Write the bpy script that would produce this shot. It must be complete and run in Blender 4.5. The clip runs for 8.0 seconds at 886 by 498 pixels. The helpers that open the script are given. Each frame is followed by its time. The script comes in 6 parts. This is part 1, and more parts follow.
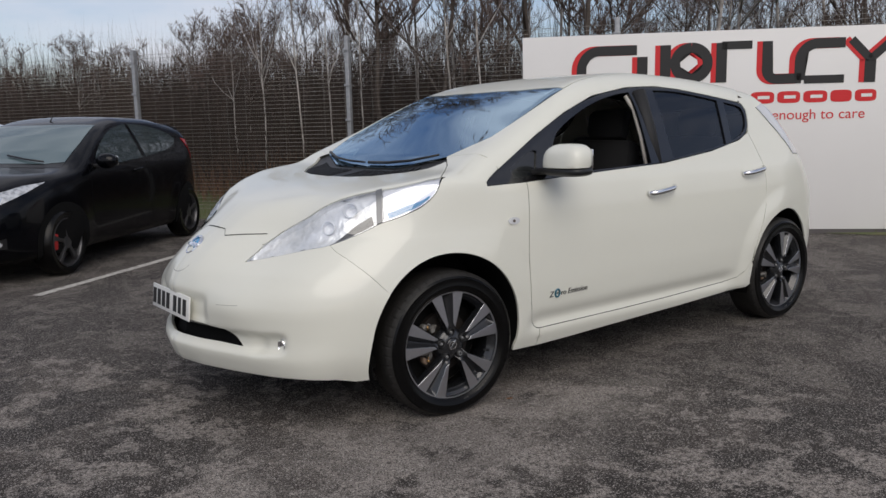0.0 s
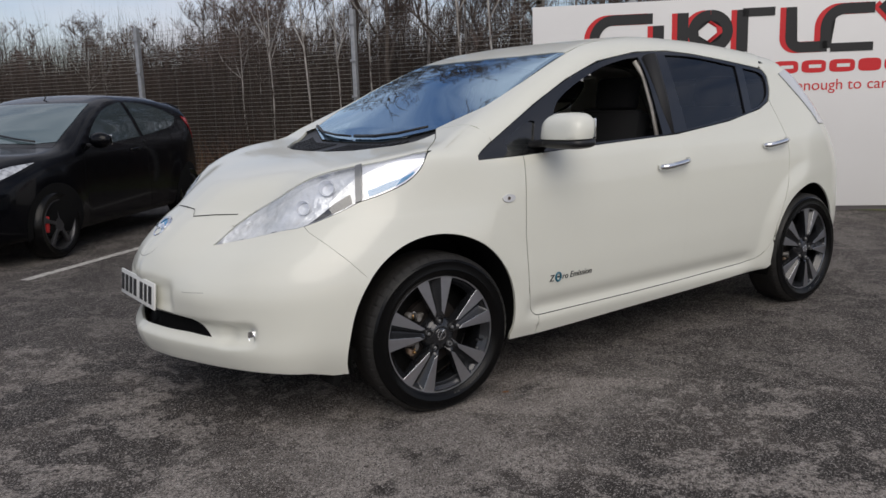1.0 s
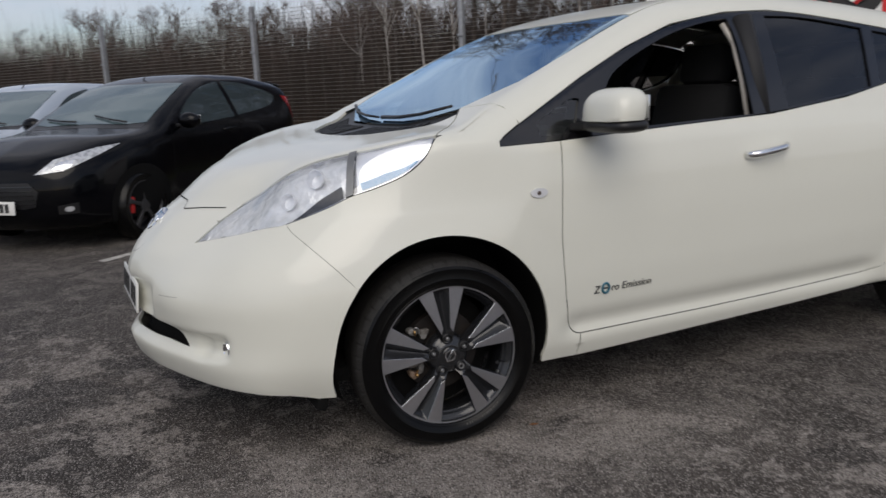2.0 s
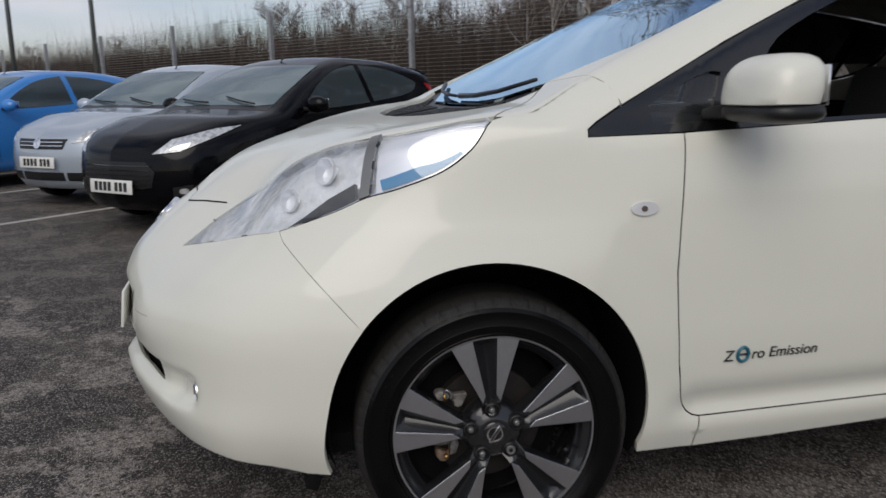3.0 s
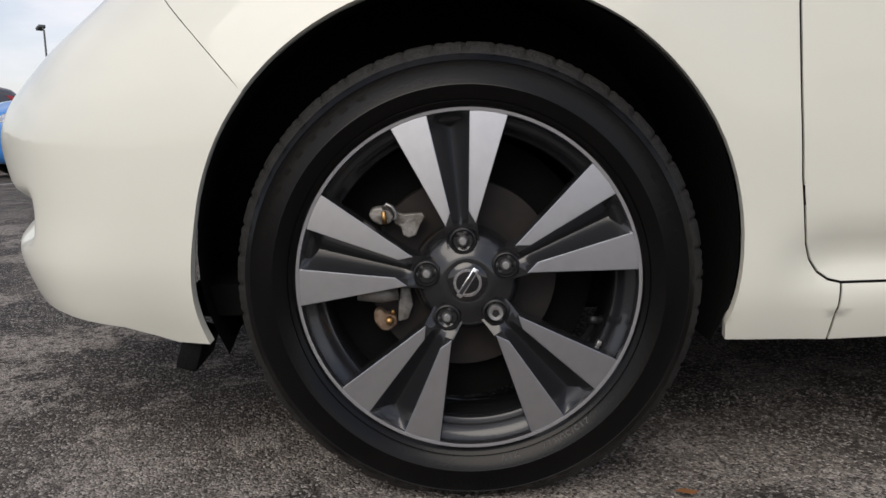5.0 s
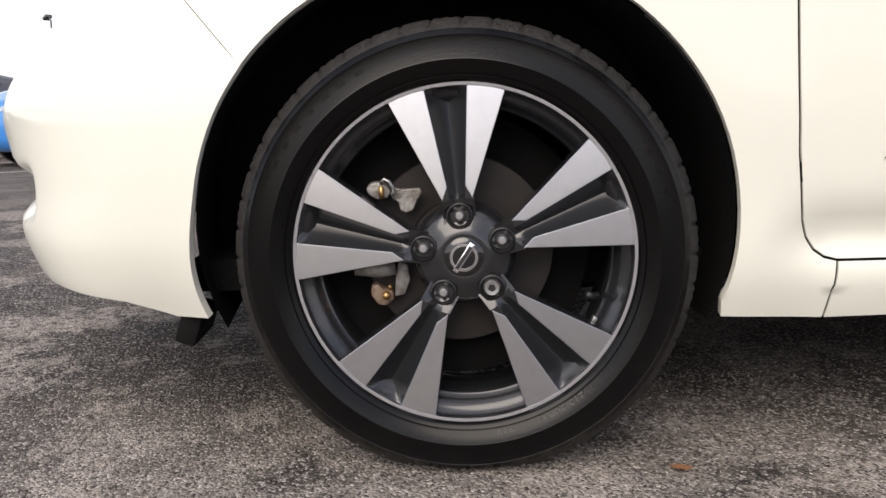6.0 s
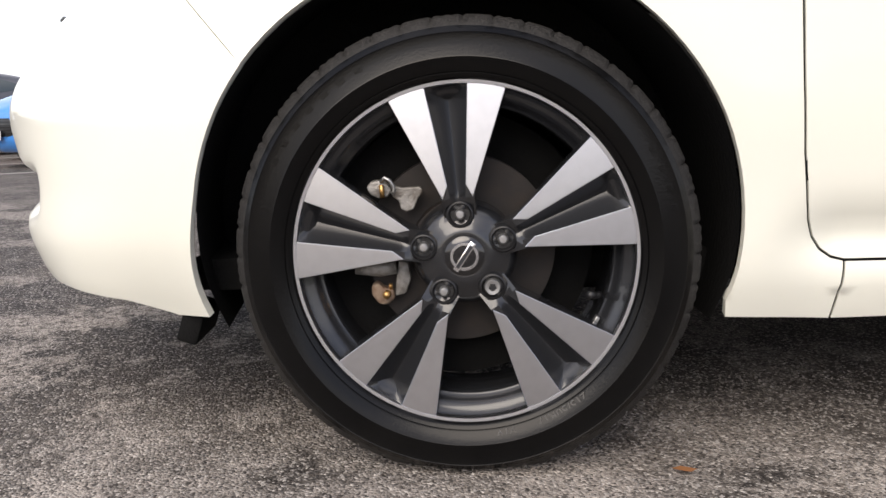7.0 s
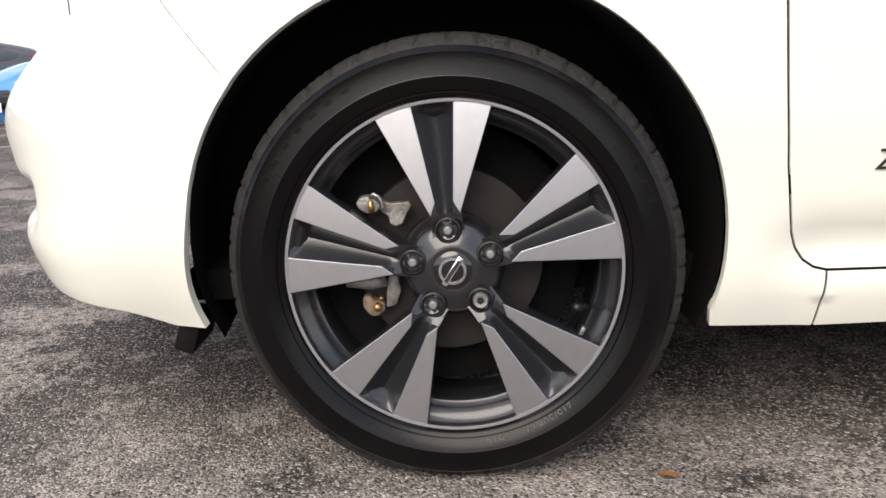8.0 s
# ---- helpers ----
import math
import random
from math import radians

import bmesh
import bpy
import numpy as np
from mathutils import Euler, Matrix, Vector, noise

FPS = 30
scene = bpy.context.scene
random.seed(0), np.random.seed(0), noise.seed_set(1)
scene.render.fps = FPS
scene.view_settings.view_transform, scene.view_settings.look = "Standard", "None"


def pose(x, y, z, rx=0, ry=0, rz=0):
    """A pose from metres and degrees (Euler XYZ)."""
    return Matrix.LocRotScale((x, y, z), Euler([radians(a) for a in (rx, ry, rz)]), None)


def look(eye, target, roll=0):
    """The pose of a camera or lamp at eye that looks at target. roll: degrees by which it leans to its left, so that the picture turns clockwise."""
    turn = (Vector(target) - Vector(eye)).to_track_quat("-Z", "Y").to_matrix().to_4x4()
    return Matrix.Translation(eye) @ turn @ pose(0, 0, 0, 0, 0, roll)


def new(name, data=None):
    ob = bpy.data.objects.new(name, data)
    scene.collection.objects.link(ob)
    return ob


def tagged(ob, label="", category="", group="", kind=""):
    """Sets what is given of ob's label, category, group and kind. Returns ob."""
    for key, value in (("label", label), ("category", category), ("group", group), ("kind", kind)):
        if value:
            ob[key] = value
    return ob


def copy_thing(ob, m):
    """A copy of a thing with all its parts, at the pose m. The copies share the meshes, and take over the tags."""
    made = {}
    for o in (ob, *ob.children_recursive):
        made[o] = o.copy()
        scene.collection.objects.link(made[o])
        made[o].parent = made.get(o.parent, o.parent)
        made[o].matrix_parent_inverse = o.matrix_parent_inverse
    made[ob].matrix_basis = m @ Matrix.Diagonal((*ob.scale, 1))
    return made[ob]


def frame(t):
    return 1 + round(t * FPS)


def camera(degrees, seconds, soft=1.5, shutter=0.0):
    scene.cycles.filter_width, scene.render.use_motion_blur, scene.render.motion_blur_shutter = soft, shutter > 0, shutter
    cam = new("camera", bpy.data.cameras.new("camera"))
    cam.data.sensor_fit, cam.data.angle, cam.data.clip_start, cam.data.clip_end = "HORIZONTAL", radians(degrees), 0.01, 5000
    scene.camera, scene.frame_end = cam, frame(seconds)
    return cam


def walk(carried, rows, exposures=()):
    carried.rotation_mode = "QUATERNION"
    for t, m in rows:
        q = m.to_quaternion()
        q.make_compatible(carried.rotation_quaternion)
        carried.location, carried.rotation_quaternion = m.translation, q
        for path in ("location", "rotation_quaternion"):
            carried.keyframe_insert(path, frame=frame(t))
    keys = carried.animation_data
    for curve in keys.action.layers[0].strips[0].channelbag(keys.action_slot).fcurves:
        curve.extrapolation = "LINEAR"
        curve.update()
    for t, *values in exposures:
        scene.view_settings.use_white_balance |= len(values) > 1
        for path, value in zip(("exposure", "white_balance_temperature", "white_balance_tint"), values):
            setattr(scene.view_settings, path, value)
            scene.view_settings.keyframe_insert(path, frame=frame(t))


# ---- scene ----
cam = camera(58.5, 8.0, soft=1.5, shutter=0.3)
PATH = [
    (0, (-2.089, -3.579, 1.291), (-0.899, -2.001, 0.982), -1.3),
    (0.5, (-2.014, -3.562, 1.288), (-0.838, -1.975, 0.976), -1.9),
    (1, (-1.795, -3.408, 1.242), (-0.651, -1.807, 0.884), -1.9),
    (1.5, (-1.49, -3.286, 1.24), (-0.409, -1.646, 0.866), -3.3),
    (2, (-1.109, -3.195, 1.22), (-0.273, -1.423, 0.82), -2.5),
    (2.2, (-1.004, -3.105, 1.202), (-0.257, -1.292, 0.809), -1.9),
    (3.3, (-0.319, -2.328, 1.098), (-0.037, -0.393, 0.677), -1.4),
    (3.5, (-0.217, -2.191, 1.071), (-0.047, -0.254, 0.605), -2.1),
    (4, (-0.135, -1.995, 0.86), (-0.059, -0.042, 0.434), -3.1),
    (4.1, (-0.132, -1.964, 0.815), (-0.052, -0.008, 0.406), -3.3),
    (4.5, (-0.102, -1.929, 0.627), (-0.034, 0.041, 0.291), -2.0),
    (5, (-0.088, -1.952, 0.54), (0.011, 0.021, 0.23), -1.2),
    (6.5, (-0.068, -1.962, 0.514), (0.002, 0.009, 0.179), -0.8),
    (7, (-0.057, -1.956, 0.512), (-0.008, 0.017, 0.186), -1.0),
    (7.5, (-0.045, -1.95, 0.517), (-0.009, 0.022, 0.185), -1.3),
    (8, (-0.032, -1.963, 0.589), (0.002, -0.008, 0.169), -1.6),
]
EXPOSE = [(0.0, -0.02, 6650, 9), (2.0, -0.12, 6650, 9), (3.5, -0.18, 6600, 8), (4.0, -0.34, 6650, 8), (4.5, -0.44, 6800, 8), (5.0, 0.34, 6850, 9), (5.4, 0.78, 7100, 11), (6.3, 1.08, 7050, 11), (7.0, 1.18, 7050, 11), (7.5, 1.21, 7050, 11), (8.0, 1.30, 7050, 11)]
walk(cam, [(t, look(eye, target, roll)) for t, eye, target, roll in PATH], EXPOSE)

# ---- world and sun: bright broken cloud ----
world = bpy.data.worlds.new("sky")
scene.world = world
world.use_nodes = True
wn, wl = world.node_tree.nodes, world.node_tree.links
wn.clear()
w_out = wn.new("ShaderNodeOutputWorld")
w_bg = wn.new("ShaderNodeBackground")
w_sky = wn.new("ShaderNodeTexSky")
w_sky.sky_type = "NISHITA"
w_sky.sun_disc = False
w_sky.sun_elevation = radians(38)
w_sky.sun_rotation = radians(200)
w_coord = wn.new("ShaderNodeTexCoord")
w_map = wn.new("ShaderNodeMapping")
w_map.inputs["Scale"].default_value = (1.0, 1.0, 3.2)
w_noise = wn.new("ShaderNodeTexNoise")
w_noise.inputs["Scale"].default_value = 2.1
w_noise.inputs["Detail"].default_value = 7
w_noise.inputs["Roughness"].default_value = 0.55
w_ramp = wn.new("ShaderNodeValToRGB")
w_ramp.color_ramp.elements[0].position = 0.36
w_ramp.color_ramp.elements[1].position = 0.66
w_mix = wn.new("ShaderNodeMix")
w_mix.data_type = "RGBA"
w_mix.inputs["B"].default_value = (7.5, 7.6, 8.5, 1)
wl.new(w_coord.outputs["Generated"], w_map.inputs["Vector"])
wl.new(w_map.outputs["Vector"], w_noise.inputs["Vector"])
wl.new(w_noise.outputs["Fac"], w_ramp.inputs["Fac"])
wl.new(w_ramp.outputs["Color"], w_mix.inputs["Factor"])
w_tint = wn.new("ShaderNodeMix")
w_tint.data_type = "RGBA"
w_tint.blend_type = "MULTIPLY"
w_tint.inputs["Factor"].default_value = 1.0
w_tint.inputs["B"].default_value = (1.0, 0.96, 1.04, 1)
wl.new(w_sky.outputs["Color"], w_tint.inputs["A"])
wl.new(w_tint.outputs["Result"], w_mix.inputs["A"])
wl.new(w_mix.outputs["Result"], w_bg.inputs["Color"])
w_bg.inputs["Strength"].default_value = 0.10
wl.new(w_bg.outputs["Background"], w_out.inputs["Surface"])

sun = new("sun", bpy.data.lights.new("sun", "SUN"))
sun.data.energy = 1.45
sun.data.angle = radians(50)
sun.data.color = (1.0, 0.95, 0.87)
sun.matrix_world = look((-6, -14, 14), (0, 0, 0))

# ---- materials ----
def material(name, color, rough=0.5, metal=0.0, coat=0.0, spots=(), bump=(), spec=0.5, emit=0.0):
    """Principled material; spots: (scale, amount, colour) blended in by noise; bump: (scale, distance) rows."""
    m = bpy.data.materials.new(name)
    m.use_nodes = True
    nt = m.node_tree
    b = nt.nodes["Principled BSDF"]
    b.inputs["Base Color"].default_value = (*color, 1)
    b.inputs["Roughness"].default_value = rough
    b.inputs["Metallic"].default_value = metal
    b.inputs["Coat Weight"].default_value = coat
    b.inputs["Coat Roughness"].default_value = 0.04
    b.inputs["Specular IOR Level"].default_value = spec
    if emit:
        b.inputs["Emission Color"].default_value = (*color, 1)
        b.inputs["Emission Strength"].default_value = emit
    if spots or bump:
        tc = nt.nodes.new("ShaderNodeTexCoord")
    last = None
    for scale, amount, col in spots:
        n = nt.nodes.new("ShaderNodeTexNoise")
        n.inputs["Scale"].default_value = scale
        n.inputs["Detail"].default_value = 6
        nt.links.new(tc.outputs["Object"], n.inputs["Vector"])
        r = nt.nodes.new("ShaderNodeMapRange")
        r.inputs["From Min"].default_value = 0.42
        r.inputs["From Max"].default_value = 0.68
        r.inputs["To Max"].default_value = amount
        nt.links.new(n.outputs["Fac"], r.inputs["Value"])
        x = nt.nodes.new("ShaderNodeMix")
        x.data_type = "RGBA"
        x.inputs["A"].default_value = (*color, 1)
        x.inputs["B"].default_value = (*col, 1)
        nt.links.new(r.outputs["Result"], x.inputs["Factor"])
        if last:
            nt.links.new(last, x.inputs["A"])
        last = x.outputs["Result"]
    if last:
        nt.links.new(last, b.inputs["Base Color"])
    prev = None
    for scale, dist in bump:
        n = nt.nodes.new("ShaderNodeTexNoise")
        n.inputs["Scale"].default_value = scale
        n.inputs["Detail"].default_value = 4
        nt.links.new(tc.outputs["Object"], n.inputs["Vector"])
        u = nt.nodes.new("ShaderNodeBump")
        u.inputs["Distance"].default_value = dist
        nt.links.new(n.outputs["Fac"], u.inputs["Height"])
        if prev:
            nt.links.new(prev, u.inputs["Normal"])
        prev = u.outputs["Normal"]
    if prev:
        nt.links.new(prev, b.inputs["Normal"])
    return m


def glass_material(name, tint, base_gloss=0.0, rough=0.0, gloss_tint=(1, 1, 1)):
    m = bpy.data.materials.new(name)
    m.use_nodes = True
    nt = m.node_tree
    nt.nodes.clear()
    out = nt.nodes.new("ShaderNodeOutputMaterial")
    mix = nt.nodes.new("ShaderNodeMixShader")
    tr = nt.nodes.new("ShaderNodeBsdfTransparent")
    tr.inputs["Color"].default_value = (*tint, 1)
    gl = nt.nodes.new("ShaderNodeBsdfGlossy")
    gl.inputs["Roughness"].default_value = rough
    gl.inputs["Color"].default_value = (*gloss_tint, 1)
    fr = nt.nodes.new("ShaderNodeFresnel")
    fr.inputs["IOR"].default_value = 1.52
    ad = nt.nodes.new("ShaderNodeMath")
    ad.operation = "ADD"
    ad.use_clamp = True
    ad.inputs[1].default_value = base_gloss
    nt.links.new(fr.outputs["Fac"], ad.inputs[0])
    nt.links.new(ad.outputs[0], mix.inputs["Fac"])
    nt.links.new(tr.outputs["BSDF"], mix.inputs[1])
    nt.links.new(gl.outputs["BSDF"], mix.inputs[2])
    nt.links.new(mix.outputs["Shader"], out.inputs["Surface"])
    return m


WHITE = material("pearl_white_paint", (0.715, 0.715, 0.636), 0.42, coat=0.6, spots=[(3.0, 0.25, (0.675, 0.674, 0.596))])
BLACK_PAINT = material("black_paint", (0.0016, 0.0018, 0.0028), 0.22, coat=0.28, spec=0.10)
SILVER = material("silver_blue_paint", (0.42, 0.48, 0.55), 0.35, metal=0.35, coat=1.0)
BLUE = material("bright_blue_paint", (0.03, 0.22, 0.62), 0.35, coat=1.0)
RED = material("red_paint", (0.45, 0.015, 0.02), 0.35, coat=1.0)
GREY_PAINT = material("dark_grey_paint", (0.05, 0.055, 0.07), 0.35, coat=1.0)
TRIM = material("black_trim", (0.008, 0.008, 0.009), 0.42, bump=[(400, 0.0004)])
GLOSS_TRIM = material("gloss_black_trim", (0.008, 0.008, 0.009), 0.12, coat=0.5)
LINER = material("dark_liner", (0.005, 0.005, 0.005), 0.9, bump=[(120, 0.002)], spec=0.15)
CHROME = material("chrome", (0.82, 0.83, 0.85), 0.12, metal=1.0)
LINED_GLASS = material("lamp_reflector", (0.92, 0.94, 0.97), 0.20, metal=0.35, spots=[(26, 0.35, (0.50, 0.53, 0.57))], bump=[(20, 0.012)])
SMOOTH_SILVER = material("smooth_reflector", (0.88, 0.90, 0.95), 0.2, metal=0.4)
SILVER_RIM = material("silver_rim", (0.55, 0.56, 0.58), 0.3, metal=0.6)
RUBBER = material("tyre_rubber", (0.0018, 0.0018, 0.0020), 0.25, spec=0.21, spots=[(14, 0.35, (0.0042, 0.0040, 0.0038)), (420, 0.2, (0.007, 0.0066, 0.0062))], bump=[(300, 0.0002)])
# paler than the sidewall: sky light on the shoulder is put into the colour
TREAD = material("sky_lit_tread", (0.005, 0.0049, 0.0048), 0.55, spec=0.24, spots=[(150, 0.6, (0.018, 0.017, 0.016)), (600, 0.7, (0.065, 0.061, 0.057))], bump=[(350, 0.0006)])
RUBBER_MARK = material("tyre_lettering", (0.095, 0.092, 0.088), 0.5)
MACHINED = material("machined_alloy", (0.59, 0.60, 0.635), 0.30, metal=1.0, spots=[(60, 0.3, (0.50, 0.51, 0.54))])
DARK_ALLOY = material("dark_grey_alloy", (0.0150, 0.0158, 0.0180), 0.24, metal=0.15, coat=0.5)
IRON = material("rusty_iron", (0.020, 0.017, 0.016), 0.65, metal=0.3, spots=[(40, 0.7, (0.034, 0.025, 0.020))])
CALIPER = material("cast_alloy", (0.26, 0.25, 0.235), 0.55, metal=0.5, spots=[(60, 0.8, (0.09, 0.075, 0.06))], bump=[(150, 0.002)])
RUST = material("rusted_casting", (0.16, 0.10, 0.065), 0.75, metal=0.2, spots=[(70, 0.8, (0.30, 0.24, 0.18))], bump=[(180, 0.002)])
STEEL = material("dull_steel", (0.35, 0.35, 0.35), 0.4, metal=0.9)
# the windscreen's gloss is tinted to add the blue of the reflected sky
WIND = glass_material("windscreen_glass", (0.42, 0.58, 0.66), 0.42, gloss_tint=(0.64, 0.84, 1.0))
PRIVACY = glass_material("privacy_glass", (0.30, 0.30, 0.31), 0.02)
SIDE_GLASS = glass_material("side_glass", (0.60, 0.66, 0.66), 0.03)
LENS = glass_material("lamp_lens", (0.95, 0.96, 0.97), 0.07)
LENS_WHITE = material("clear_tail_lens", (0.62, 0.63, 0.65), 0.15, coat=1.0)
PRIVACY_SOLID = material("dark_rear_glass", (0.01, 0.011, 0.012), 0.05, coat=1.0)
# opaque panes; reflected sky is put into the base colour, more in the windscreen
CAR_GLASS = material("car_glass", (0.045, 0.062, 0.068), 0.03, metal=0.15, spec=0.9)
CAR_SCREEN = material("sky_paled_windscreen", (0.115, 0.165, 0.18), 0.04, metal=0.35, spec=0.9)
LAMP_CLEAR = material("clear_lamp", (0.66, 0.68, 0.70), 0.12, metal=0.35, coat=1.0, spots=[(26, 0.8, (0.12, 0.12, 0.13))], bump=[(40, 0.006)])
DARK_RIM = material("dark_rim", (0.085, 0.085, 0.09), 0.32, metal=0.7)
BLUE_LENS = material("blue_lamp_insert", (0.01, 0.24, 0.50), 0.2, coat=1.0)
RED_LENS = material("red_lamp", (0.35, 0.01, 0.015), 0.2, coat=1.0)
AMBER_DARK = material("dark_amber", (0.10, 0.075, 0.065), 0.3)
SEAM_GREY = material("seam_shadow", (0.25, 0.25, 0.23), 0.8)
DIVIDER = material("lamp_divider", (0.20, 0.205, 0.21), 0.3, metal=0.4)
DARK_CHROME = material("dark_chrome", (0.055, 0.058, 0.065), 0.30, metal=0.7)
PLATE = material("plate_white", (0.75, 0.75, 0.72), 0.4)
PLATE_INK = material("plate_black", (0.02, 0.02, 0.02), 0.5)
SEAT = material("dark_cloth", (0.008, 0.008, 0.009), 0.85, bump=[(200, 0.002)])
BEIGE = material("light_belt", (0.45, 0.42, 0.38), 0.7)
INTERIOR = material("interior_plastic", (0.011, 0.011, 0.012), 0.7)
GALV = material("galvanised_steel", (0.36, 0.37, 0.38), 0.5, metal=0.5, spots=[(20, 0.6, (0.25, 0.26, 0.27))])
TEAL = material("teal_paint", (0.01, 0.12, 0.18), 0.3, coat=0.5)
WIRE = material("fence_wire", (0.26, 0.25, 0.23), 0.5, metal=0.5)
BOARD = material("white_board", (0.78, 0.77, 0.75), 0.5, spots=[(1.2, 0.25, (0.70, 0.68, 0.66))])
BOARD_EDGE = material("board_edge", (0.10, 0.09, 0.09), 0.7)
INK_BLACK = material("sign_black", (0.012, 0.012, 0.013), 0.5)
INK_RED = material("sign_red", (0.62, 0.015, 0.02), 0.5)
LINE_PAINT = material("road_line", (0.62, 0.60, 0.55), 0.8, spots=[(18, 0.8, (0.2, 0.18, 0.16)), (90, 0.6, (0.3, 0.28, 0.25))])
BARK = material("bark", (0.075, 0.06, 0.05), 0.9, spots=[(9, 0.6, (0.13, 0.11, 0.10))])
BIRCH = material("birch_bark", (0.46, 0.43, 0.40), 0.8, spots=[(5, 0.8, (0.12, 0.10, 0.09))])
TWIG = material("twigs", (0.135, 0.100, 0.086), 0.9, spots=[(0.7, 0.7, (0.085, 0.056, 0.046))])
BRUSH = material("brushwood", (0.036, 0.025, 0.019), 0.95, spots=[(3, 0.6, (0.022, 0.016, 0.013)), (0.6, 0.5, (0.058, 0.041, 0.032))])
BRAMBLE = material("dead_bracken", (0.16, 0.085, 0.05), 0.95, spots=[(4, 0.7, (0.09, 0.05, 0.035))])
GRASS = material("grass", (0.09, 0.11, 0.04), 0.95, spots=[(6, 0.7, (0.14, 0.12, 0.06))])
POLE = material("lamp_pole", (0.10, 0.11, 0.11), 0.5, metal=0.4)
LEAF_DEAD = material("dead_leaf", (0.22, 0.09, 0.03), 0.8)
GRIT = material("grit", (0.20, 0.185, 0.17), 0.85, spots=[(30, 0.8, (0.07, 0.06, 0.055))])
BRASS = material("brass", (0.50, 0.30, 0.12), 0.4, metal=1.0)
CALIPER_RED = material("red_caliper", (0.45, 0.02, 0.02), 0.4)


def asphalt_material():
    m = bpy.data.materials.new("worn_asphalt")
    m.use_nodes = True
    nt = m.node_tree
    b = nt.nodes["Principled BSDF"]
    geo = nt.nodes.new("ShaderNodeNewGeometry")

    def noise_node(scale, detail=6, rough=0.6, warp=0.0):
        n = nt.nodes.new("ShaderNodeTexNoise")
        n.inputs["Scale"].default_value = scale
        n.inputs["Detail"].default_value = detail
        n.inputs["Roughness"].default_value = rough
        n.inputs["Distortion"].default_value = warp
        nt.links.new(geo.outputs["Position"], n.inputs["Vector"])
        return n.outputs["Fac"]

    def ramp(src, lo, hi):
        r = nt.nodes.new("ShaderNodeMapRange")
        r.interpolation_type = "SMOOTHSTEP"
        r.inputs["From Min"].default_value = lo
        r.inputs["From Max"].default_value = hi
        nt.links.new(src, r.inputs["Value"])
        return r.outputs["Result"]

    def mix(fac, a, bcol, mode="MIX"):
        x = nt.nodes.new("ShaderNodeMix")
        x.data_type = "RGBA"
        x.blend_type = mode
        nt.links.new(fac, x.inputs["Factor"])
        if isinstance(a, tuple):
            x.inputs["A"].default_value = (*a, 1)
        else:
            nt.links.new(a, x.inputs["A"])
        if isinstance(bcol, tuple):
            x.inputs["B"].default_value = (*bcol, 1)
        else:
            nt.links.new(bcol, x.inputs["B"])
        return x.outputs["Result"]

    def times(p, q):
        n = nt.nodes.new("ShaderNodeMath")
        n.operation = "MULTIPLY"
        nt.links.new(p, n.inputs[0])
        nt.links.new(q, n.inputs[1])
        return n.outputs[0]

    speckle = ramp(noise_node(38, 5, 0.7), 0.36, 0.58)
    base = mix(ramp(noise_node(0.7, 9, 0.66, 0.2), 0.42, 0.60), (0.027, 0.0215, 0.018), (0.084, 0.069, 0.058))
    worn = mix(times(ramp(noise_node(2.3, 9, 0.64, 0.3), 0.505, 0.545), speckle), base, (0.36, 0.318, 0.282))
    scuff = mix(times(ramp(noise_node(9.0, 8, 0.66, 0.2), 0.535, 0.575), speckle), worn, (0.30, 0.266, 0.238))
    dark = mix(ramp(noise_node(1.3, 11, 0.70, 0.4), 0.535, 0.575), scuff, (0.026, 0.021, 0.018))
    # a paler ellipse with ragged edges on the ground beside the front wheel
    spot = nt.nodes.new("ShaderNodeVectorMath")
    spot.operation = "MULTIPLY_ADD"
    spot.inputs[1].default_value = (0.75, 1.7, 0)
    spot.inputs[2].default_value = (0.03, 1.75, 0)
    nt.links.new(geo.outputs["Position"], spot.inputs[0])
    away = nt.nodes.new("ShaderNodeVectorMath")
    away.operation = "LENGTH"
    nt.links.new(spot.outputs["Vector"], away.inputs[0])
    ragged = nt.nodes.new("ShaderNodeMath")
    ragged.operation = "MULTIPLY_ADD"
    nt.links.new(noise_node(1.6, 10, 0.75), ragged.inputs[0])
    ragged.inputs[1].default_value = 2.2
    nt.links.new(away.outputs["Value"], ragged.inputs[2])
    pale_patch = nt.nodes.new("ShaderNodeMath")
    pale_patch.operation = "MULTIPLY"
    nt.links.new(ramp(ragged.outputs[0], 2.3, 1.4), pale_patch.inputs[0])
    pale_patch.inputs[1].default_value = 0.62
    dark = mix(times(pale_patch.outputs[0], ramp(noise_node(5.0, 9, 0.7), 0.36, 0.52)), dark, (0.33, 0.293, 0.260))
    # beyond a joint that runs off behind the front wheel the surface is darker
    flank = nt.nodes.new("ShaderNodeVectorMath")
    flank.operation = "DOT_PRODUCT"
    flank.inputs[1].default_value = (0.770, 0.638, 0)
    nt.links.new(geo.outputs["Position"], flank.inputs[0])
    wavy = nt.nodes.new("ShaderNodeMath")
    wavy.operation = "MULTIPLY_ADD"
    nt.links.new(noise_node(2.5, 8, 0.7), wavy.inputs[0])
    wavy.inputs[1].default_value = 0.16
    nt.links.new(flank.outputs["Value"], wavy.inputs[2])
    past_joint = nt.nodes.new("ShaderNodeMath")
    past_joint.operation = "MULTIPLY"
    nt.links.new(ramp(wavy.outputs[0], 0.030, 0.075), past_joint.inputs[0])
    past_joint.inputs[1].default_value = 0.55
    dark = mix(past_joint.outputs[0], dark, (0.034, 0.027, 0.022))
    vo = nt.nodes.new("ShaderNodeTexVoronoi")
    vo.inputs["Scale"].default_value = 230
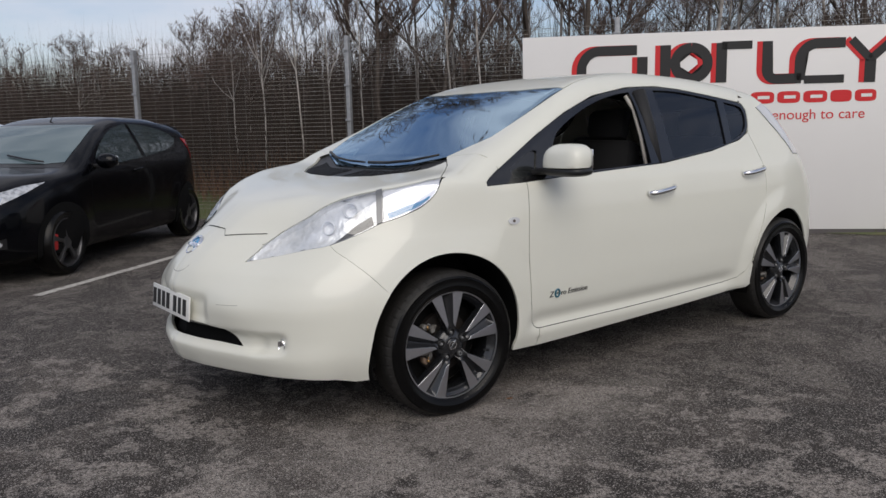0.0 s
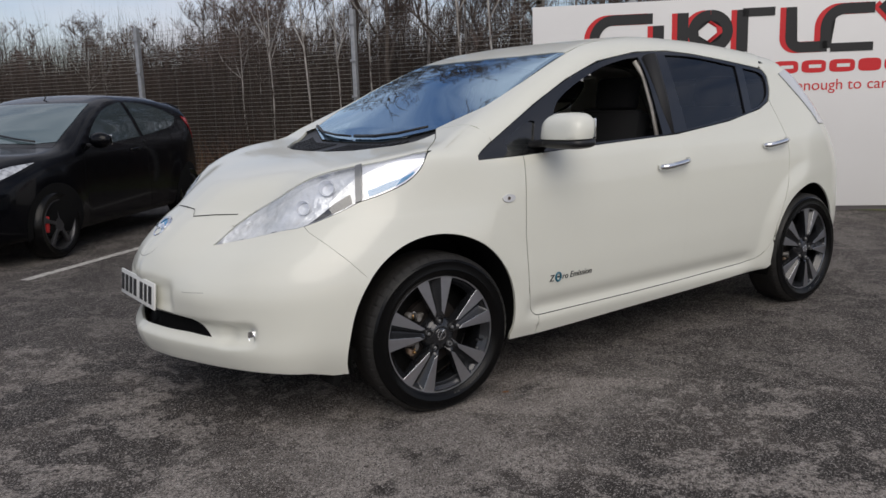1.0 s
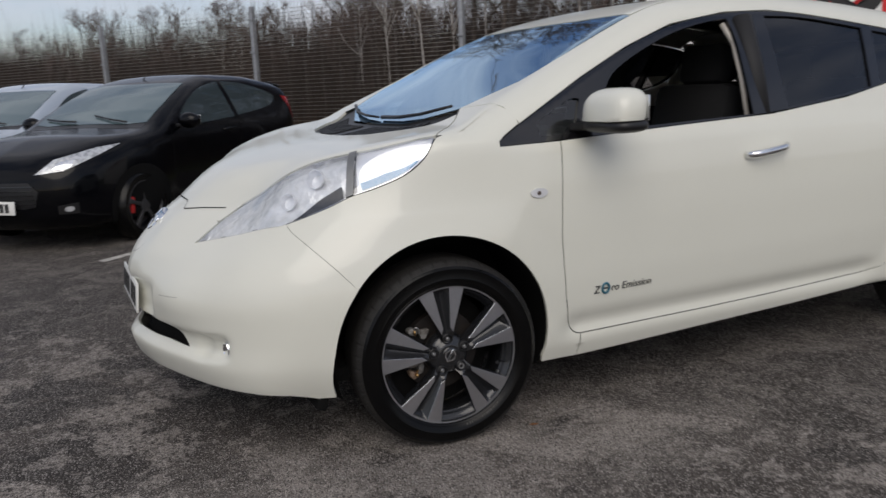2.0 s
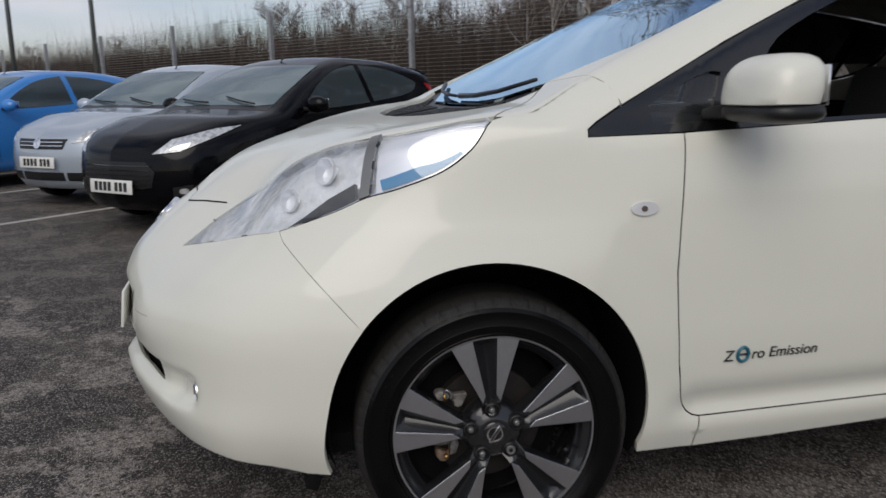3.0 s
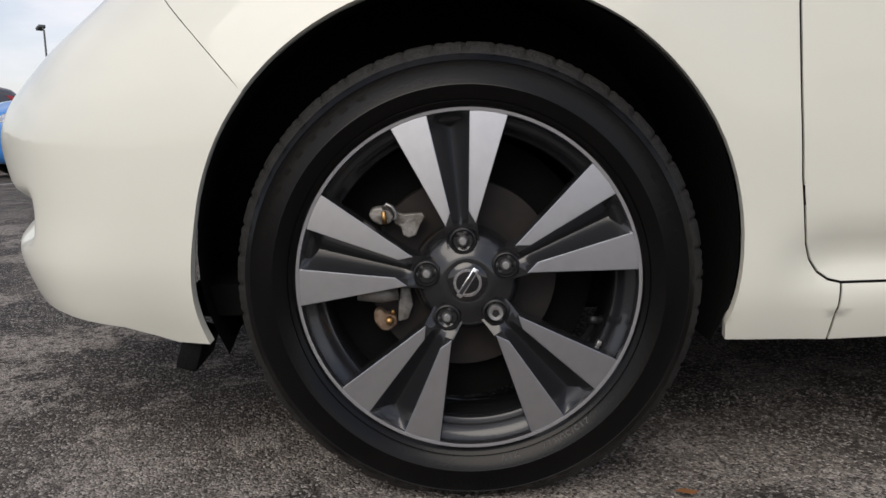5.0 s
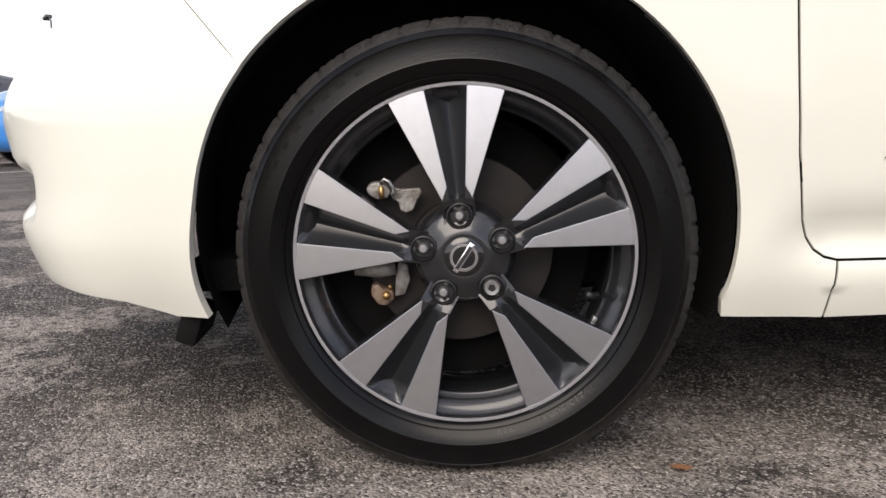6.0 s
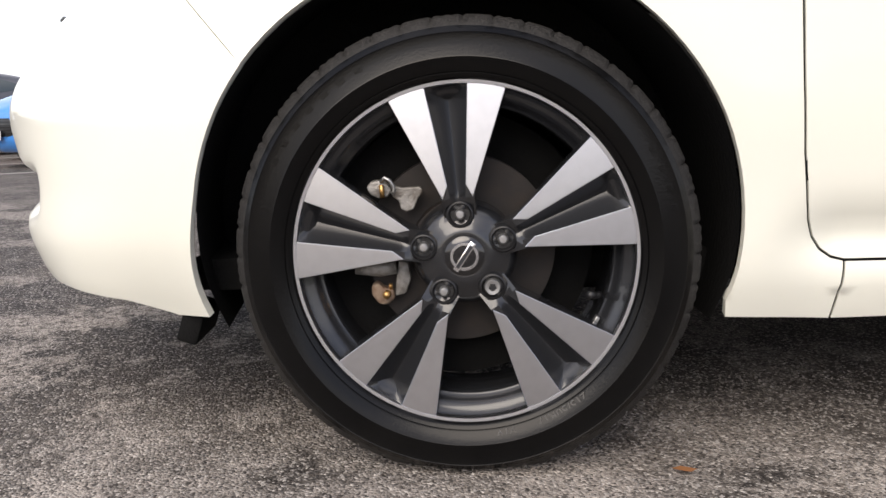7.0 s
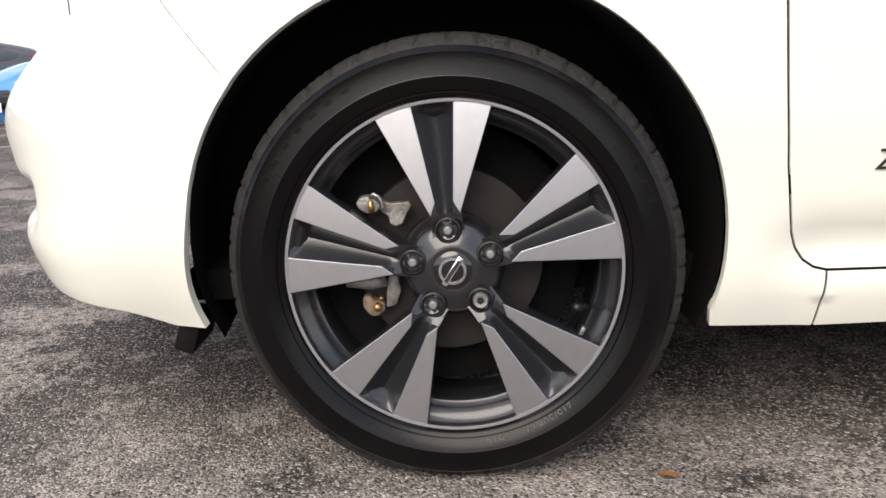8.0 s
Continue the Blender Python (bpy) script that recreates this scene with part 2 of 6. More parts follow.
    nt.links.new(geo.outputs["Position"], vo.inputs["Vector"])
    sep = nt.nodes.new("ShaderNodeSeparateColor")
    nt.links.new(vo.outputs["Color"], sep.inputs["Color"])
    chips = mix(ramp(sep.outputs["Red"], 0.58, 1.12), dark, (0.50, 0.46, 0.42))
    pits = mix(ramp(sep.outputs["Green"], 0.40, 1.10), chips, (0.020, 0.016, 0.014))
    nt.links.new(pits, b.inputs["Base Color"])
    b.inputs["Roughness"].default_value = 0.8
    b.inputs["Specular IOR Level"].default_value = 0.35
    prev = None
    for src, dist in ((vo.outputs["Distance"], -0.9), (noise_node(45, 4), 0.012), (noise_node(5, 4), 0.02)):
        u = nt.nodes.new("ShaderNodeBump")
        u.inputs["Distance"].default_value = abs(dist) if dist > 0 else 0.006
        u.inputs["Strength"].default_value = 0.8 if dist < 0 else 0.5
        u.invert = dist < 0
        nt.links.new(src, u.inputs["Height"])
        if prev:
            nt.links.new(prev, u.inputs["Normal"])
        prev = u.outputs["Normal"]
    nt.links.new(prev, b.inputs["Normal"])
    return m


ASPHALT = asphalt_material()

# ---- mesh helpers ----
from mathutils.geometry import delaunay_2d_cdt


def root(name, label, category, group="", m=None):
    ob = new(name)
    ob.empty_display_size = 0.1
    if m is not None:
        ob.matrix_world = m
    return tagged(ob, label, category, group)


def part(name, bm, mat, parent=None, label="", smooth=True):
    """Links a bmesh or a mesh as one object under its thing."""
    if isinstance(bm, bmesh.types.BMesh):
        me = bpy.data.meshes.new(name)
        bm.normal_update()
        bm.to_mesh(me)
        bm.free()
        if smooth:
            me.polygons.foreach_set("use_smooth", [True] * len(me.polygons))
            try:
                me.set_sharp_from_angle(angle=radians(38))
            except AttributeError:
                pass
    else:
        me = bm
    if mat and not me.materials:
        me.materials.append(mat)
    ob = new(name, me)
    if parent:
        ob.parent = parent
    return tagged(ob, label)


def box_bm(sx, sy, sz, at=(0, 0, 0), bevel=0.0, seg=2, turn=None):
    bm = bmesh.new()
    bmesh.ops.create_cube(bm, size=1)
    bmesh.ops.scale(bm, vec=(sx, sy, sz), verts=bm.verts)
    if bevel:
        bmesh.ops.bevel(bm, geom=bm.edges, offset=bevel, segments=seg, affect="EDGES", profile=0.5)
    if turn:
        bmesh.ops.rotate(bm, matrix=Euler([radians(a) for a in turn]).to_matrix(), verts=bm.verts)
    bmesh.ops.translate(bm, vec=at, verts=bm.verts)
    return bm


def add_box(bm, sx, sy, sz, at=(0, 0, 0), turn=None, bevel=0.0):
    b2 = box_bm(sx, sy, sz, at, bevel, 2, turn)
    tmp = bpy.data.meshes.new("tmp")
    b2.to_mesh(tmp)
    b2.free()
    bm.from_mesh(tmp)
    bpy.data.meshes.remove(tmp)


def raw_mesh(name, verts, faces, smooth=True):
    me = bpy.data.meshes.new(name)
    me.from_pydata([tuple(v) for v in verts], [], [tuple(f) for f in faces])
    if smooth:
        me.polygons.foreach_set("use_smooth", [True] * len(me.polygons))
    return me


def revolve(profile, n=96, turn=2 * math.pi, sharp=32, axis="y"):
    """A ring mesh: profile rows of (radius, offset along the axis), turned about the y axis."""
    verts, faces = [], []
    k = len(profile)
    for i in range(n):
        a = 2 * math.pi * i / n
        for r, o in profile:
            verts.append((r * math.sin(a), o, r * math.cos(a)))
    for i in range(n):
        for j in range(k - 1):
            faces.append((i * k + j, i * k + j + 1, (i + 1) % n * k + j + 1, (i + 1) % n * k + j))
    me = raw_mesh("ring", verts, faces)
    bm = bmesh.new()
    bm.from_mesh(me)
    bpy.data.meshes.remove(me)
    bmesh.ops.remove_doubles(bm, verts=bm.verts, dist=1e-6)
    bmesh.ops.recalc_face_normals(bm, faces=bm.faces)
    return bm


def prism(poly, y0, y1, bevel=0.0):
    """A bevelled plate: outline in (x, z), from y0 (outer face) to y1."""
    bm = bmesh.new()
    a = [bm.verts.new((x, y0, z)) for x, z in poly]
    f = bm.faces.new(a)
    r = bmesh.ops.extrude_face_region(bm, geom=[f])
    bmesh.ops.translate(bm, vec=(0, y1 - y0, 0), verts=[v for v in r["geom"] if isinstance(v, bmesh.types.BMVert)])
    bmesh.ops.recalc_face_normals(bm, faces=bm.faces)
    if bevel:
        bmesh.ops.bevel(bm, geom=bm.edges, offset=bevel, segments=2, affect="EDGES", profile=0.5)
    return bm


def tube(points, radius, sides=8, closed=False, taper=None):
    pts = [Vector(p) for p in points]
    n = len(pts)
    verts, faces = [], []
    for i, p in enumerate(pts):
        if closed:
            d = pts[(i + 1) % n] - pts[i - 1]
        else:
            d = pts[min(i + 1, n - 1)] - pts[max(i - 1, 0)]
        d.normalize()
        u = d.orthogonal().normalized() if i == 0 else (u - u.dot(d) * d).normalized()
        v = d.cross(u)
        r = radius if taper is None else radius * (1 + (taper - 1) * i / (n - 1))
        for k in range(sides):
            a = 2 * math.pi * k / sides
            verts.append(p + r * (math.cos(a) * u + math.sin(a) * v))
    m = n if closed else n - 1
    for i in range(m):
        for k in range(sides):
            j = (i + 1) % n
            faces.append((i * sides + k, i * sides + (k + 1) % sides, j * sides + (k + 1) % sides, j * sides + k))
    if not closed:
        faces.append(tuple(range(sides - 1, -1, -1)))
        faces.append(tuple(range((n - 1) * sides, n * sides)))
    return verts, faces


def tube_mesh(points, radius, sides=8, closed=False, taper=None):
    return raw_mesh("tube", *tube(points, radius, sides, closed, taper))


def text_mesh(words, size, depth=0.0, spacing=1.0, shear=0.0):
    cu = bpy.data.curves.new("words", "FONT")
    cu.body = words
    cu.size = size
    cu.extrude = depth
    cu.space_character = spacing
    cu.shear = shear
    ob = bpy.data.objects.new("words", cu)
    scene.collection.objects.link(ob)
    dg = bpy.context.evaluated_depsgraph_get()
    me = bpy.data.meshes.new_from_object(ob.evaluated_get(dg))
    bpy.data.objects.remove(ob)
    bpy.data.curves.remove(cu)
    return me

# ---- car body surfaces: an implicit solid, cut into panels ----
def smooth_curve(xs, ys):
    """A monotone cubic through the control points."""
    xs, ys = np.array(xs, float), np.array(ys, float)
    h, d = np.diff(xs), np.diff(ys) / np.diff(xs)
    m = np.zeros(len(xs))
    m[0], m[-1] = d[0], d[-1]
    for i in range(1, len(xs) - 1):
        if d[i - 1] * d[i] > 0:
            w1, w2 = 2 * h[i] + h[i - 1], h[i] + 2 * h[i - 1]
            m[i] = (w1 + w2) / (w1 / d[i - 1] + w2 / d[i])

    def f(x):
        x = np.asarray(x, float)
        i = np.clip(np.searchsorted(xs, x) - 1, 0, len(xs) - 2)
        t = np.clip((x - xs[i]) / h[i], 0, 1)
        a = ys[i] * (1 + 2 * t) * (1 - t) ** 2 + ys[i + 1] * t * t * (3 - 2 * t)
        b = h[i] * (m[i] * t * (1 - t) ** 2 + m[i + 1] * t * t * (t - 1))
        return a + b + np.where(x < xs[0], (x - xs[0]) * m[0], 0) + np.where(x > xs[-1], (x - xs[-1]) * m[-1], 0)
    return f


def smax(a, b, k):
    h = np.clip(0.5 + 0.5 * (a - b) / k, 0, 1)
    return a * h + b * (1 - h) + k * h * (1 - h)


def sstep(x, a, b):
    t = np.clip((x - a) / (b - a), 0, 1)
    return t * t * (3 - 2 * t)


def gradient(F, P, e=0.004):
    g = np.empty_like(P)
    for i in range(3):
        d = np.zeros(3)
        d[i] = e
        g[:, i] = F(P + d) - F(P - d)
    return g / np.maximum(np.linalg.norm(g, axis=1), 1e-9)[:, None]


def strike(F, O, D, length, n=0):
    """First meeting of the rays O + s D with the solid F < 0, stepping by the field's value."""
    O, D = np.asarray(O, float), np.asarray(D, float)
    m = len(O)
    lo, hi = np.zeros(m), np.full(m, float(length))
    s = np.zeros(m)
    hit = np.zeros(m, bool)
    best, at = np.full(m, 1e9), np.zeros(m)
    act = np.arange(m)
    for _ in range(400):
        if not len(act):
            break
        v = F(O[act] + D[act] * s[act, None])
        inside = v < 0
        got = act[inside]
        hit[got] = True
        hi[got] = s[got]
        out = act[~inside]
        vo = v[~inside]
        closer = vo < best[out]
        best[out[closer]], at[out[closer]] = vo[closer], s[out[closer]]
        lo[out] = s[out]
        s[out] += np.clip(vo * 0.5, 0.008, 0.25)
        act = out[s[out] <= length]
    for _ in range(16):
        mid = (lo + hi) / 2
        inside = F(O + D * mid[:, None]) < 0
        hi = np.where(inside, mid, hi)
        lo = np.where(inside, lo, mid)
    return O + D * np.where(hit, hi, at)[:, None], hit


def snap(F, pts, extra=0):
    """Moves points on to the solid, with extra points between on a smooth curve."""
    P = np.array(pts, float)
    if extra:
        Q = np.vstack([2 * P[0] - P[1], P, 2 * P[-1] - P[-2]])
        out = []
        for i in range(1, len(Q) - 2):
            a, b, c, d = Q[i - 1:i + 3]
            for k in range(extra + 1):
                t = k / (extra + 1)
                out.append(0.5 * (2 * b + (c - a) * t + (2 * a - 5 * b + 4 * c - d) * t * t + (3 * b - a - 3 * c + d) * t ** 3))
        P = np.array(out + [P[-1]])
    for _ in range(6):
        e = 0.003
        g = np.empty_like(P)
        for i in range(3):
            d = np.zeros(3)
            d[i] = e
            g[:, i] = (F(P + d) - F(P - d)) / (2 * e)
        P = P - (F(P) / np.maximum(np.sum(g * g, 1), 0.1))[:, None] * g
    return [tuple(p) for p in P]


def inside_poly(P, poly):
    x, y = P[:, 0], P[:, 1]
    c = np.zeros(len(P), bool)
    a = poly[-1]
    for b in poly:
        cross = ((a[1] > y) != (b[1] > y)) & (x < (b[0] - a[0]) * (y - a[1]) / (b[1] - a[1] + 1e-15) + a[0])
        c ^= cross
        a = b
    return c


def resample(poly, step):
    out = []
    for i in range(len(poly)):
        a, b = np.array(poly[i]), np.array(poly[(i + 1) % len(poly)])
        k = max(1, int(np.ceil(np.linalg.norm(b - a) / step)))
        out += [a + (b - a) * j / k for j in range(k)]
    return np.array(out)


def rounded(poly, passes=2, keep=35):
    """Chaikin rounding that keeps corners sharper than `keep` degrees off straight."""
    P = [np.array(p, float) for p in poly]
    for _ in range(passes):
        out = []
        n = len(P)
        for i in range(n):
            a, b, c = P[i - 1], P[i], P[(i + 1) % n]
            u, v = b - a, c - b
            ang = np.degrees(np.arccos(np.clip(u @ v / (np.linalg.norm(u) * np.linalg.norm(v) + 1e-12), -1, 1)))
            if ang > keep:
                out.append(b)
            else:
                out += [b - u * 0.25, b + v * 0.25]
        P = out
    return [tuple(p) for p in P]


def inset(poly, gap):
    P = np.array(poly)
    area = np.sum(P[:, 0] * np.roll(P[:, 1], -1) - np.roll(P[:, 0], -1) * P[:, 1])
    if area < 0:
        P = P[::-1]
    t = np.roll(P, -1, 0) - P
    t /= np.maximum(np.linalg.norm(t, axis=1), 1e-9)[:, None]
    nrm = np.stack([-t[:, 1], t[:, 0]], 1)
    m = nrm + np.roll(nrm, 1, 0)
    m /= np.maximum(np.linalg.norm(m, axis=1), 1e-9)[:, None]
    k = np.clip(np.sum(m * nrm, 1), 0.5, 1)
    return P + m * (gap / k)[:, None]


VIEWS = {}
for key, d, a, b in (("side", (0, 1, 0), (1, 0, 0), (0, 0, 1)), ("top", (0, 0, -1), (1, 0, 0), (0, 1, 0)),
                     ("front", (1, 0, 0), (0, -1, 0), (0, 0, 1)), ("rear", (-1, 0, 0), (0, 1, 0), (0, 0, 1)),
                     ("nose", (0.70, 0.71, 0), (0.71, -0.70, 0), (0, 0, 1)),
                     ("lamp", (0.45, 0.60, -0.66), (0.8, -0.6, 0), None), ("tail", (-0.6, 0.8, 0), (0.8, 0.6, 0), (0, 0, 1)),
                     ("rail", (0, 0.7, -0.7), (1, 0, 0), (0, 0.7, 0.7))):
    d, a = Vector(d).normalized(), Vector(a).normalized()
    b = Vector(b).normalized() if b else (a.cross(d)).normalized() * -1
    VIEWS[key] = (np.array(d), np.array(a), np.array(b))


def flat(points, view):
    """Points of the solid, seen along a view's direction, as that view's (p, q)."""
    d, a, b = VIEWS[view]
    return [(float(np.dot(p, a)), float(np.dot(p, b))) for p in points]


def panel(F, view, poly, step=0.03, gap=0.002, thick=0.012, holes=(), lift=0.0, mirror=False, both=False, relief=None, plane=0.0):
    """A piece of the body: an outline in a view's (p, q), thrown on to the solid, with an edge turned inwards.
    mirror: the other side of the car; both: this piece and its mirror image in one mesh."""
    d, a, b = VIEWS[view]
    ring = resample(inset(resample(poly, step * 0.6), gap), step * 0.6)
    rings = [ring] + [resample(inset(resample(h, step * 0.6), -gap), step * 0.6) for h in holes]
    lo, hi = ring.min(0), ring.max(0)
    gx, gy = np.meshgrid(np.arange(lo[0], hi[0], step), np.arange(lo[1], hi[1], step * 0.87))
    gx[1::2] += step / 2
    G = np.stack([gx.ravel(), gy.ravel()], 1)
    ok = inside_poly(G, ring)
    for h in rings[1:]:
        ok &= ~inside_poly(G, h)
    G = G[ok]
    edge = np.concatenate(rings)
    keep = np.ones(len(G), bool)
    for s in range(0, len(G), 400):
        dist = np.min(np.linalg.norm(G[s:s + 400, None] - edge[None], axis=2), 1)
        keep[s:s + 400] = dist > step * 0.45
    G = G[keep]
    pts = np.concatenate([edge, G])
    edges, base = [], 0
    for r in rings:
        edges += [(base + i, base + (i + 1) % len(r)) for i in range(len(r))]
        base += len(r)
    V, E, T, *_ = delaunay_2d_cdt([Vector(p) for p in pts], edges, [], 0, 1e-6)
    V = np.array([tuple(v) for v in V])
    T = np.array([t for t in T if len(t) == 3])
    C = V[T].mean(1)
    ok = inside_poly(C, ring)
    for h in rings[1:]:
        ok &= ~inside_poly(C, h)
    T = T[ok]
    O = V[:, :1] * a + V[:, 1:2] * b - d * 4.5
    X, _ = strike(F, O, np.broadcast_to(d, O.shape), 6.0, 150)
    N = gradient(F, X)
    if relief is not None:
        X = X + N * relief(X)[:, None]
        e = 1e-3
    X = X + N * lift
    # orient outwards
    fn = np.cross(X[T[:, 1]] - X[T[:, 0]], X[T[:, 2]] - X[T[:, 0]])
    flip = np.sum(fn * N[T].mean(1), 1) < 0
    T[flip] = T[flip][:, ::-1]
    use = {}
    for t in T:
        for i in range(3):
            e1, e2 = int(t[i]), int(t[(i + 1) % 3])
            if (e2, e1) in use:
                del use[(e2, e1)]
            else:
                use[(e1, e2)] = 1
    verts, norms, faces = X.tolist(), N.tolist(), [tuple(int(i) for i in t) for t in T]
    n_surf = len(faces)
    if thick:
        rim = {}
        for (e1, e2) in use:
            q = []
            for e in (e2, e1):
                if e not in rim:
                    rim[e] = len(verts)
                    verts.append((X[e]).tolist())
                    verts.append((X[e] - N[e] * thick).tolist())
                q.append(rim[e])
            faces.append((q[0], q[1], q[1] + 1, q[0] + 1))
    verts = np.array(verts)
    nv = len(verts)
    if mirror or both:
        mv = verts * (1, -1, 1) + (0, 2 * plane, 0)
        mf = [tuple(reversed(f)) for f in faces]
        mn = np.array(norms) * (1, -1, 1)
        if mirror:
            verts, faces, norms = mv, mf, mn.tolist()
    out_faces, surf_flags = list(faces), [True] * n_surf + [False] * (len(faces) - n_surf)
    all_norms = {i: norms[i] for i in range(len(norms))}
    if both:
        out_faces += [tuple(i + nv for i in f) for f in mf]
        surf_flags += surf_flags
        for i in range(len(norms)):
            all_norms[i + nv] = mn[i].tolist()
        verts = np.concatenate([verts, mv])
    me = raw_mesh("panel", verts, out_faces)
    if relief is None:
        loops = []
        for f, s in zip(me.polygons, surf_flags):
            fnorm = tuple(f.normal)
            for v in f.vertices:
                loops.append(all_norms[v] if s else fnorm)
        me.normals_split_custom_set(loops)
    else:
        me.set_sharp_from_angle(angle=radians(50))
    return me

# ---- the white electric hatchback: its solid (front axle at x = 0, nose towards -x) ----
EV_TOP = smooth_curve([-1.0, -0.85, -0.725, -0.5, -0.25, 0.0, 0.12, 0.25, 0.5, 0.75, 1.0, 1.25, 1.6, 2.0, 2.5, 3.0, 3.3],
                      [0.72, 0.812, 0.875, 0.965, 1.026, 1.062, 1.085, 1.150, 1.275, 1.402, 1.500, 1.553, 1.578, 1.562, 1.510, 1.42, 1.35])
EV_CROWN = smooth_curve([-1.0, -0.7, -0.5, -0.25, 0.0, 0.2, 0.8, 1.3, 3.0], [0.15, 0.18, 0.10, 0.02, -0.010, 0.005, 0.072, 0.045, 0.05])
EV_WIDE = smooth_curve([0.15, 0.22, 0.30, 0.40, 0.55, 0.70, 0.85, 0.98, 1.06, 1.2, 1.35, 1.5, 1.6],
                       [0.80, 0.838, 0.862, 0.872, 0.884, 0.886, 0.880, 0.862, 0.828, 0.765, 0.695, 0.615, 0.55])
EV_NOSE = smooth_curve([0.12, 0.20, 0.27, 0.34, 0.42, 0.50, 0.58, 0.66, 0.74, 0.80, 0.84, 0.92, 1.0, 1.1],
                       [-0.78, -0.88, -0.93, -0.95, -0.945, -0.945, -0.935, -0.903, -0.833, -0.765, -0.714, -0.655, -0.62, -0.60])
EV_PLAN = smooth_curve([0, 0.15, 0.3, 0.45, 0.58, 0.68, 0.76, 0.82, 0.86, 0.89],
                       [0, 0.034, 0.085, 0.147, 0.215, 0.295, 0.405, 0.55, 0.72, 1.0])
EV_PLAN_HIGH = smooth_curve([0, 0.1, 0.2, 0.32, 0.45, 0.6, 0.7, 0.8, 0.89], [0, 0.018, 0.062, 0.130, 0.194, 0.268, 0.365, 0.55, 1.0])
EV_TAIL = smooth_curve([0.2, 0.35, 0.5, 0.75, 0.95, 1.1, 1.3, 1.45], [3.36, 3.44, 3.475, 3.465, 3.37, 3.22, 3.00, 2.84])
EV_TAILPLAN = smooth_curve([0, 0.3, 0.5, 0.65, 0.75, 0.82, 0.87], [0, 0.02, 0.06, 0.13, 0.23, 0.38, 0.65])


YC = 0.04  # the car's middle plane


def ev_solid(P):
    x, y, z = P[:, 0], np.maximum(np.abs(P[:, 1] - YC) - YC, 0), P[:, 2]
    top = z - (EV_TOP(x) - EV_CROWN(x) * y * y)
    ridge = np.exp(-((y - (0.60 + 0.35 * (x + 0.35))) / 0.09) ** 2) * sstep(x, -0.75, -0.5) * sstep(x, 0.1, -0.15)
    top = top - 0.003 * ridge
    wide = EV_WIDE(z)
    rf = np.hypot(x, z - 0.345)
    rr = np.hypot(x - 2.70, z - 0.345)
    wide = wide + 0.008 * sstep(rf, 0.54, 0.40) + 0.018 * sstep(rr, 0.52, 0.40)
    # the skirt tucks in below the bumper, and the door skin is drawn in above the sill
    wide = wide - 0.10 * sstep(x, -0.18, -0.5) * sstep(z, 0.55, 0.2)
    wide = wide - 0.020 * sstep(x, 0.42, 0.55) * sstep(x, 2.25, 2.05) * np.exp(-((z - 0.338) / 0.042) ** 2)
    # a low step along the sill, where the stone guard begins
    wide = wide - 0.004 * sstep(z, 0.259, 0.253) * sstep(x, 0.30, 0.36)
    side = y - wide
    up = sstep(z, 0.53, 0.79)
    nose = EV_NOSE(z) + EV_PLAN(y) * (1 - up) + EV_PLAN_HIGH(y) * up - x
    nose = nose + 0.032 * np.exp(-((z - 0.395) / 0.042) ** 4) * sstep(y, 0.54, 0.46)
    nose = nose + 0.040 * np.exp(-((y - 0.545) / 0.072) ** 4 - ((z - 0.395 - 0.10 * (y - 0.545)) / 0.040) ** 4)
    # the plate's shallow recess, and the shoulder beside it
    nose = nose + 0.018 * sstep(y, 0.27, 0.20) * np.exp(-((z - 0.51) / 0.06) ** 4)
    nose = nose - 0.024 * np.exp(-((y - 0.40) / 0.15) ** 2 - ((z - 0.545) / 0.10) ** 2)
    nose = nose - 0.038 * np.exp(-((y - 0.53) / 0.09) ** 2) * sstep(z, 0.76, 0.86)
    tail = x - EV_TAIL(z) + EV_TAILPLAN(y)
    k = 0.10 + 0.012 * sstep(x, 0.4, -0.1)
    s = smax(top, side, k)
    s = smax(s, nose * 0.8, 0.09)
    s = smax(s, tail * 0.9, 0.06)
    return smax(s, 0.175 + 0.05 * sstep(x, -0.5, -0.95) - z, 0.03)


# ---- wheels ----
def polar(deg, r):
    """Clock angle in degrees from the top, towards +x, as (x, z)."""
    a = radians(deg)
    return (r * math.sin(a), r * math.cos(a))


def line_angle(a0, r0, a1, r1, r):
    """Clock angle at radius r on the straight edge between two polar points."""
    x0, z0 = polar(a0, r0)
    x1, z1 = polar(a1, r1)
    lo, hi = 0.0, 1.0
    for _ in range(24):
        s = (lo + hi) / 2
        if math.hypot(x0 + (x1 - x0) * s, z0 + (z1 - z0) * s) < r:
            lo = s
        else:
            hi = s
    return math.degrees(math.atan2(x0 + (x1 - x0) * lo, z0 + (z1 - z0) * lo))


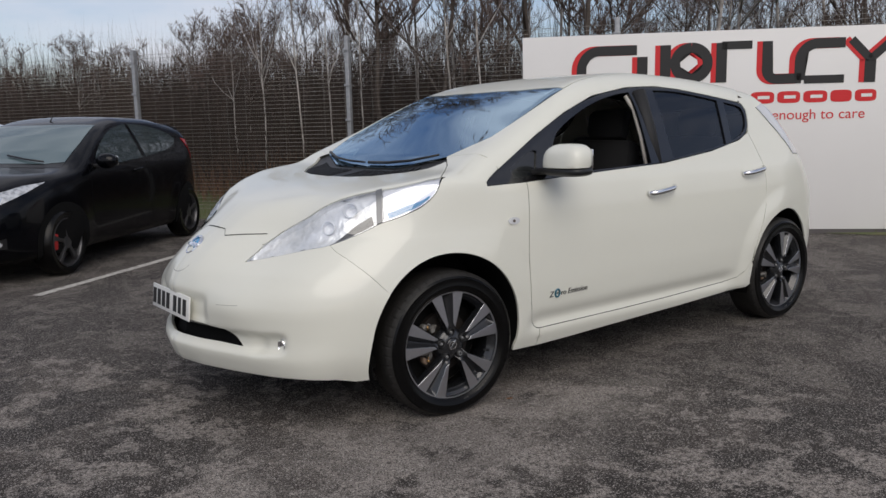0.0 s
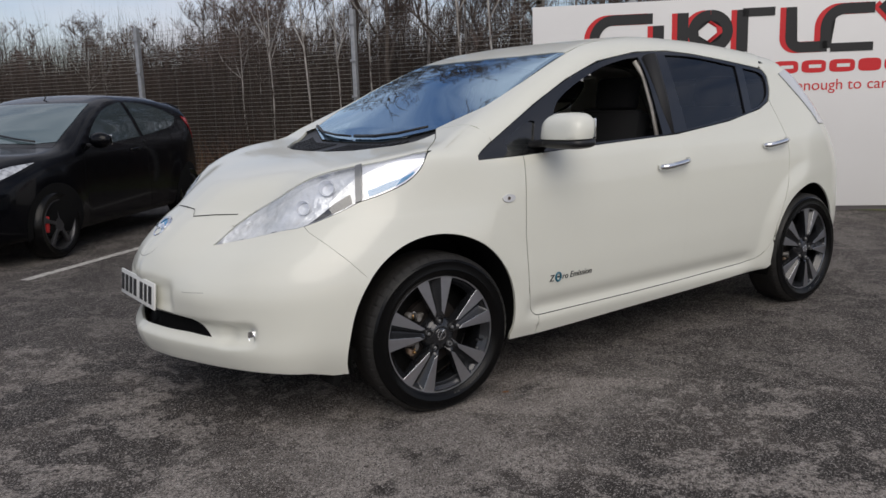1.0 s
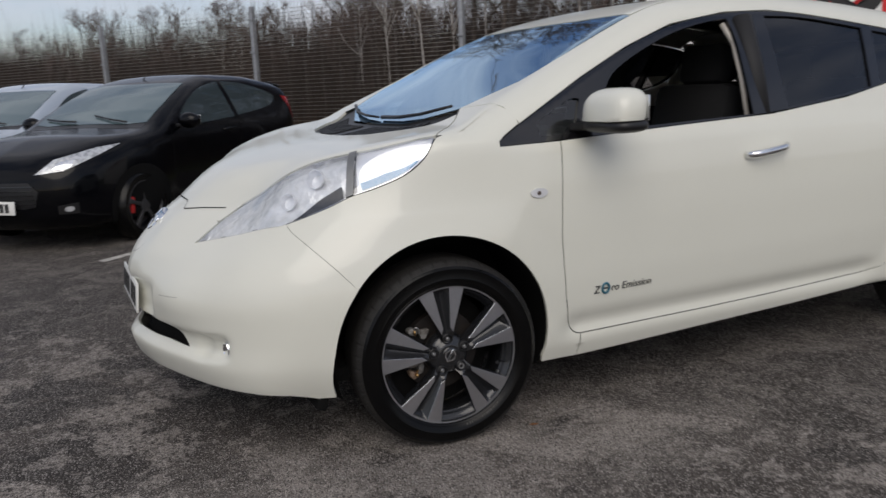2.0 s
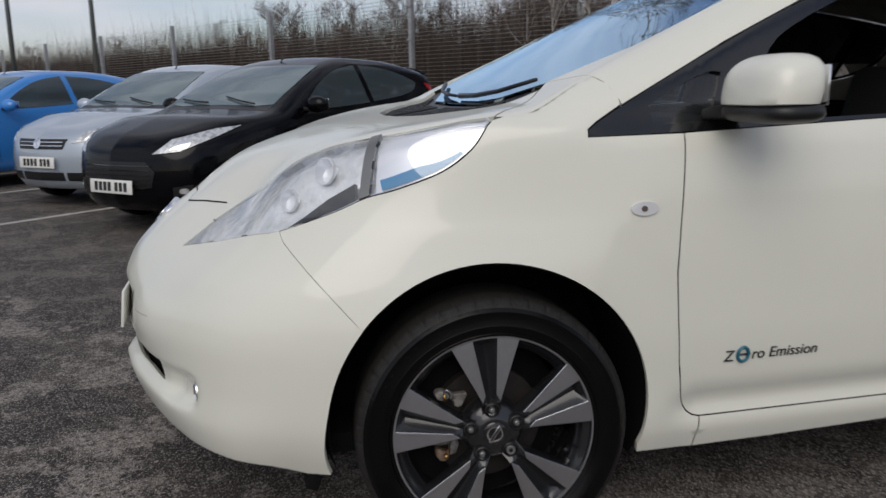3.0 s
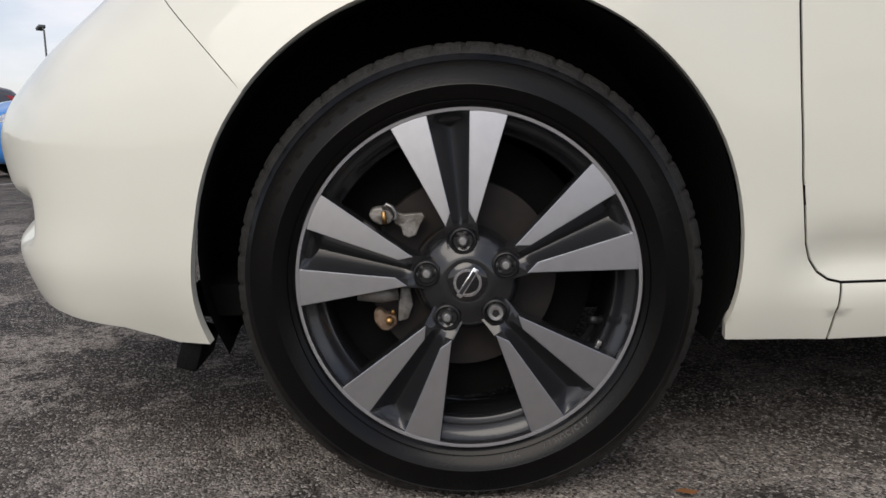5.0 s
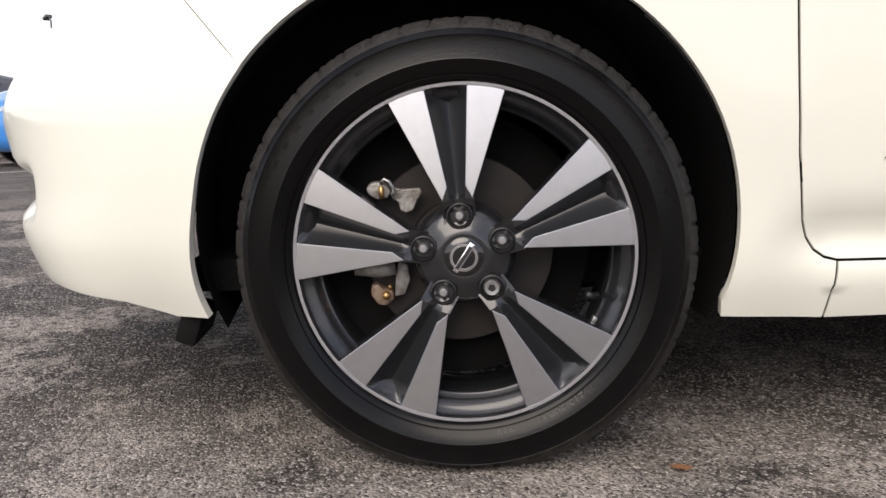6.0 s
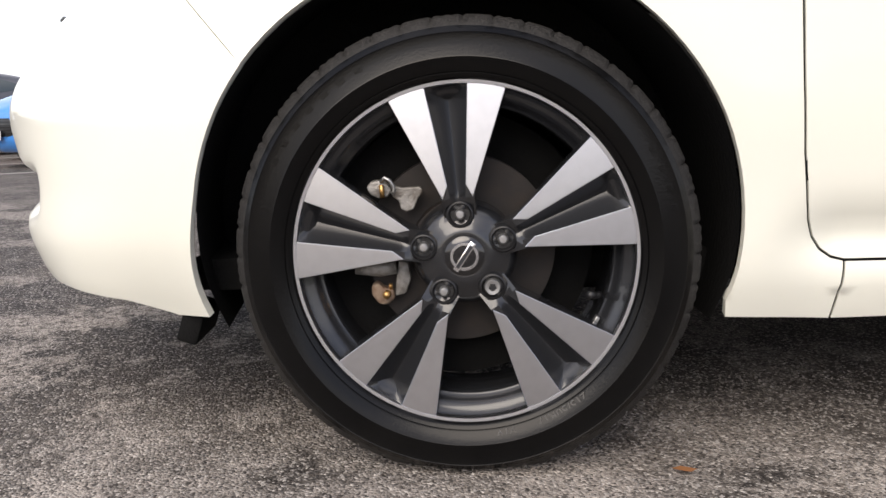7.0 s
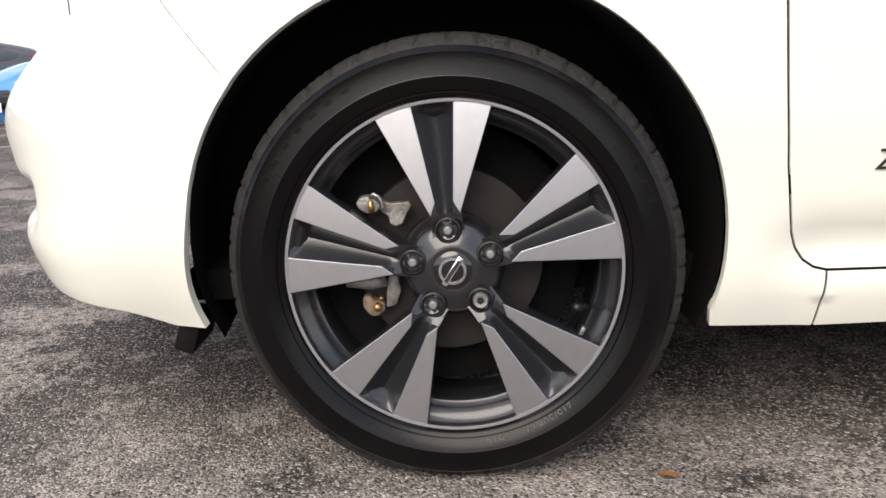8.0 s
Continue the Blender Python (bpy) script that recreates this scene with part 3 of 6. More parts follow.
def blade_mesh(centre, side):
    """One machined spoke blade: a flat bright face that ends in a slanted point by the hub."""
    c = centre
    outline = [(19.8, 0.2312), (15.6, 0.2316), (11.4, 0.2316), (7.1, 0.2312), (7.3, 0.0985), (14.3, 0.0825)]
    bm = bmesh.new()
    a, b = [], []
    for ang, r in outline:
        x, z = polar(c + side * ang, r)
        y = -0.0050 + 0.0050 * (r - 0.0815) / 0.1485
        a.append(bm.verts.new((x, y, z)))
        b.append(bm.verts.new((x, y + 0.004, z)))
    bm.faces.new(a)
    for i in range(len(a)):
        j = (i + 1) % len(a)
        bm.faces.new((a[i], b[i], b[j], a[j]))
    bmesh.ops.recalc_face_normals(bm, faces=bm.faces)
    bmesh.ops.bevel(bm, geom=[e for e in bm.edges if e.verts[0] in a and e.verts[1] in a], offset=0.0007, segments=1, affect="EDGES")
    bmesh.ops.triangulate(bm, faces=[f for f in bm.faces if len(f.verts) > 4])
    return bm


def spoke_body(centre):
    """The dark casting of a pair of spokes: flanks, and between the blades a trough that ends in a scooped wall at the rim."""
    stations = [0.034, 0.046, 0.058, 0.070, 0.0815, 0.090, 0.0985, 0.115, 0.14, 0.17, 0.198, 0.208, 0.214, 0.219, 0.2235, 0.2275, 0.2310, 0.2330]
    face_at = smooth_curve([0.03, 0.046, 0.058, 0.070, 0.0815, 0.231, 0.24], [0.004, 0.010, 0.0125, 0.006, -0.0035, 0.0015, 0.002])
    depth_at = smooth_curve([0.03, 0.070, 0.0815, 0.0985, 0.14, 0.20, 0.24], [0.0, 0.0, 0.010, 0.0135, 0.019, 0.026, 0.028])
    across = (-1, -0.93, -0.70, -0.42, -0.16, 0, 0.16, 0.42, 0.70, 0.93, 1)
    rows = []
    for r in stations:
        half = math.degrees(math.asin(min(0.9, 0.0225 / r)))
        eo = line_angle(14.3, 0.0825, 19.8, 0.2312, r) if r > 0.083 else min(half, 36)
        ei = line_angle(7.3, 0.0985, 7.1, 0.2312, r) if r > 0.0985 else 7.3
        y0 = float(face_at(r))
        back = 0.054 - 0.012 * max(0, (r - 0.0815) / 0.1485)
        row = [(-eo + 0.5, back), (-eo - 0.9, y0 + 0.024), (-eo - 0.4, y0 + 0.006), (-eo, y0)]
        for u in across:
            wall = min(1.0, max(0.0, (0.2332 - r) / (0.003 + 0.013 * (1 - u * u))))
            row.append((ei * u, y0 + float(depth_at(r)) * (1 - abs(u) ** 1.35) * wall))
        row += [(eo, y0), (eo + 0.4, y0 + 0.006), (eo + 0.9, y0 + 0.024), (eo - 0.5, back)]
        rows.append([(*polar(centre + a, r), y) for a, y in row])
    k = len(rows[0])
    verts = [(x, y, z) for row in rows for x, z, y in row]
    faces = [(i * k + j, i * k + j + 1, (i + 1) * k + j + 1, (i + 1) * k + j) for i in range(len(rows) - 1) for j in range(k - 1)]
    bm = bmesh.new()
    me = raw_mesh("spoke", verts, faces)
    bm.from_mesh(me)
    bpy.data.meshes.remove(me)
    bmesh.ops.recalc_face_normals(bm, faces=bm.faces)
    if sum(f.normal.y * f.calc_area() for f in bm.faces) > 0:
        bmesh.ops.reverse_faces(bm, faces=bm.faces)
    return bm


def tyre_mesh():
    """Tyre section with shoulder blocks cut by sipes; outer face towards -y."""
    prof = [(0.2315, 0.012), (0.2350, 0.002), (0.2370, -0.006), (0.2400, -0.0085), (0.2435, -0.0105), (0.2450, -0.0092), (0.2475, -0.0118), (0.262, -0.0168), (0.2640, -0.0176), (0.2655, -0.0170), (0.278, -0.0174), (0.2935, -0.0135), (0.2950, -0.0142), (0.2962, -0.0128),
            (0.3035, -0.0075), (0.3090, 0.000), (0.3165, 0.0075), (0.3200, 0.016), (0.3222, 0.032), (0.3230, 0.06), (0.3232, 0.09), (0.3230, 0.12), (0.3222, 0.15), (0.319, 0.172), (0.31, 0.185), (0.285, 0.198), (0.262, 0.196), (0.24, 0.182), (0.2315, 0.17)]
    n = 432
    k = len(prof)
    verts, faces = [], []
    for i in range(n):
        a = 2 * math.pi * i / n
        blk = i % 9
        for j, (r, o) in enumerate(prof):
            if 15 <= j <= 18 and blk == 0:
                r -= 0.0030 if j > 15 else 0.0012
                o += 0.0035 if j in (15, 16) else 0
            if j in (17, 18) and blk in (3, 6) and (i // 9) % 2:
                r -= 0.0012
            if j in (20, 22):
                r -= 0.007
            x, z = r * math.sin(a), r * math.cos(a)
            # the tread bears on the ground over a flat, and the side wall bulges above it
            if z < -0.296:
                o -= 0.004 * min(1.0, (-0.296 - z) / 0.02) * (1 if j < 15 else 0)
                d = -0.296 - z
                z = -0.296 - 0.0130 * (1 - math.exp(-d / 0.0115))
            verts.append((x, o, z))
    for i in range(n):
        for j in range(k - 1):
            faces.append((i * k + j, (i + 1) % n * k + j, (i + 1) % n * k + j + 1, i * k + j + 1))
    me = raw_mesh("tyre", verts, faces)
    me.set_sharp_from_angle(angle=radians(40))
    me.materials.append(RUBBER)
    me.materials.append(TREAD)
    me.polygons.foreach_set("material_index", [1 if 14 <= f % (k - 1) <= 24 else 0 for f in range(len(faces))])
    return me


def ring_text(words, size, radius, start, y, depth=0.0008):
    """Raised lettering on the side wall: reads clockwise, tops outwards. Starts at a clock angle."""
    me = text_mesh(words, size, depth)
    for v in me.vertices:
        a = radians(start) + v.co.x / radius
        r = radius + v.co.y
        v.co = (r * math.sin(a), y + v.co.z, r * math.cos(a))
    return me


TYRE_GROWTH = 1.032


def build_wheel(name, label, phase, m, parent, weights=True):
    """A wheel whose face looks to -y, hub cap's face at y = 0, axle at the origin; placed by m."""
    w = new(name)
    w.parent = parent
    w.matrix_local = m @ Matrix.Diagonal((TYRE_GROWTH, 1, TYRE_GROWTH, 1))
    tagged(w, label)
    tyre = part("tyre", tyre_mesh(), RUBBER, w, "worn black rubber tyre")
    # size marking and unreadable maker's marks
    t = part("tyre_marking", ring_text("215/50R17", 0.0175, 0.2462, 139, -0.0132), RUBBER_MARK, w, "raised tyre size lettering")
    t2 = part("tyre_marking", ring_text("91V", 0.0175, 0.2462, 139 + 25, -0.0132), RUBBER_MARK, w, "raised load rating lettering")
    for a0, cnt in ((-62, 7), (60, 4)):
        for i in range(cnt):
            a = a0 + i * 5.6
            x, z = polar(a, 0.281)
            part("marking_bar", box_bm(0.012, 0.0014, 0.011, (x, -0.01652, z), 0.0004, 1, (0, a, 0)), RUBBER, w, "raised plain bar on the sidewall")
    part("rim", revolve([(0.2290, 0.018), (0.2300, 0.0040), (0.2312, 0.0000), (0.2345, -0.0004), (0.2378, -0.0006), (0.2392, 0.0010), (0.2394, 0.006), (0.2320, 0.012)], 192), MACHINED, w, "machined outer rim lip")
    part("barrel", revolve([(0.2300, 0.0060), (0.2285, 0.0100), (0.2210, 0.0150), (0.2120, 0.0250), (0.2080, 0.0340), (0.2062, 0.0350), (0.2044, 0.0375), (0.2035, 0.050), (0.2035, 0.12), (0.2200, 0.165), (0.228, 0.168)], 160), DARK_ALLOY, w, "dark grey rim barrel")
    for k in range(5):
        c = phase + 72 * k
        sp = part("spoke", spoke_body(c), DARK_ALLOY, w, "dark grey twin spoke")
        for s in (-1, 1):
            part("blade", blade_mesh(c, s), MACHINED, sp, "machined bright spoke face", smooth=False)
        x, z = polar(c, 0.05715)
        if k == 2 and weights:
            nut = part("wheel_nut", revolve([(0.0, 0.0030), (0.0038, 0.0030), (0.0050, -0.0010), (0.0098, -0.0016), (0.0112, 0.0002), (0.0118, 0.012)], 32), STEEL, w, "pale locking wheel nut")
            star = [polar(36 * i, 0.0058 if i % 2 else 0.0036) for i in range(10)]
            part("star_recess", prism(star, -0.0016, 0.002), TRIM, nut, "dark star-shaped key recess", smooth=False)
        else:
            nut = part("wheel_nut", revolve([(0.0, -0.0014), (0.0045, -0.0012), (0.0062, 0.0004), (0.0070, 0.003), (0.0078, 0.012)], 28), STEEL, w, "steel wheel nut")
        nut.location = (x, 0, z)
        seat = part("nut_seat", revolve([(0.0, 0.0095), (0.0132, 0.0095), (0.0146, 0.0035), (0.0160, 0.0018), (0.0178, 0.0032), (0.0205, 0.0150)], 40), TRIM, w, "black nut recess")
        seat.location = (x, 0, z)
    part("hub", revolve([(0.026, 0.0030), (0.031, 0.0020), (0.037, 0.0032), (0.044, 0.0070), (0.052, 0.0115), (0.060, 0.0150), (0.067, 0.022), (0.072, 0.034), (0.074, 0.058), (0.05, 0.062)], 96), DARK_ALLOY, w, "dark grey hub face")
    cap = part("hub_cap", revolve([(0.0, -0.0015), (0.016, -0.0010), (0.025, 0.0004), (0.0275, 0.0024), (0.0282, 0.0060), (0.0285, 0.010)], 64), GLOSS_TRIM, w, "black hub cap")
    part("cap_ring", revolve([(0.0150, -0.0005), (0.0156, -0.0026), (0.0192, -0.0024), (0.0200, 0.0)], 64), CHROME, cap, "plain chrome ring")
    bar = part("cap_bar", box_bm(0.046, 0.0024, 0.0085, (0, -0.0020, 0), 0.0008, 2, (0, -57, 0)), CHROME, cap, "plain chrome bar")
    part("bar_face", box_bm(0.036, 0.0010, 0.0048, (0, -0.0032, 0), 0.0003, 1, (0, -57, 0)), DARK_CHROME, bar, "dark plain strip")
    # valve
    x, z = polar(108, 0.196)
    v = part("valve", tube_mesh([(x, 0.035, z), (x * 0.97, 0.020, z * 0.97), (x * 0.93, 0.010, z * 0.93)], 0.0045, 10), TRIM, w, "black tyre valve")
    part("valve_cap", tube_mesh([(x * 0.95, 0.015, z * 0.95), (x * 0.90, 0.004, z * 0.90)], 0.0055, 10), TRIM, v)
    if weights:
        bm = bmesh.new()
        for a in (117.5, 120.5, 123.5):
            x, z = polar(a, 0.205)
            add_box(bm, 0.009, 0.012, 0.006, (x, 0.030, z), (0, a, 0), 0.001)
        part("balance_weight", bm, STEEL, w, "stuck-on balance weights")
    return w


def build_brake(parent, x, y, z):
    b = new("brake")
    b.parent = parent
    b.location = (x, y, z)
    tagged(b, "brake disc with a cast caliper")
    part("brake_disc", revolve([(0.0, 0.060), (0.075, 0.060), (0.077, 0.075), (0.140, 0.075), (0.141, 0.10), (0.06, 0.10)], 96), IRON, b, "rust-tinted iron brake disc")
    # the plate is widened to stand in for the shade under the car
    part("backing_shade", revolve([(0.0, 0.110), (0.203, 0.110), (0.206, 0.118)], 64), LINER, b, "black backing plate widened as the shade under the car")
    # upper carrier: a flat cast bracket with a hooked spring clip and a knuckle beside it
    plate = [(-0.100, 0.098), (-0.086, 0.094), (-0.060, 0.0955), (-0.056, 0.090), (-0.064, 0.078), (-0.070, 0.064), (-0.080, 0.060), (-0.088, 0.064), (-0.091, 0.076), (-0.100, 0.082)]
    part("caliper", prism(plate, 0.040, 0.058, 0.0015), CALIPER, b, "grey cast caliper bracket", smooth=False)
    knuckle = [(-0.137, 0.096), (-0.131, 0.104), (-0.118, 0.106), (-0.108, 0.102), (-0.100, 0.092), (-0.106, 0.082), (-0.120, 0.080), (-0.132, 0.086)]
    part("knuckle", prism(knuckle, 0.036, 0.066, 0.004), CALIPER, b, "grey cast knuckle")
    hook_line = [(-0.116, 0.034, 0.104), (-0.110, 0.031, 0.110), (-0.103, 0.031, 0.106), (-0.098, 0.032, 0.098), (-0.097, 0.033, 0.091), (-0.101, 0.034, 0.087)]
    part("spring_clip", tube_mesh(hook_line, 0.0028, 8), STEEL, b, "steel spring clip")
    part("brake_bolt", tube_mesh([(-0.115, 0.031, 0.100), (-0.114, 0.032, 0.082)], 0.0035, 8), BRASS, b, "brass bleed screw")
    # lower sliding pin: pale cylinder, rusty boss and a web
    part("slide_pin", tube_mesh([(-0.156, 0.052, -0.020), (-0.120, 0.050, -0.024), (-0.098, 0.050, -0.020)], 0.012, 14), CALIPER, b, "pale sliding pin housing")
    web = [(-0.094, -0.012), (-0.080, -0.016), (-0.076, -0.040), (-0.084, -0.062), (-0.100, -0.066), (-0.098, -0.040)]
    part("caliper", prism(web, 0.050, 0.075, 0.003), CALIPER, b, "grey cast caliper web")
    boss = [(-0.134, -0.048), (-0.124, -0.044), (-0.116, -0.052), (-0.102, -0.054), (-0.100, -0.068), (-0.112, -0.078), (-0.124, -0.076), (-0.134, -0.062)]
    part("boss", prism(boss, 0.044, 0.070, 0.004), RUST, b, "rusty cast boss")
    part("brake_bolt", tube_mesh([(-0.112, 0.030, -0.060), (-0.111, 0.044, -0.060)], 0.006, 6), BRASS, b, "rusty bolt")
    part("brake_bolt", tube_mesh([(-0.106, 0.040, -0.046), (-0.106, 0.050, -0.056)], 0.003, 6), BRASS, b, "brass pin")
    return b


# ---- the white electric hatchback ----
ev = root("electric_hatchback", "pearl white five-door electric hatchback, passenger window open, parked on asphalt", "car")
FS = [False, True]


def both_sides(name, view, poly, mat, label="", parent=ev, **kw):
    made = []
    for far in FS:
        ob = part(name, panel(ev_solid, view, poly, mirror=far, plane=YC, **kw), mat, parent, label)
        made.append(ob)
    return made


def arc(cx, cz, r, a0, a1, n=28):
    return [(cx + r * math.sin(radians(a0 + (a1 - a0) * i / n)), cz + r * math.cos(radians(a0 + (a1 - a0) * i / n))) for i in range(n + 1)]


def lift_side(pts):
    O = np.array([(x, -3.0, z) for x, z in pts])
    X, _ = strike(ev_solid, O, np.broadcast_to(np.array([0, 1.0, 0]), O.shape), 3, 200)
    return [tuple(p) for p in X]


def lift_top(pts):
    O = np.array([(x, y, 3.0) for x, y in pts])
    X, _ = strike(ev_solid, O, np.broadcast_to(np.array([0, 0, -1.0]), O.shape), 3, 200)
    return [tuple(p) for p in X]


LAMP_LOW = [(-0.733, -0.334, 0.728), (-0.631, -0.465, 0.757), (-0.527, -0.598, 0.791), (-0.477, -0.642, 0.805), (-0.351, -0.702, 0.850), (-0.277, -0.733, 0.883),
            (-0.205, -0.768, 0.905), (-0.107, -0.800, 0.943), (-0.035, -0.800, 0.990), (0.020, -0.775, 1.038)]
LAMP_UP = [(0.010, -0.766, 1.045), (-0.148, -0.748, 1.050), (-0.260, -0.663, 1.036), (-0.335, -0.596, 1.020), (-0.415, -0.533, 0.981), (-0.496, -0.466, 0.923),
           (-0.576, -0.380, 0.855), (-0.650, -0.350, 0.800)]
SEAM = [(-0.485, -0.655, 0.800), (-0.441, -0.745, 0.748), (-0.374, -0.811, 0.672), (-0.305, -0.850, 0.592)]
BONNET_FRONT = [(-0.735, YC, 0.842), (-0.728, -0.060, 0.840), (-0.722, -0.085, 0.838), (-0.746, -0.133, 0.815), (-0.690, -0.228, 0.824), (-0.620, -0.340, 0.832)]
ARCH_F, ARCH_R = (0.0, 0.345, 0.389), (2.70, 0.345, 0.372)

LAMP_LOW, LAMP_UP = snap(ev_solid, LAMP_LOW, 3), snap(ev_solid, LAMP_UP, 3)
SEAM = snap(ev_solid, SEAM, 3)
DIV = LAMP_LOW.index(min(LAMP_LOW, key=lambda p: math.dist(p, SEAM[0])))
SEAM[0] = LAMP_LOW[DIV]

# front bumper, from the bonnet's edge to the arches, cut by the lower intake
arch_front = lift_side([(x - 0.016 * float(sstep(np.array(z), 0.42, 0.24)), z) for x, z in arc(*ARCH_F, -51.5, -109, 16)])
intake_rim = [(-0.925, YC, 0.372), (-0.925, -0.20, 0.372), (-0.885, -0.33, 0.374), (-0.835, -0.455, 0.370), (-0.850, -0.425, 0.405), (-0.872, -0.375, 0.440), (-0.920, -0.22, 0.450), (-0.935, YC, 0.455)]


def middle(zs):
    """The nose's profile in the middle plane."""
    O = np.array([(-3.0, YC, z) for z in zs])
    X, _ = strike(ev_solid, O, np.broadcast_to(np.array([1.0, 0, 0]), O.shape), 4.0)
    return [tuple(p) for p in X]


bumper_line = BONNET_FRONT[:-1] + [LAMP_UP[-1]] + LAMP_LOW[:DIV] + SEAM + arch_front[1:] + \
    [(-0.435, -0.745, 0.217), (-0.51, -0.715, 0.238), (-0.60, -0.63, 0.248), (-0.681, -0.539, 0.250), (-0.826, -0.273, 0.250), (-0.90, -0.06, 0.248), (-0.905, YC, 0.25)] + middle([0.27, 0.29, 0.31, 0.33, 0.35]) + intake_rim + middle([0.48, 0.51, 0.54, 0.57, 0.60, 0.63, 0.66, 0.69, 0.72, 0.75, 0.775, 0.80, 0.82, 0.835])
part("front_bumper", panel(ev_solid, "nose", flat(bumper_line, "nose"), step=0.013, gap=0.0008, both=True, plane=YC), WHITE, ev)
# dark intake behind it, with a slat
part("intake", panel(ev_solid, "nose", flat([(-0.95, YC, 0.36), (-0.83, -0.47, 0.36), (-0.86, -0.40, 0.46), (-0.95, YC, 0.465)], "nose"), step=0.02, lift=-0.05, thick=0, both=True, plane=YC), LINER, ev, "black lower intake")
part("intake_slat", panel(ev_solid, "nose", flat([(-0.94, YC, 0.425), (-0.87, -0.375, 0.420), (-0.875, -0.365, 0.440), (-0.94, YC, 0.449)], "nose"), step=0.02, lift=-0.012, both=True, plane=YC), GLOSS_TRIM, ev, "gloss black intake bar")

# bonnet
bonnet_half = BONNET_FRONT[:-1] + LAMP_UP[::-1][:] + [(0.028, -0.772, 1.05), (0.172, -0.628, 1.088), (0.204, -0.583, 1.09)]
cowl_front = [(0.150, -0.535), (0.055, -0.45), (-0.045, -0.31), (-0.088, -0.15), (-0.10, YC)]
bp = flat(bonnet_half, "top") + cowl_front
bonnet_poly = bp + [(x, 2 * YC - y) for x, y in bp[::-1] if abs(y - YC) > 1e-6]
bonnet_poly = [p for i, p in enumerate(bonnet_poly) if i == 0 or abs(p[0] - bonnet_poly[i - 1][0]) + abs(p[1] - bonnet_poly[i - 1][1]) > 1e-6]
part("bonnet", panel(ev_solid, "top", bonnet_poly, step=0.020, gap=0.0032), WHITE, ev)

# a dark strip laid on the surface as the shade in the bonnet's gap
front_line = flat([*BONNET_FRONT[:-1], (-0.632, -0.338, 0.829)], "nose")
front_line = [(p, q + 0.0016) for p, q in front_line] + [(p, q - 0.0016) for p, q in front_line[::-1]]
part("bonnet_gap_shade", panel(ev_solid, "nose", front_line, step=0.012, gap=0, lift=0.0012, thick=0, both=True, plane=YC), LINER, ev, "dark strip for the shade in the bonnet's front gap")
# black scuttle panel with ribs, windscreen, wipers
screen_base = [(0.118, YC), (0.128, -0.26), (0.235, -0.535)]
sp = [(0.204, -0.583)] + cowl_front
scuttle = sp + [(x, 2 * YC - y) for x, y in sp[::-1][1:]] + [(0.235, 0.535 + 2 * YC), (0.128, 0.26 + 2 * YC), (0.118, YC), (0.128, -0.26), (0.235, -0.535)]
scuttle_ob = part("scuttle", panel(ev_solid, "top", scuttle, step=0.02, gap=0.001, lift=-0.012), TRIM, ev, "black plastic scuttle panel")
for i in range(-13, 14):
    y0 = YC + i * 0.036
    if abs(i) < 2:
        continue
    x0 = float(np.interp(abs(y0 - YC), [0, 0.19, 0.35, 0.49, 0.575], [-0.09, -0.078, -0.035, 0.065, 0.16])) + 0.008
    x1 = float(np.interp(abs(y0 - YC), [0, 0.30, 0.58], [0.110, 0.120, 0.225])) - 0.025
    pl = [(x0, y0 - 0.005), (x1, y0 - 0.005), (x1, y0 + 0.005), (x0, y0 + 0.005)]
    part("rib", panel(ev_solid, "top", pl, step=0.02, gap=0, lift=-0.006, thick=0.01), TRIM, scuttle_ob)
side_edge = [(0.437, -0.631), (0.666, -0.628), (0.993, -0.580)]
half = [(0.118, YC), (0.128, -0.26), (0.235, -0.535)] + side_edge + [(0.93, -0.30), (0.915, YC)]
wp = half + [(x, 2 * YC - y) for x, y in half[::-1][1:-1]]
screen = part("windscreen", panel(ev_solid, "top", wp, step=0.03, gap=0.003, lift=-0.002, thick=0.004), WIND, ev, "clear windscreen reflecting the sky")
screen.visible_shadow = False
frit = [(0.993, -0.575), (0.93, -0.30), (0.915, YC), (0.93, 0.30 + 2 * YC), (0.993, 0.575 + 2 * YC), (0.965, 0.585 + 2 * YC), (0.905, 0.30 + 2 * YC), (0.89, YC), (0.905, -0.30), (0.965, -0.585)]
part("screen_band", panel(ev_solid, "top", frit, step=0.02, gap=0, lift=-0.008, thick=0), GLOSS_TRIM, screen, "black border of the windscreen")
for far in FS:
    run = [(0.240, -0.525), (0.437, -0.622), (0.666, -0.620), (0.985, -0.572), (0.975, -0.535), (0.666, -0.578), (0.437, -0.575), (0.262, -0.480)]
    part("screen_band", panel(ev_solid, "top", run, step=0.02, gap=0, lift=-0.009, thick=0, mirror=far, plane=YC), GLOSS_TRIM, screen, "black border of the windscreen")
part("screen_sticker", panel(ev_solid, "top", [(0.925, -0.54), (0.925, -0.49), (0.905, -0.49), (0.905, -0.54)], step=0.01, lift=-0.006, thick=0), PLATE, screen, "small pale sticker")


def wiper(points, name="wiper"):
    P = np.array([(x, y, 2.5) for x, y in points])
    X, _ = strike(ev_solid, P, np.broadcast_to(np.array([0, 0, -1.0]), P.shape), 3, 200)
    X = X + gradient(ev_solid, X) * 0.011
    return tube_mesh([tuple(p) for p in X], 0.009, 6, taper=0.6)


for pts in ([(0.150, 0.02), (0.155, -0.16), (0.180, -0.32), (0.235, -0.49)], [(0.235, 0.58), (0.185, 0.42), (0.16, 0.24), (0.15, 0.06)]):
    part("wiper", wiper(pts), TRIM, ev, "black windscreen wiper")

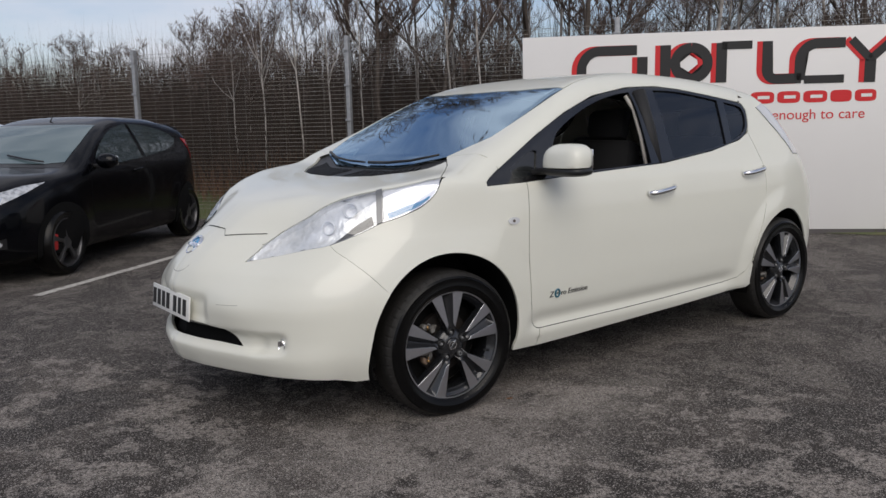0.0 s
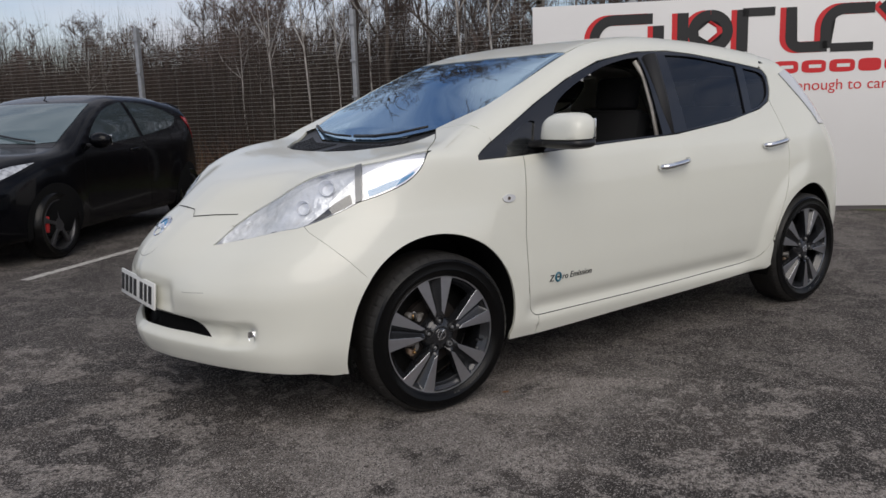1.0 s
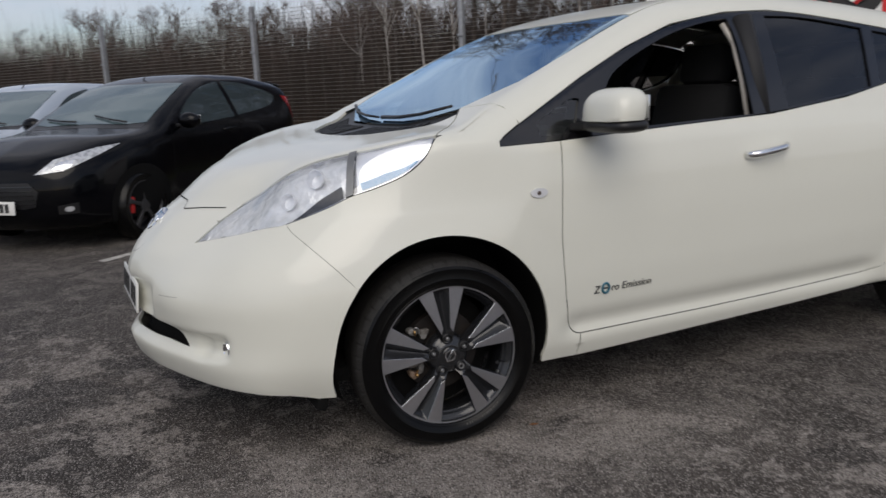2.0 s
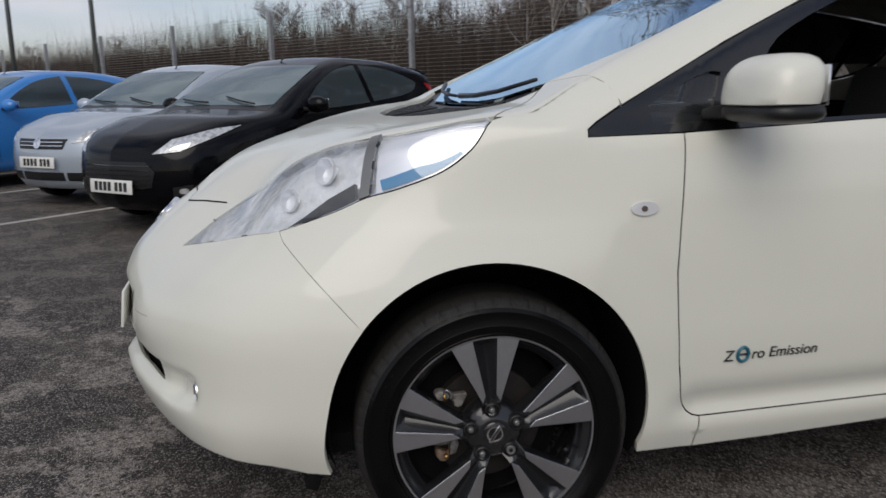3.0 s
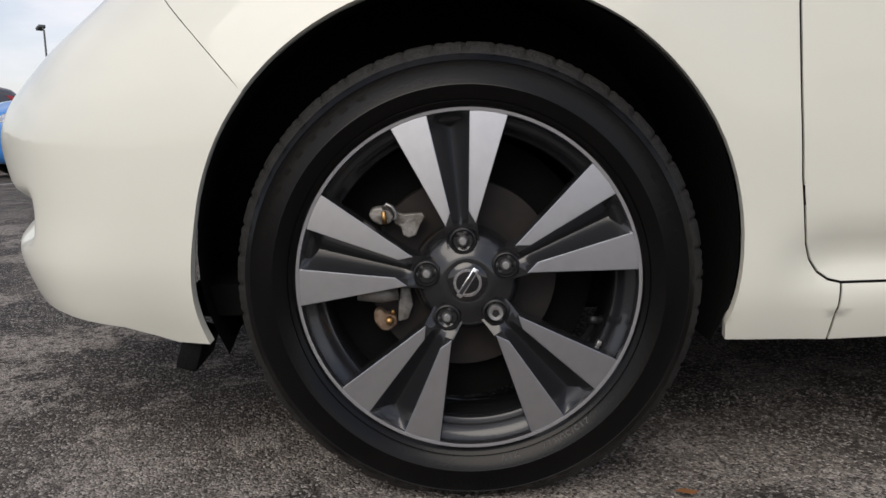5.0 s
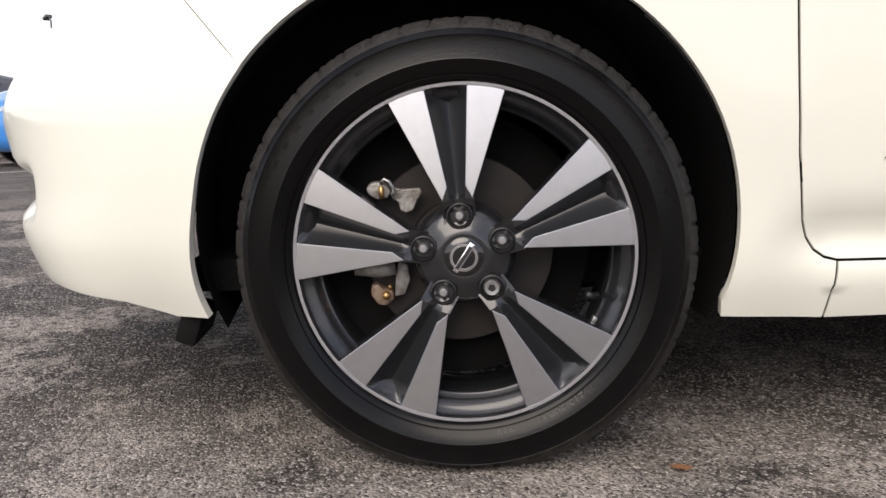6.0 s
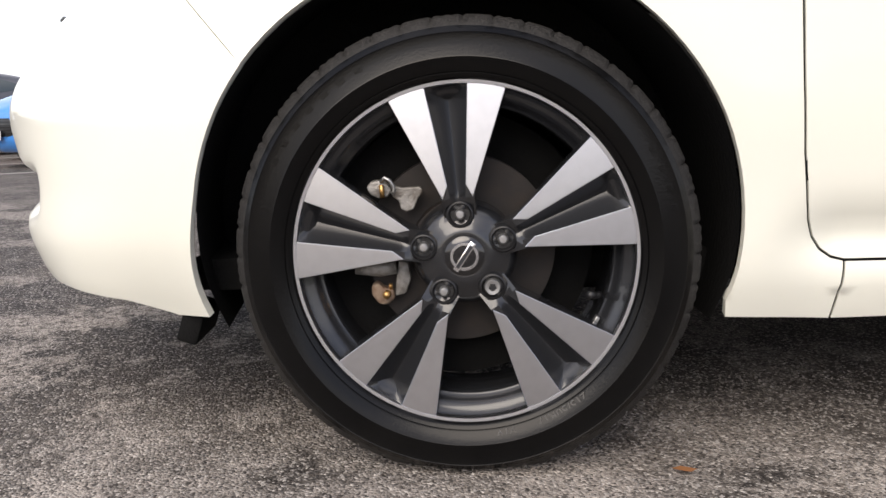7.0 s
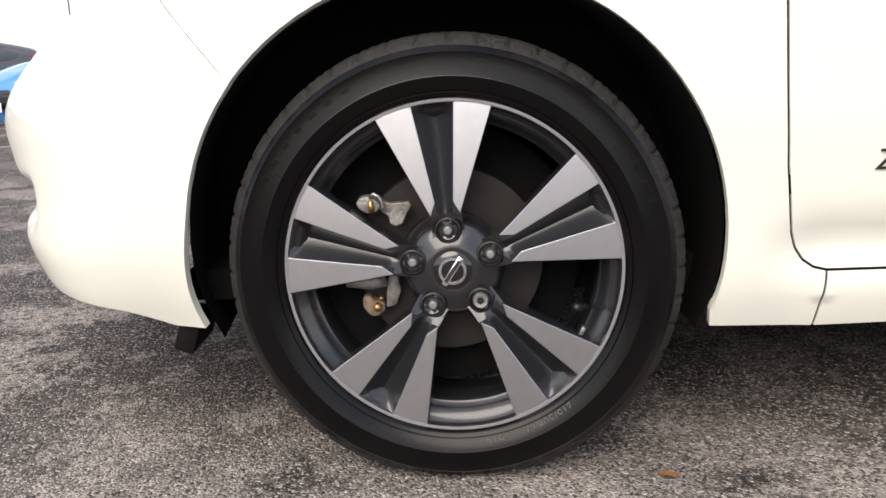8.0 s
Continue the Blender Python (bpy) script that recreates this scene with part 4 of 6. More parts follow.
# roof
roof_half = [(0.915, YC), (0.93, -0.30), (0.993, -0.575), (1.10, -0.555), (1.282, -0.530), (1.6, -0.515), (2.1, -0.51), (2.6, -0.51), (2.93, -0.49), (2.96, -0.3), (2.97, YC)]
rp = roof_half + [(x, 2 * YC - y) for x, y in roof_half[::-1][1:-1]]
part("roof", panel(ev_solid, "top", rp, step=0.04), WHITE, ev)

# side: roof rail and screen pillar
DLO = [(0.231, 1.016), (0.479, 1.021), (0.979, 1.041), (1.489, 1.059), (1.985, 1.107), (2.309, 1.163), (2.425, 1.205), (2.475, 1.27), (2.500, 1.343), (2.485, 1.378), (2.455, 1.392), (2.137, 1.439),
       (1.885, 1.471), (1.687, 1.486), (1.434, 1.477), (1.131, 1.429), (0.874, 1.342), (0.63, 1.235), (0.402, 1.123), (0.258, 1.050), (0.232, 1.032)]
DLO = rounded(DLO, 2, 40)


upper = lift_top([(0.237, -0.538)] + side_edge + [(1.10, -0.555), (1.282, -0.530), (1.6, -0.515), (2.1, -0.51), (2.6, -0.51)])
lower = lift_side([(2.45, 1.393), (2.137, 1.439), (1.885, 1.471), (1.687, 1.486), (1.434, 1.477), (1.131, 1.429), (0.874, 1.342), (0.63, 1.235), (0.402, 1.123), (0.325, 1.085)])
both_sides("roof_rail", "rail", flat(upper + lower, "rail"), WHITE, step=0.02)
# the corner under the meeting of bonnet, wing and screen
both_sides("wing_corner", "top", [(0.030, -0.770), (0.100, -0.702), (0.172, -0.630), (0.204, -0.585), (0.237, -0.541), (0.30, -0.572), (0.40, -0.617), (0.40, -0.665), (0.345, -0.715), (0.318, -0.728), (0.237, -0.735), (0.172, -0.755), (0.09, -0.785)], WHITE, step=0.015, gap=0, lift=-0.0012, thick=0)
# rear pillar top, under the rail and the tail lamp
both_sides("rear_pillar", "top", [(2.50, -0.50), (2.94, -0.47), (3.02, -0.60), (2.90, -0.70), (2.55, -0.66), (2.40, -0.60)], WHITE, step=0.025, lift=-0.005, thick=0)
both_sides("rear_pillar", "side", [(2.497, 1.352), (2.472, 1.398), (2.45, 1.425), (2.70, 1.425), (2.73, 1.335), (2.60, 1.32)], WHITE, step=0.02, lift=-0.004, thick=0)
# front wing
DOOR_EDGE = [(0.472, 1.0195), (0.462, 0.90), (0.455, 0.80), (0.450, 0.69), (0.460, 0.55), (0.468, 0.46), (0.479, 0.39), (0.4855, 0.362), (0.496, 0.337), (0.510, 0.318), (0.527, 0.3065), (0.547, 0.3015)]
arch_back = arc(*ARCH_F, -51.5, 109, 40)
wing = [*DOOR_EDGE, (0.543, 0.208), (0.38, 0.2165)] + arch_back[::-1][1:] + [(p[0] - 0.0016, p[2] - 0.0006) for p in SEAM[::-1][1:]] + \
    [(p[0], p[2]) for p in LAMP_LOW[DIV + 1:]]
scr = lift_top([(0.10, -0.745), (0.172, -0.718), (0.237, -0.702), (0.315, -0.700)])
wing += [(p[0], p[2]) for p in scr] + [(0.323, 1.086)] + [(0.258, 1.050), (0.232, 1.032), (0.231, 1.016)]
both_sides("front_wing", "side", wing, WHITE, step=0.02, gap=0.002)
# doors
DOOR_GAP = 1.535
front_door = [*DOOR_EDGE, (1.156, 0.302), (DOOR_GAP - 0.006, 0.306), (DOOR_GAP + 0.009, 0.6), (DOOR_GAP + 0.004, 1.0605), (1.489, 1.0585), (0.979, 1.0405), (0.479, 1.0205)]
doors_f = both_sides("front_door", "side", front_door, WHITE, step=0.025, gap=0.0022)
rear_door = [(DOOR_GAP, 1.061), (DOOR_GAP + 0.005, 0.6), (DOOR_GAP - 0.01, 0.306), (2.084, 0.318), (2.20, 0.332), (2.275, 0.375), (2.318, 0.43), (2.345, 0.52), (2.40, 0.63), (2.455, 0.75), (2.475, 0.90), (2.465, 1.05), (2.43, 1.207),
             (2.309, 1.1625), (1.985, 1.1065)]
doors_r = both_sides("rear_door", "side", rear_door, WHITE, step=0.025)
sill = [(0.547, 0.3015), (1.156, 0.302), (1.525, 0.306), (2.084, 0.318), (2.20, 0.332), (2.275, 0.375), (2.318, 0.43), (2.335, 0.40), (2.325, 0.30), (2.335, 0.275), (2.30, 0.258), (1.675, 0.235), (1.10, 0.221), (0.745, 0.211), (0.543, 0.208)]
both_sides("sill", "side", sill, WHITE, step=0.02)
# dark strips that lie in the shut lines as the shade of the gaps
def seam_band(pts, half):
    n = [Vector((-(pts[min(i + 1, len(pts) - 1)][1] - pts[max(i - 1, 0)][1]), pts[min(i + 1, len(pts) - 1)][0] - pts[max(i - 1, 0)][0])).normalized() * half for i in range(len(pts))]
    return [(p[0] + v.x, p[1] + v.y) for p, v in zip(pts, n)] + [(p[0] - v.x, p[1] - v.y) for p, v in zip(pts, n)][::-1]


for far in FS:
    for line, half in (([(0.4715, 1.012), *DOOR_EDGE[1:], (1.156, 0.302), (1.50, 0.306), (2.084, 0.318), (2.20, 0.332), (2.26, 0.365)], 0.006),
                       ([(DOOR_GAP, 1.055), (DOOR_GAP + 0.005, 0.6), (DOOR_GAP - 0.01, 0.312)], 0.006), ([(0.547, 0.298), (0.545, 0.250), (0.543, 0.212)], 0.004)):
        part("door_gap_shade", panel(ev_solid, "side", seam_band(line, half), step=0.02, gap=0, lift=-0.0035, thick=0, mirror=far, plane=YC), LINER, ev, "dark strip for the shade in the shut line")
# rear quarter, around the tail
arch_rear = arc(*ARCH_R, -79, 108, 40)
quarter = [(2.43, 1.207), (2.465, 1.05), (2.475, 0.90), (2.455, 0.75), (2.40, 0.63), (2.345, 0.52)] + arch_rear + [(3.05, 0.22), (3.25, 0.24), (3.30, 0.5), (3.28, 0.9), (3.10, 1.05), (2.86, 1.06), (2.76, 1.20), (2.62, 1.36), (2.60, 1.405), (2.45, 1.394), (2.486, 1.378), (2.500, 1.343), (2.475, 1.27)]
both_sides("rear_quarter", "side", quarter, WHITE, step=0.025)
tail_lamp = lift_side([(2.62, 1.362), (2.70, 1.385), (2.80, 1.33), (2.93, 1.14), (3.02, 1.05), (2.86, 1.06), (2.76, 1.20)])
both_sides("tail_lamp", "side", [(p[0], p[2]) for p in tail_lamp], LENS_WHITE, "clear upright tail lamp", step=0.02, lift=0.006)
# tail: hatch and rear bumper
hatch = [(YC + y, z) for y, z in ((-0.68, 1.40), (0.68, 1.40), (0.78, 1.05), (0.76, 0.60), (-0.76, 0.60), (-0.78, 1.05))]
part("tailgate", panel(ev_solid, "rear", hatch, step=0.04), WHITE, ev)
part("rear_window", panel(ev_solid, "rear", [(YC + y, z) for y, z in ((-0.55, 1.36), (0.55, 1.36), (0.65, 1.08), (-0.65, 1.08))], step=0.04, lift=0.003), PRIVACY_SOLID, ev, "dark rear window")
part("rear_bumper", panel(ev_solid, "rear", [(YC + y, z) for y, z in ((-0.88, 0.60), (0.88, 0.60), (0.86, 0.22), (-0.86, 0.22))], step=0.04), WHITE, ev)

# side glass: black surround, open front window, tinted rear windows
win_f = rounded([(0.655, 1.042), (0.735, 1.215), (0.852, 1.290), (1.112, 1.393), (1.315, 1.437), (1.440, 1.450), (1.455, 1.36), (1.420, 1.064), (1.00, 1.053)], 2, 60)
win_r = rounded([(1.625, 1.083), (1.660, 1.462), (1.885, 1.458), (2.235, 1.405), (2.165, 1.146), (1.985, 1.122)], 2, 60)
win_q = rounded([(2.235, 1.163), (2.300, 1.393), (2.450, 1.372), (2.475, 1.33), (2.44, 1.25), (2.38, 1.205), (2.30, 1.175)], 2, 60)
win_v = rounded([(0.400, 1.040), (0.395, 1.085), (0.560, 1.165), (0.600, 1.160), (0.545, 1.045)], 2, 60)
for far in FS:
    sur = part("window_surround", panel(ev_solid, "side", DLO, step=0.022, holes=[win_f, win_r, win_q, win_v], lift=-0.003, mirror=far, plane=YC, gap=0.001), GLOSS_TRIM, ev, "black window surround")
    for nm, poly, mat, lab in (("rear_door_window", win_r, PRIVACY, "dark tinted window"), ("quarter_window", win_q, PRIVACY, "dark tinted window"), ("vent_window", win_v, SIDE_GLASS, "small fixed front window")):
        g = part(nm, panel(ev_solid, "side", poly, step=0.03, gap=-0.004, lift=-0.012, thick=0.004, mirror=far, plane=YC), mat, sur, lab)
        g.visible_shadow = False
    if far:
        g = part("door_window", panel(ev_solid, "side", win_f, step=0.03, gap=-0.004, lift=-0.012, thick=0.004, mirror=True, plane=YC), SIDE_GLASS, sur, "raised door window")
        g.visible_shadow = False

# headlamps
lamp_poly = flat(LAMP_LOW + LAMP_UP, "lamp")
rear_half = flat([(-0.262, -0.744, 0.892), *LAMP_LOW[24:], *LAMP_UP[:6], (-0.235, -0.678, 1.040)], "lamp")
divider = flat([(-0.294, -0.726, 0.876), (-0.266, -0.742, 0.890), (-0.226, -0.684, 1.041), (-0.256, -0.668, 1.034)], "lamp")
low_run = [p for p in LAMP_LOW if -0.250 < p[0] < -0.050]
blue_in = flat([(x, y, z + 0.006) for x, y, z in low_run] + [(x - 0.004, y + 0.012, z + 0.008 + 0.027 * min(1.0, (-0.050 - x) / 0.10)) for x, y, z in low_run[::-1]], "lamp")
dark_in = flat([(-0.480, -0.648, 0.812), (-0.354, -0.706, 0.854), (-0.300, -0.726, 0.876), (-0.300, -0.706, 0.924), (-0.37, -0.681, 0.892)], "lamp")
for far in FS:
    lamp = new("headlamp")
    lamp.parent = ev
    tagged(lamp, "long clear headlamp with a blue insert")
    part("housing", panel(ev_solid, "lamp", lamp_poly, step=0.02, lift=-0.030, thick=0, gap=0.004, mirror=far, plane=YC), LINED_GLASS, lamp, "silver lamp housing")
    part("lamp_wall", panel(ev_solid, "lamp", lamp_poly, step=0.02, lift=-0.004, thick=0.030, gap=0.002, holes=[[tuple(p) for p in inset(resample(lamp_poly, 0.012), 0.006)]], mirror=far, plane=YC), CHROME, lamp, "chrome lamp edge")
    part("reflector", panel(ev_solid, "lamp", rear_half, step=0.02, lift=-0.010, gap=0.004, mirror=far, plane=YC), SMOOTH_SILVER, lamp, "silver reflector")
    part("divider", panel(ev_solid, "lamp", divider, step=0.015, lift=0.0035, gap=0.004, mirror=far, plane=YC), DIVIDER, lamp, "grey divider")
    part("insert", panel(ev_solid, "lamp", blue_in, step=0.015, lift=-0.003, gap=0.003, mirror=far, plane=YC), BLUE_LENS, lamp, "blue insert")
    part("trim", panel(ev_solid, "lamp", dark_in, step=0.015, lift=-0.006, gap=0.002, mirror=far, plane=YC), TRIM, lamp, "black lower trim")
    sy = -1 if far else 1
    for (cx, cy, cz), rad, ln in (((-0.440, -0.575, 0.862), 0.030, 0.03), ((-0.352, -0.615, 0.935), 0.034, 0.03)):
        rb = revolve([(rad, 0.0), (rad * 0.97, -0.008), (rad * 0.90, -0.008), (rad * 0.75, 0.01), (rad * 0.45, ln), (0.0, ln)], 32)
        bmesh.ops.rotate(rb, matrix=Euler((radians(-12), 0, radians(-52))).to_matrix(), verts=rb.verts)
        bmesh.ops.translate(rb, vec=(cx, cy, cz), verts=rb.verts)
        if far:
            bmesh.ops.scale(rb, vec=(1, -1, 1), verts=rb.verts)
            bmesh.ops.translate(rb, vec=(0, 2 * YC, 0), verts=rb.verts)
            bmesh.ops.reverse_faces(rb, faces=rb.faces)
        part("lamp_bowl", rb, SMOOTH_SILVER, lamp, "chrome lamp bowl")
    lens = part("lens", panel(ev_solid, "lamp", lamp_poly, step=0.018, lift=0.002, thick=0.003, gap=0.002, mirror=far, plane=YC), LENS, lamp, "clear lamp lens")
    lens.visible_shadow = False

# dark sheets added inside the body as the shade behind the gaps
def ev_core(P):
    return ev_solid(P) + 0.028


part("inner_shade", panel(ev_core, "side", [(-0.80, 0.24), (-0.40, 0.24), (-0.40, 0.6), (-0.3, 0.72), (-0.15, 0.80), (0.15, 0.80), (0.33, 0.70), (0.42, 0.55), (0.43, 0.23), (2.25, 0.23), (2.30, 0.6), (2.42, 0.72), (2.55, 0.80), (2.85, 0.80), (3.0, 0.7), (3.08, 0.55), (3.1, 0.25), (3.35, 0.25), (3.40, 0.6), (3.30, 0.98),
                                           (1.985, 1.07), (1.49, 1.02), (0.98, 1.0), (0.30, 0.98), (-0.02, 0.99), (-0.30, 0.85), (-0.50, 0.76), (-0.80, 0.68)], step=0.05, gap=0, thick=0, both=True, plane=YC), LINER, ev, "dark sheet for the shade inside the body")
part("bonnet_shade", panel(ev_core, "top", [(-0.70, -0.35), (-0.45, -0.55), (-0.1, -0.74), (0.14, -0.72), (0.14, 0.72), (-0.1, 0.74), (-0.45, 0.55), (-0.70, 0.35)], step=0.05, gap=0, thick=0, lift=-0.05), LINER, ev, "dark sheet for the shade under the bonnet")
part("nose_shade", panel(ev_core, "nose", flat([(-0.9, 0, 0.24), (-0.6, -0.6, 0.24), (-0.45, -0.70, 0.30), (-0.45, -0.70, 0.70), (-0.6, -0.5, 0.74), (-0.80, 0, 0.80)], "nose"), step=0.05, gap=0, thick=0, lift=-0.06, both=True, plane=YC), LINER, ev, "dark sheet for the shade behind the bumper")
part("floor_pan", box_bm(3.5, 1.44, 0.05, (1.33, 0, 0.275)), LINER, ev, "black underbody")
rail_in = part("headlining", panel(ev_core, "top", [(0.98, -0.53), (1.6, -0.5), (2.9, -0.46), (2.9, 0.46), (1.6, 0.5), (0.98, 0.53)], step=0.06, gap=0, thick=0), SEAT, ev, "dark roof lining")

# wheel arch liners
for cx, cz in ((0.0, 0.345), (2.70, 0.345)):
    for sy in (-1, 1):
        pts = arc(0, 0, 0.386 if cx < 1 else 0.368, -112, 110, 36)
        off = 2 * YC if sy > 0 else 0
        edge = [-p[1] - 0.006 for p in lift_side([(cx + x * 1.012, cz + z * 1.012) for x, z in pts])]
        prof = [0.0, 0.3, 0.8, 1.0]
        verts, faces = [], []
        for (x, z), e in zip(pts, edge):
            L = math.hypot(x, z)
            for t in prof:
                d = 0.03 * t
                verts.append((cx + x * (1 + d / L), sy * (e + (0.53 - e) * t) + off, cz + z * (1 + d / L)))
        k = len(prof)
        for i in range(len(pts) - 1):
            for j in range(k - 1):
                faces.append((i * k + j, i * k + j + 1, (i + 1) * k + j + 1, (i + 1) * k + j))
        n0 = len(verts)
        verts += [(cx + x * 1.085, sy * 0.53 + off, cz + z * 1.085) for x, z in pts]
        faces.append(tuple(range(n0, len(verts))))
        part("arch_liner", raw_mesh("liner", verts, faces), LINER, ev, "black wheel arch liner")

# wheels: the front pair is turned a little to the right
STEER = 5.2
ALIGN = -5.6
for x, turn, ph in ((0.0, STEER, ALIGN), (2.70, 0.0, 14.0)):
    build_wheel("wheel", "alloy wheel with five machined twin spokes", ph, pose(x, -0.866, 0.3205, 0, 0, -turn), ev, weights=x < 1)
    w = build_wheel("wheel", "alloy wheel with five machined twin spokes", ph, pose(x, 0.866 + 2 * YC, 0.3205, 0, 0, 180 - turn), ev, weights=False)
    build_brake(ev, x, -0.866, 0.3205)
part("mud_flap", box_bm(0.034, 0.12, 0.05, (-0.424, -0.69, 0.195), 0.006, 2, (0, 18, 0)), LINER, ev, "black air deflector ahead of the wheel")

# door mirrors
for far in FS:
    sy = 1 if far else -1
    mir = new("door_mirror")
    mir.parent = ev
    tagged(mir, "white door mirror on a black foot")
    bm = bmesh.new()
    bmesh.ops.create_icosphere(bm, subdivisions=4, radius=1)
    for v in bm.verts:
        x, y, z = v.co
        q = lambda a, e: math.copysign(abs(a) ** e, a)
        v.co = (0.075 * q(x, 0.75) + 0.02 * z, 0.120 * q(y, 0.55) * (1 - 0.10 * max(0, z)), 0.074 * q(z, 0.66))
        if z < -0.22:
            v.co.z = -0.034 + (v.co.z + 0.034) * 0.12
    bmesh.ops.translate(bm, vec=(0.60 + (0.07 if far else 0), sy * 0.985 + (2 * YC if far else 0), 1.120 - (0.03 if far else 0)), verts=bm.verts)
    part("mirror_cap", bm, WHITE, mir)
    bm = bmesh.new()
    bmesh.ops.create_icosphere(bm, subdivisions=4, radius=1)
    for v in bm.verts:
        x, y, z = v.co
        q = lambda a, e: math.copysign(abs(a) ** e, a)
        v.co = (0.078 * q(x, 0.7), 0.122 * q(y, 0.55), 0.026 * q(z, 0.75))
    bmesh.ops.translate(bm, vec=(0.604 + (0.07 if far else 0), sy * 0.985 + (2 * YC if far else 0), 1.068 - (0.03 if far else 0)), verts=bm.verts)
    part("mirror_base", bm, TRIM, mir, "black mirror underside")
    part("mirror_foot", box_bm(0.10, 0.12, 0.030, (0.585 + (0.07 if far else 0), sy * 0.865 + (2 * YC if far else 0), 1.066 - (0.03 if far else 0)), 0.010, 3, (sy * 8, 0, 0)), TRIM, mir, "black mirror foot")
    part("mirror_glass", box_bm(0.006, 0.19, 0.085, (0.672 + (0.07 if far else 0), sy * 0.985 + (2 * YC if far else 0), 1.125 - (0.03 if far else 0)), 0.002), CHROME, mir, "mirror glass")

# door handles, with the pressed cup behind each
for far in FS:
    sy = 1 if far else -1
    for doors, hx, hz, tilt in ((doors_f, 1.44, 0.918, 5.5), (doors_r, 2.335, 0.975, 5.5)):
        d = doors[1 if far else 0]
        X, _ = strike(ev_solid, np.array([[hx, -3.0, hz]]), np.array([[0, 1.0, 0]]), 3, 200)
        y0 = -X[0][1] + (2 * YC if far else 0)
        pts = []
        for i in range(9):
            t = i / 8
            out = 0.034 * (1 - (2 * t - 1) ** 4) + 0.006
            pts.append((hx + (t - 0.5) * 0.225, sy * (y0 + out), hz + (t - 0.5) * 0.225 * math.tan(radians(tilt))))
        me = tube_mesh(pts, 0.0125, 10)
        for v in me.vertices:
            v.co.z = (v.co.z - hz) * 1.15 + hz
        part("handle", me, CHROME, d, "chrome door handle")
        cup = [(hx - 0.075 + 0.07 * math.cos(a) * 1.0 + 0.03, hz + 0.004 + 0.045 * math.sin(a)) for a in [2 * math.pi * k / 20 for k in range(20)]]
        part("handle_cup", panel(ev_solid, "side", cup, step=0.02, gap=0, lift=0.0008, thick=0.0, mirror=far, plane=YC), WHITE, d, "shallow pressed handle cup")

FOG_X = float(strike(ev_solid, np.array([[-3.0, -0.588, 0.390]]), np.array([[1.0, 0, 0]]), 4.0, 300)[0][0][0])
# side repeaters, emblem, plate, badge, fog lamps, seam line
for far in FS:
    rep = [(0.360 + 0.034 * math.cos(a), 0.848 + 0.0165 * math.sin(a)) for a in [2 * math.pi * k / 24 for k in range(24)]]
    r_ob = part("side_repeater", panel(ev_solid, "side", rep, step=0.01, gap=0, lift=0.005, thick=0.006, mirror=far, plane=YC), LENS_WHITE, ev, "small oval side repeater")
    core = [(0.358 + 0.008 * math.cos(a), 0.848 + 0.007 * math.sin(a)) for a in [2 * math.pi * k / 12 for k in range(12)]]
    part("bulb", panel(ev_solid, "side", core, step=0.006, gap=0, lift=0.0065, thick=0.002, mirror=far, plane=YC), AMBER_DARK, r_ob, "dark amber bulb")
    fog = new("fog_lamp")
    fog.parent = ev
    tagged(fog, "round fog lamp in a white recess")
    sy = 1 if far else -1
    rb = revolve([(0.0, 0.008), (0.018, 0.006), (0.023, 0.002), (0.026, -0.002), (0.029, 0.003), (0.029, 0.03)], 32)
    bmesh.ops.rotate(rb, matrix=Euler((0, 0, radians(-78))).to_matrix(), verts=rb.verts)
    bmesh.ops.scale(rb, vec=(0.9, 0.8, 1.05), verts=rb.verts)
    bmesh.ops.translate(rb, vec=(FOG_X - 0.007, -0.592, 0.390), verts=rb.verts)
    if far:
        bmesh.ops.scale(rb, vec=(1, -1, 1), verts=rb.verts)
        bmesh.ops.translate(rb, vec=(0, 2 * YC, 0), verts=rb.verts)
        bmesh.ops.reverse_faces(rb, faces=rb.faces)
    part("fog_bezel", rb, CHROME, fog)
    crease = flat([(-0.880, -0.335, 0.548), (-0.830, -0.450, 0.556), (-0.830, -0.450, 0.5575), (-0.880, -0.335, 0.5495)], "nose")
    part("bumper_seam", panel(ev_solid, "nose", crease, step=0.02, gap=0, lift=0.0006, thick=0, mirror=far, plane=YC), SEAM_GREY, ev, "fine seam in the bumper")

em = part("emblem", revolve([(0.0, -0.006), (0.030, -0.007), (0.040, -0.004), (0.044, 0.0)], 48), BLUE_LENS, ev, "round blue and chrome emblem")
EMBLEM_X = float(strike(ev_solid, np.array([[-3.0, YC + 0.02, 0.760]]), np.array([[1.0, 0, 0]]), 4.0)[0][0][0])
em.matrix_local = pose(EMBLEM_X + 0.008, YC + 0.02, 0.760, -42, 0, -91)
lid = [(0.095 * math.cos(radians(a)) - YC, 0.708 + 0.055 * math.sin(radians(a))) for a in range(195, 346, 10)]
part("lid_seam", panel(ev_solid, "front", lid + [(p, q + 0.0022) for p, q in lid[::-1]], step=0.01, gap=0, lift=0.0006, thick=0), SEAM_GREY, ev, "fine seam of the charging lid")
part("emblem_ring", revolve([(0.042, 0.0), (0.043, -0.010), (0.050, -0.012), (0.056, -0.006), (0.057, 0.004)], 48), CHROME, em, "chrome emblem ring")
part("emblem_bar", box_bm(0.128, 0.010, 0.020, (0, -0.009, 0), 0.003), CHROME, em, "plain chrome emblem bar")

plate = new("number_plate")
plate.parent = ev
tagged(plate, "white front number plate with plain dark bars")
plate.matrix_local = pose(-0.930, 0.078, 0.508, -6, 0, -89)
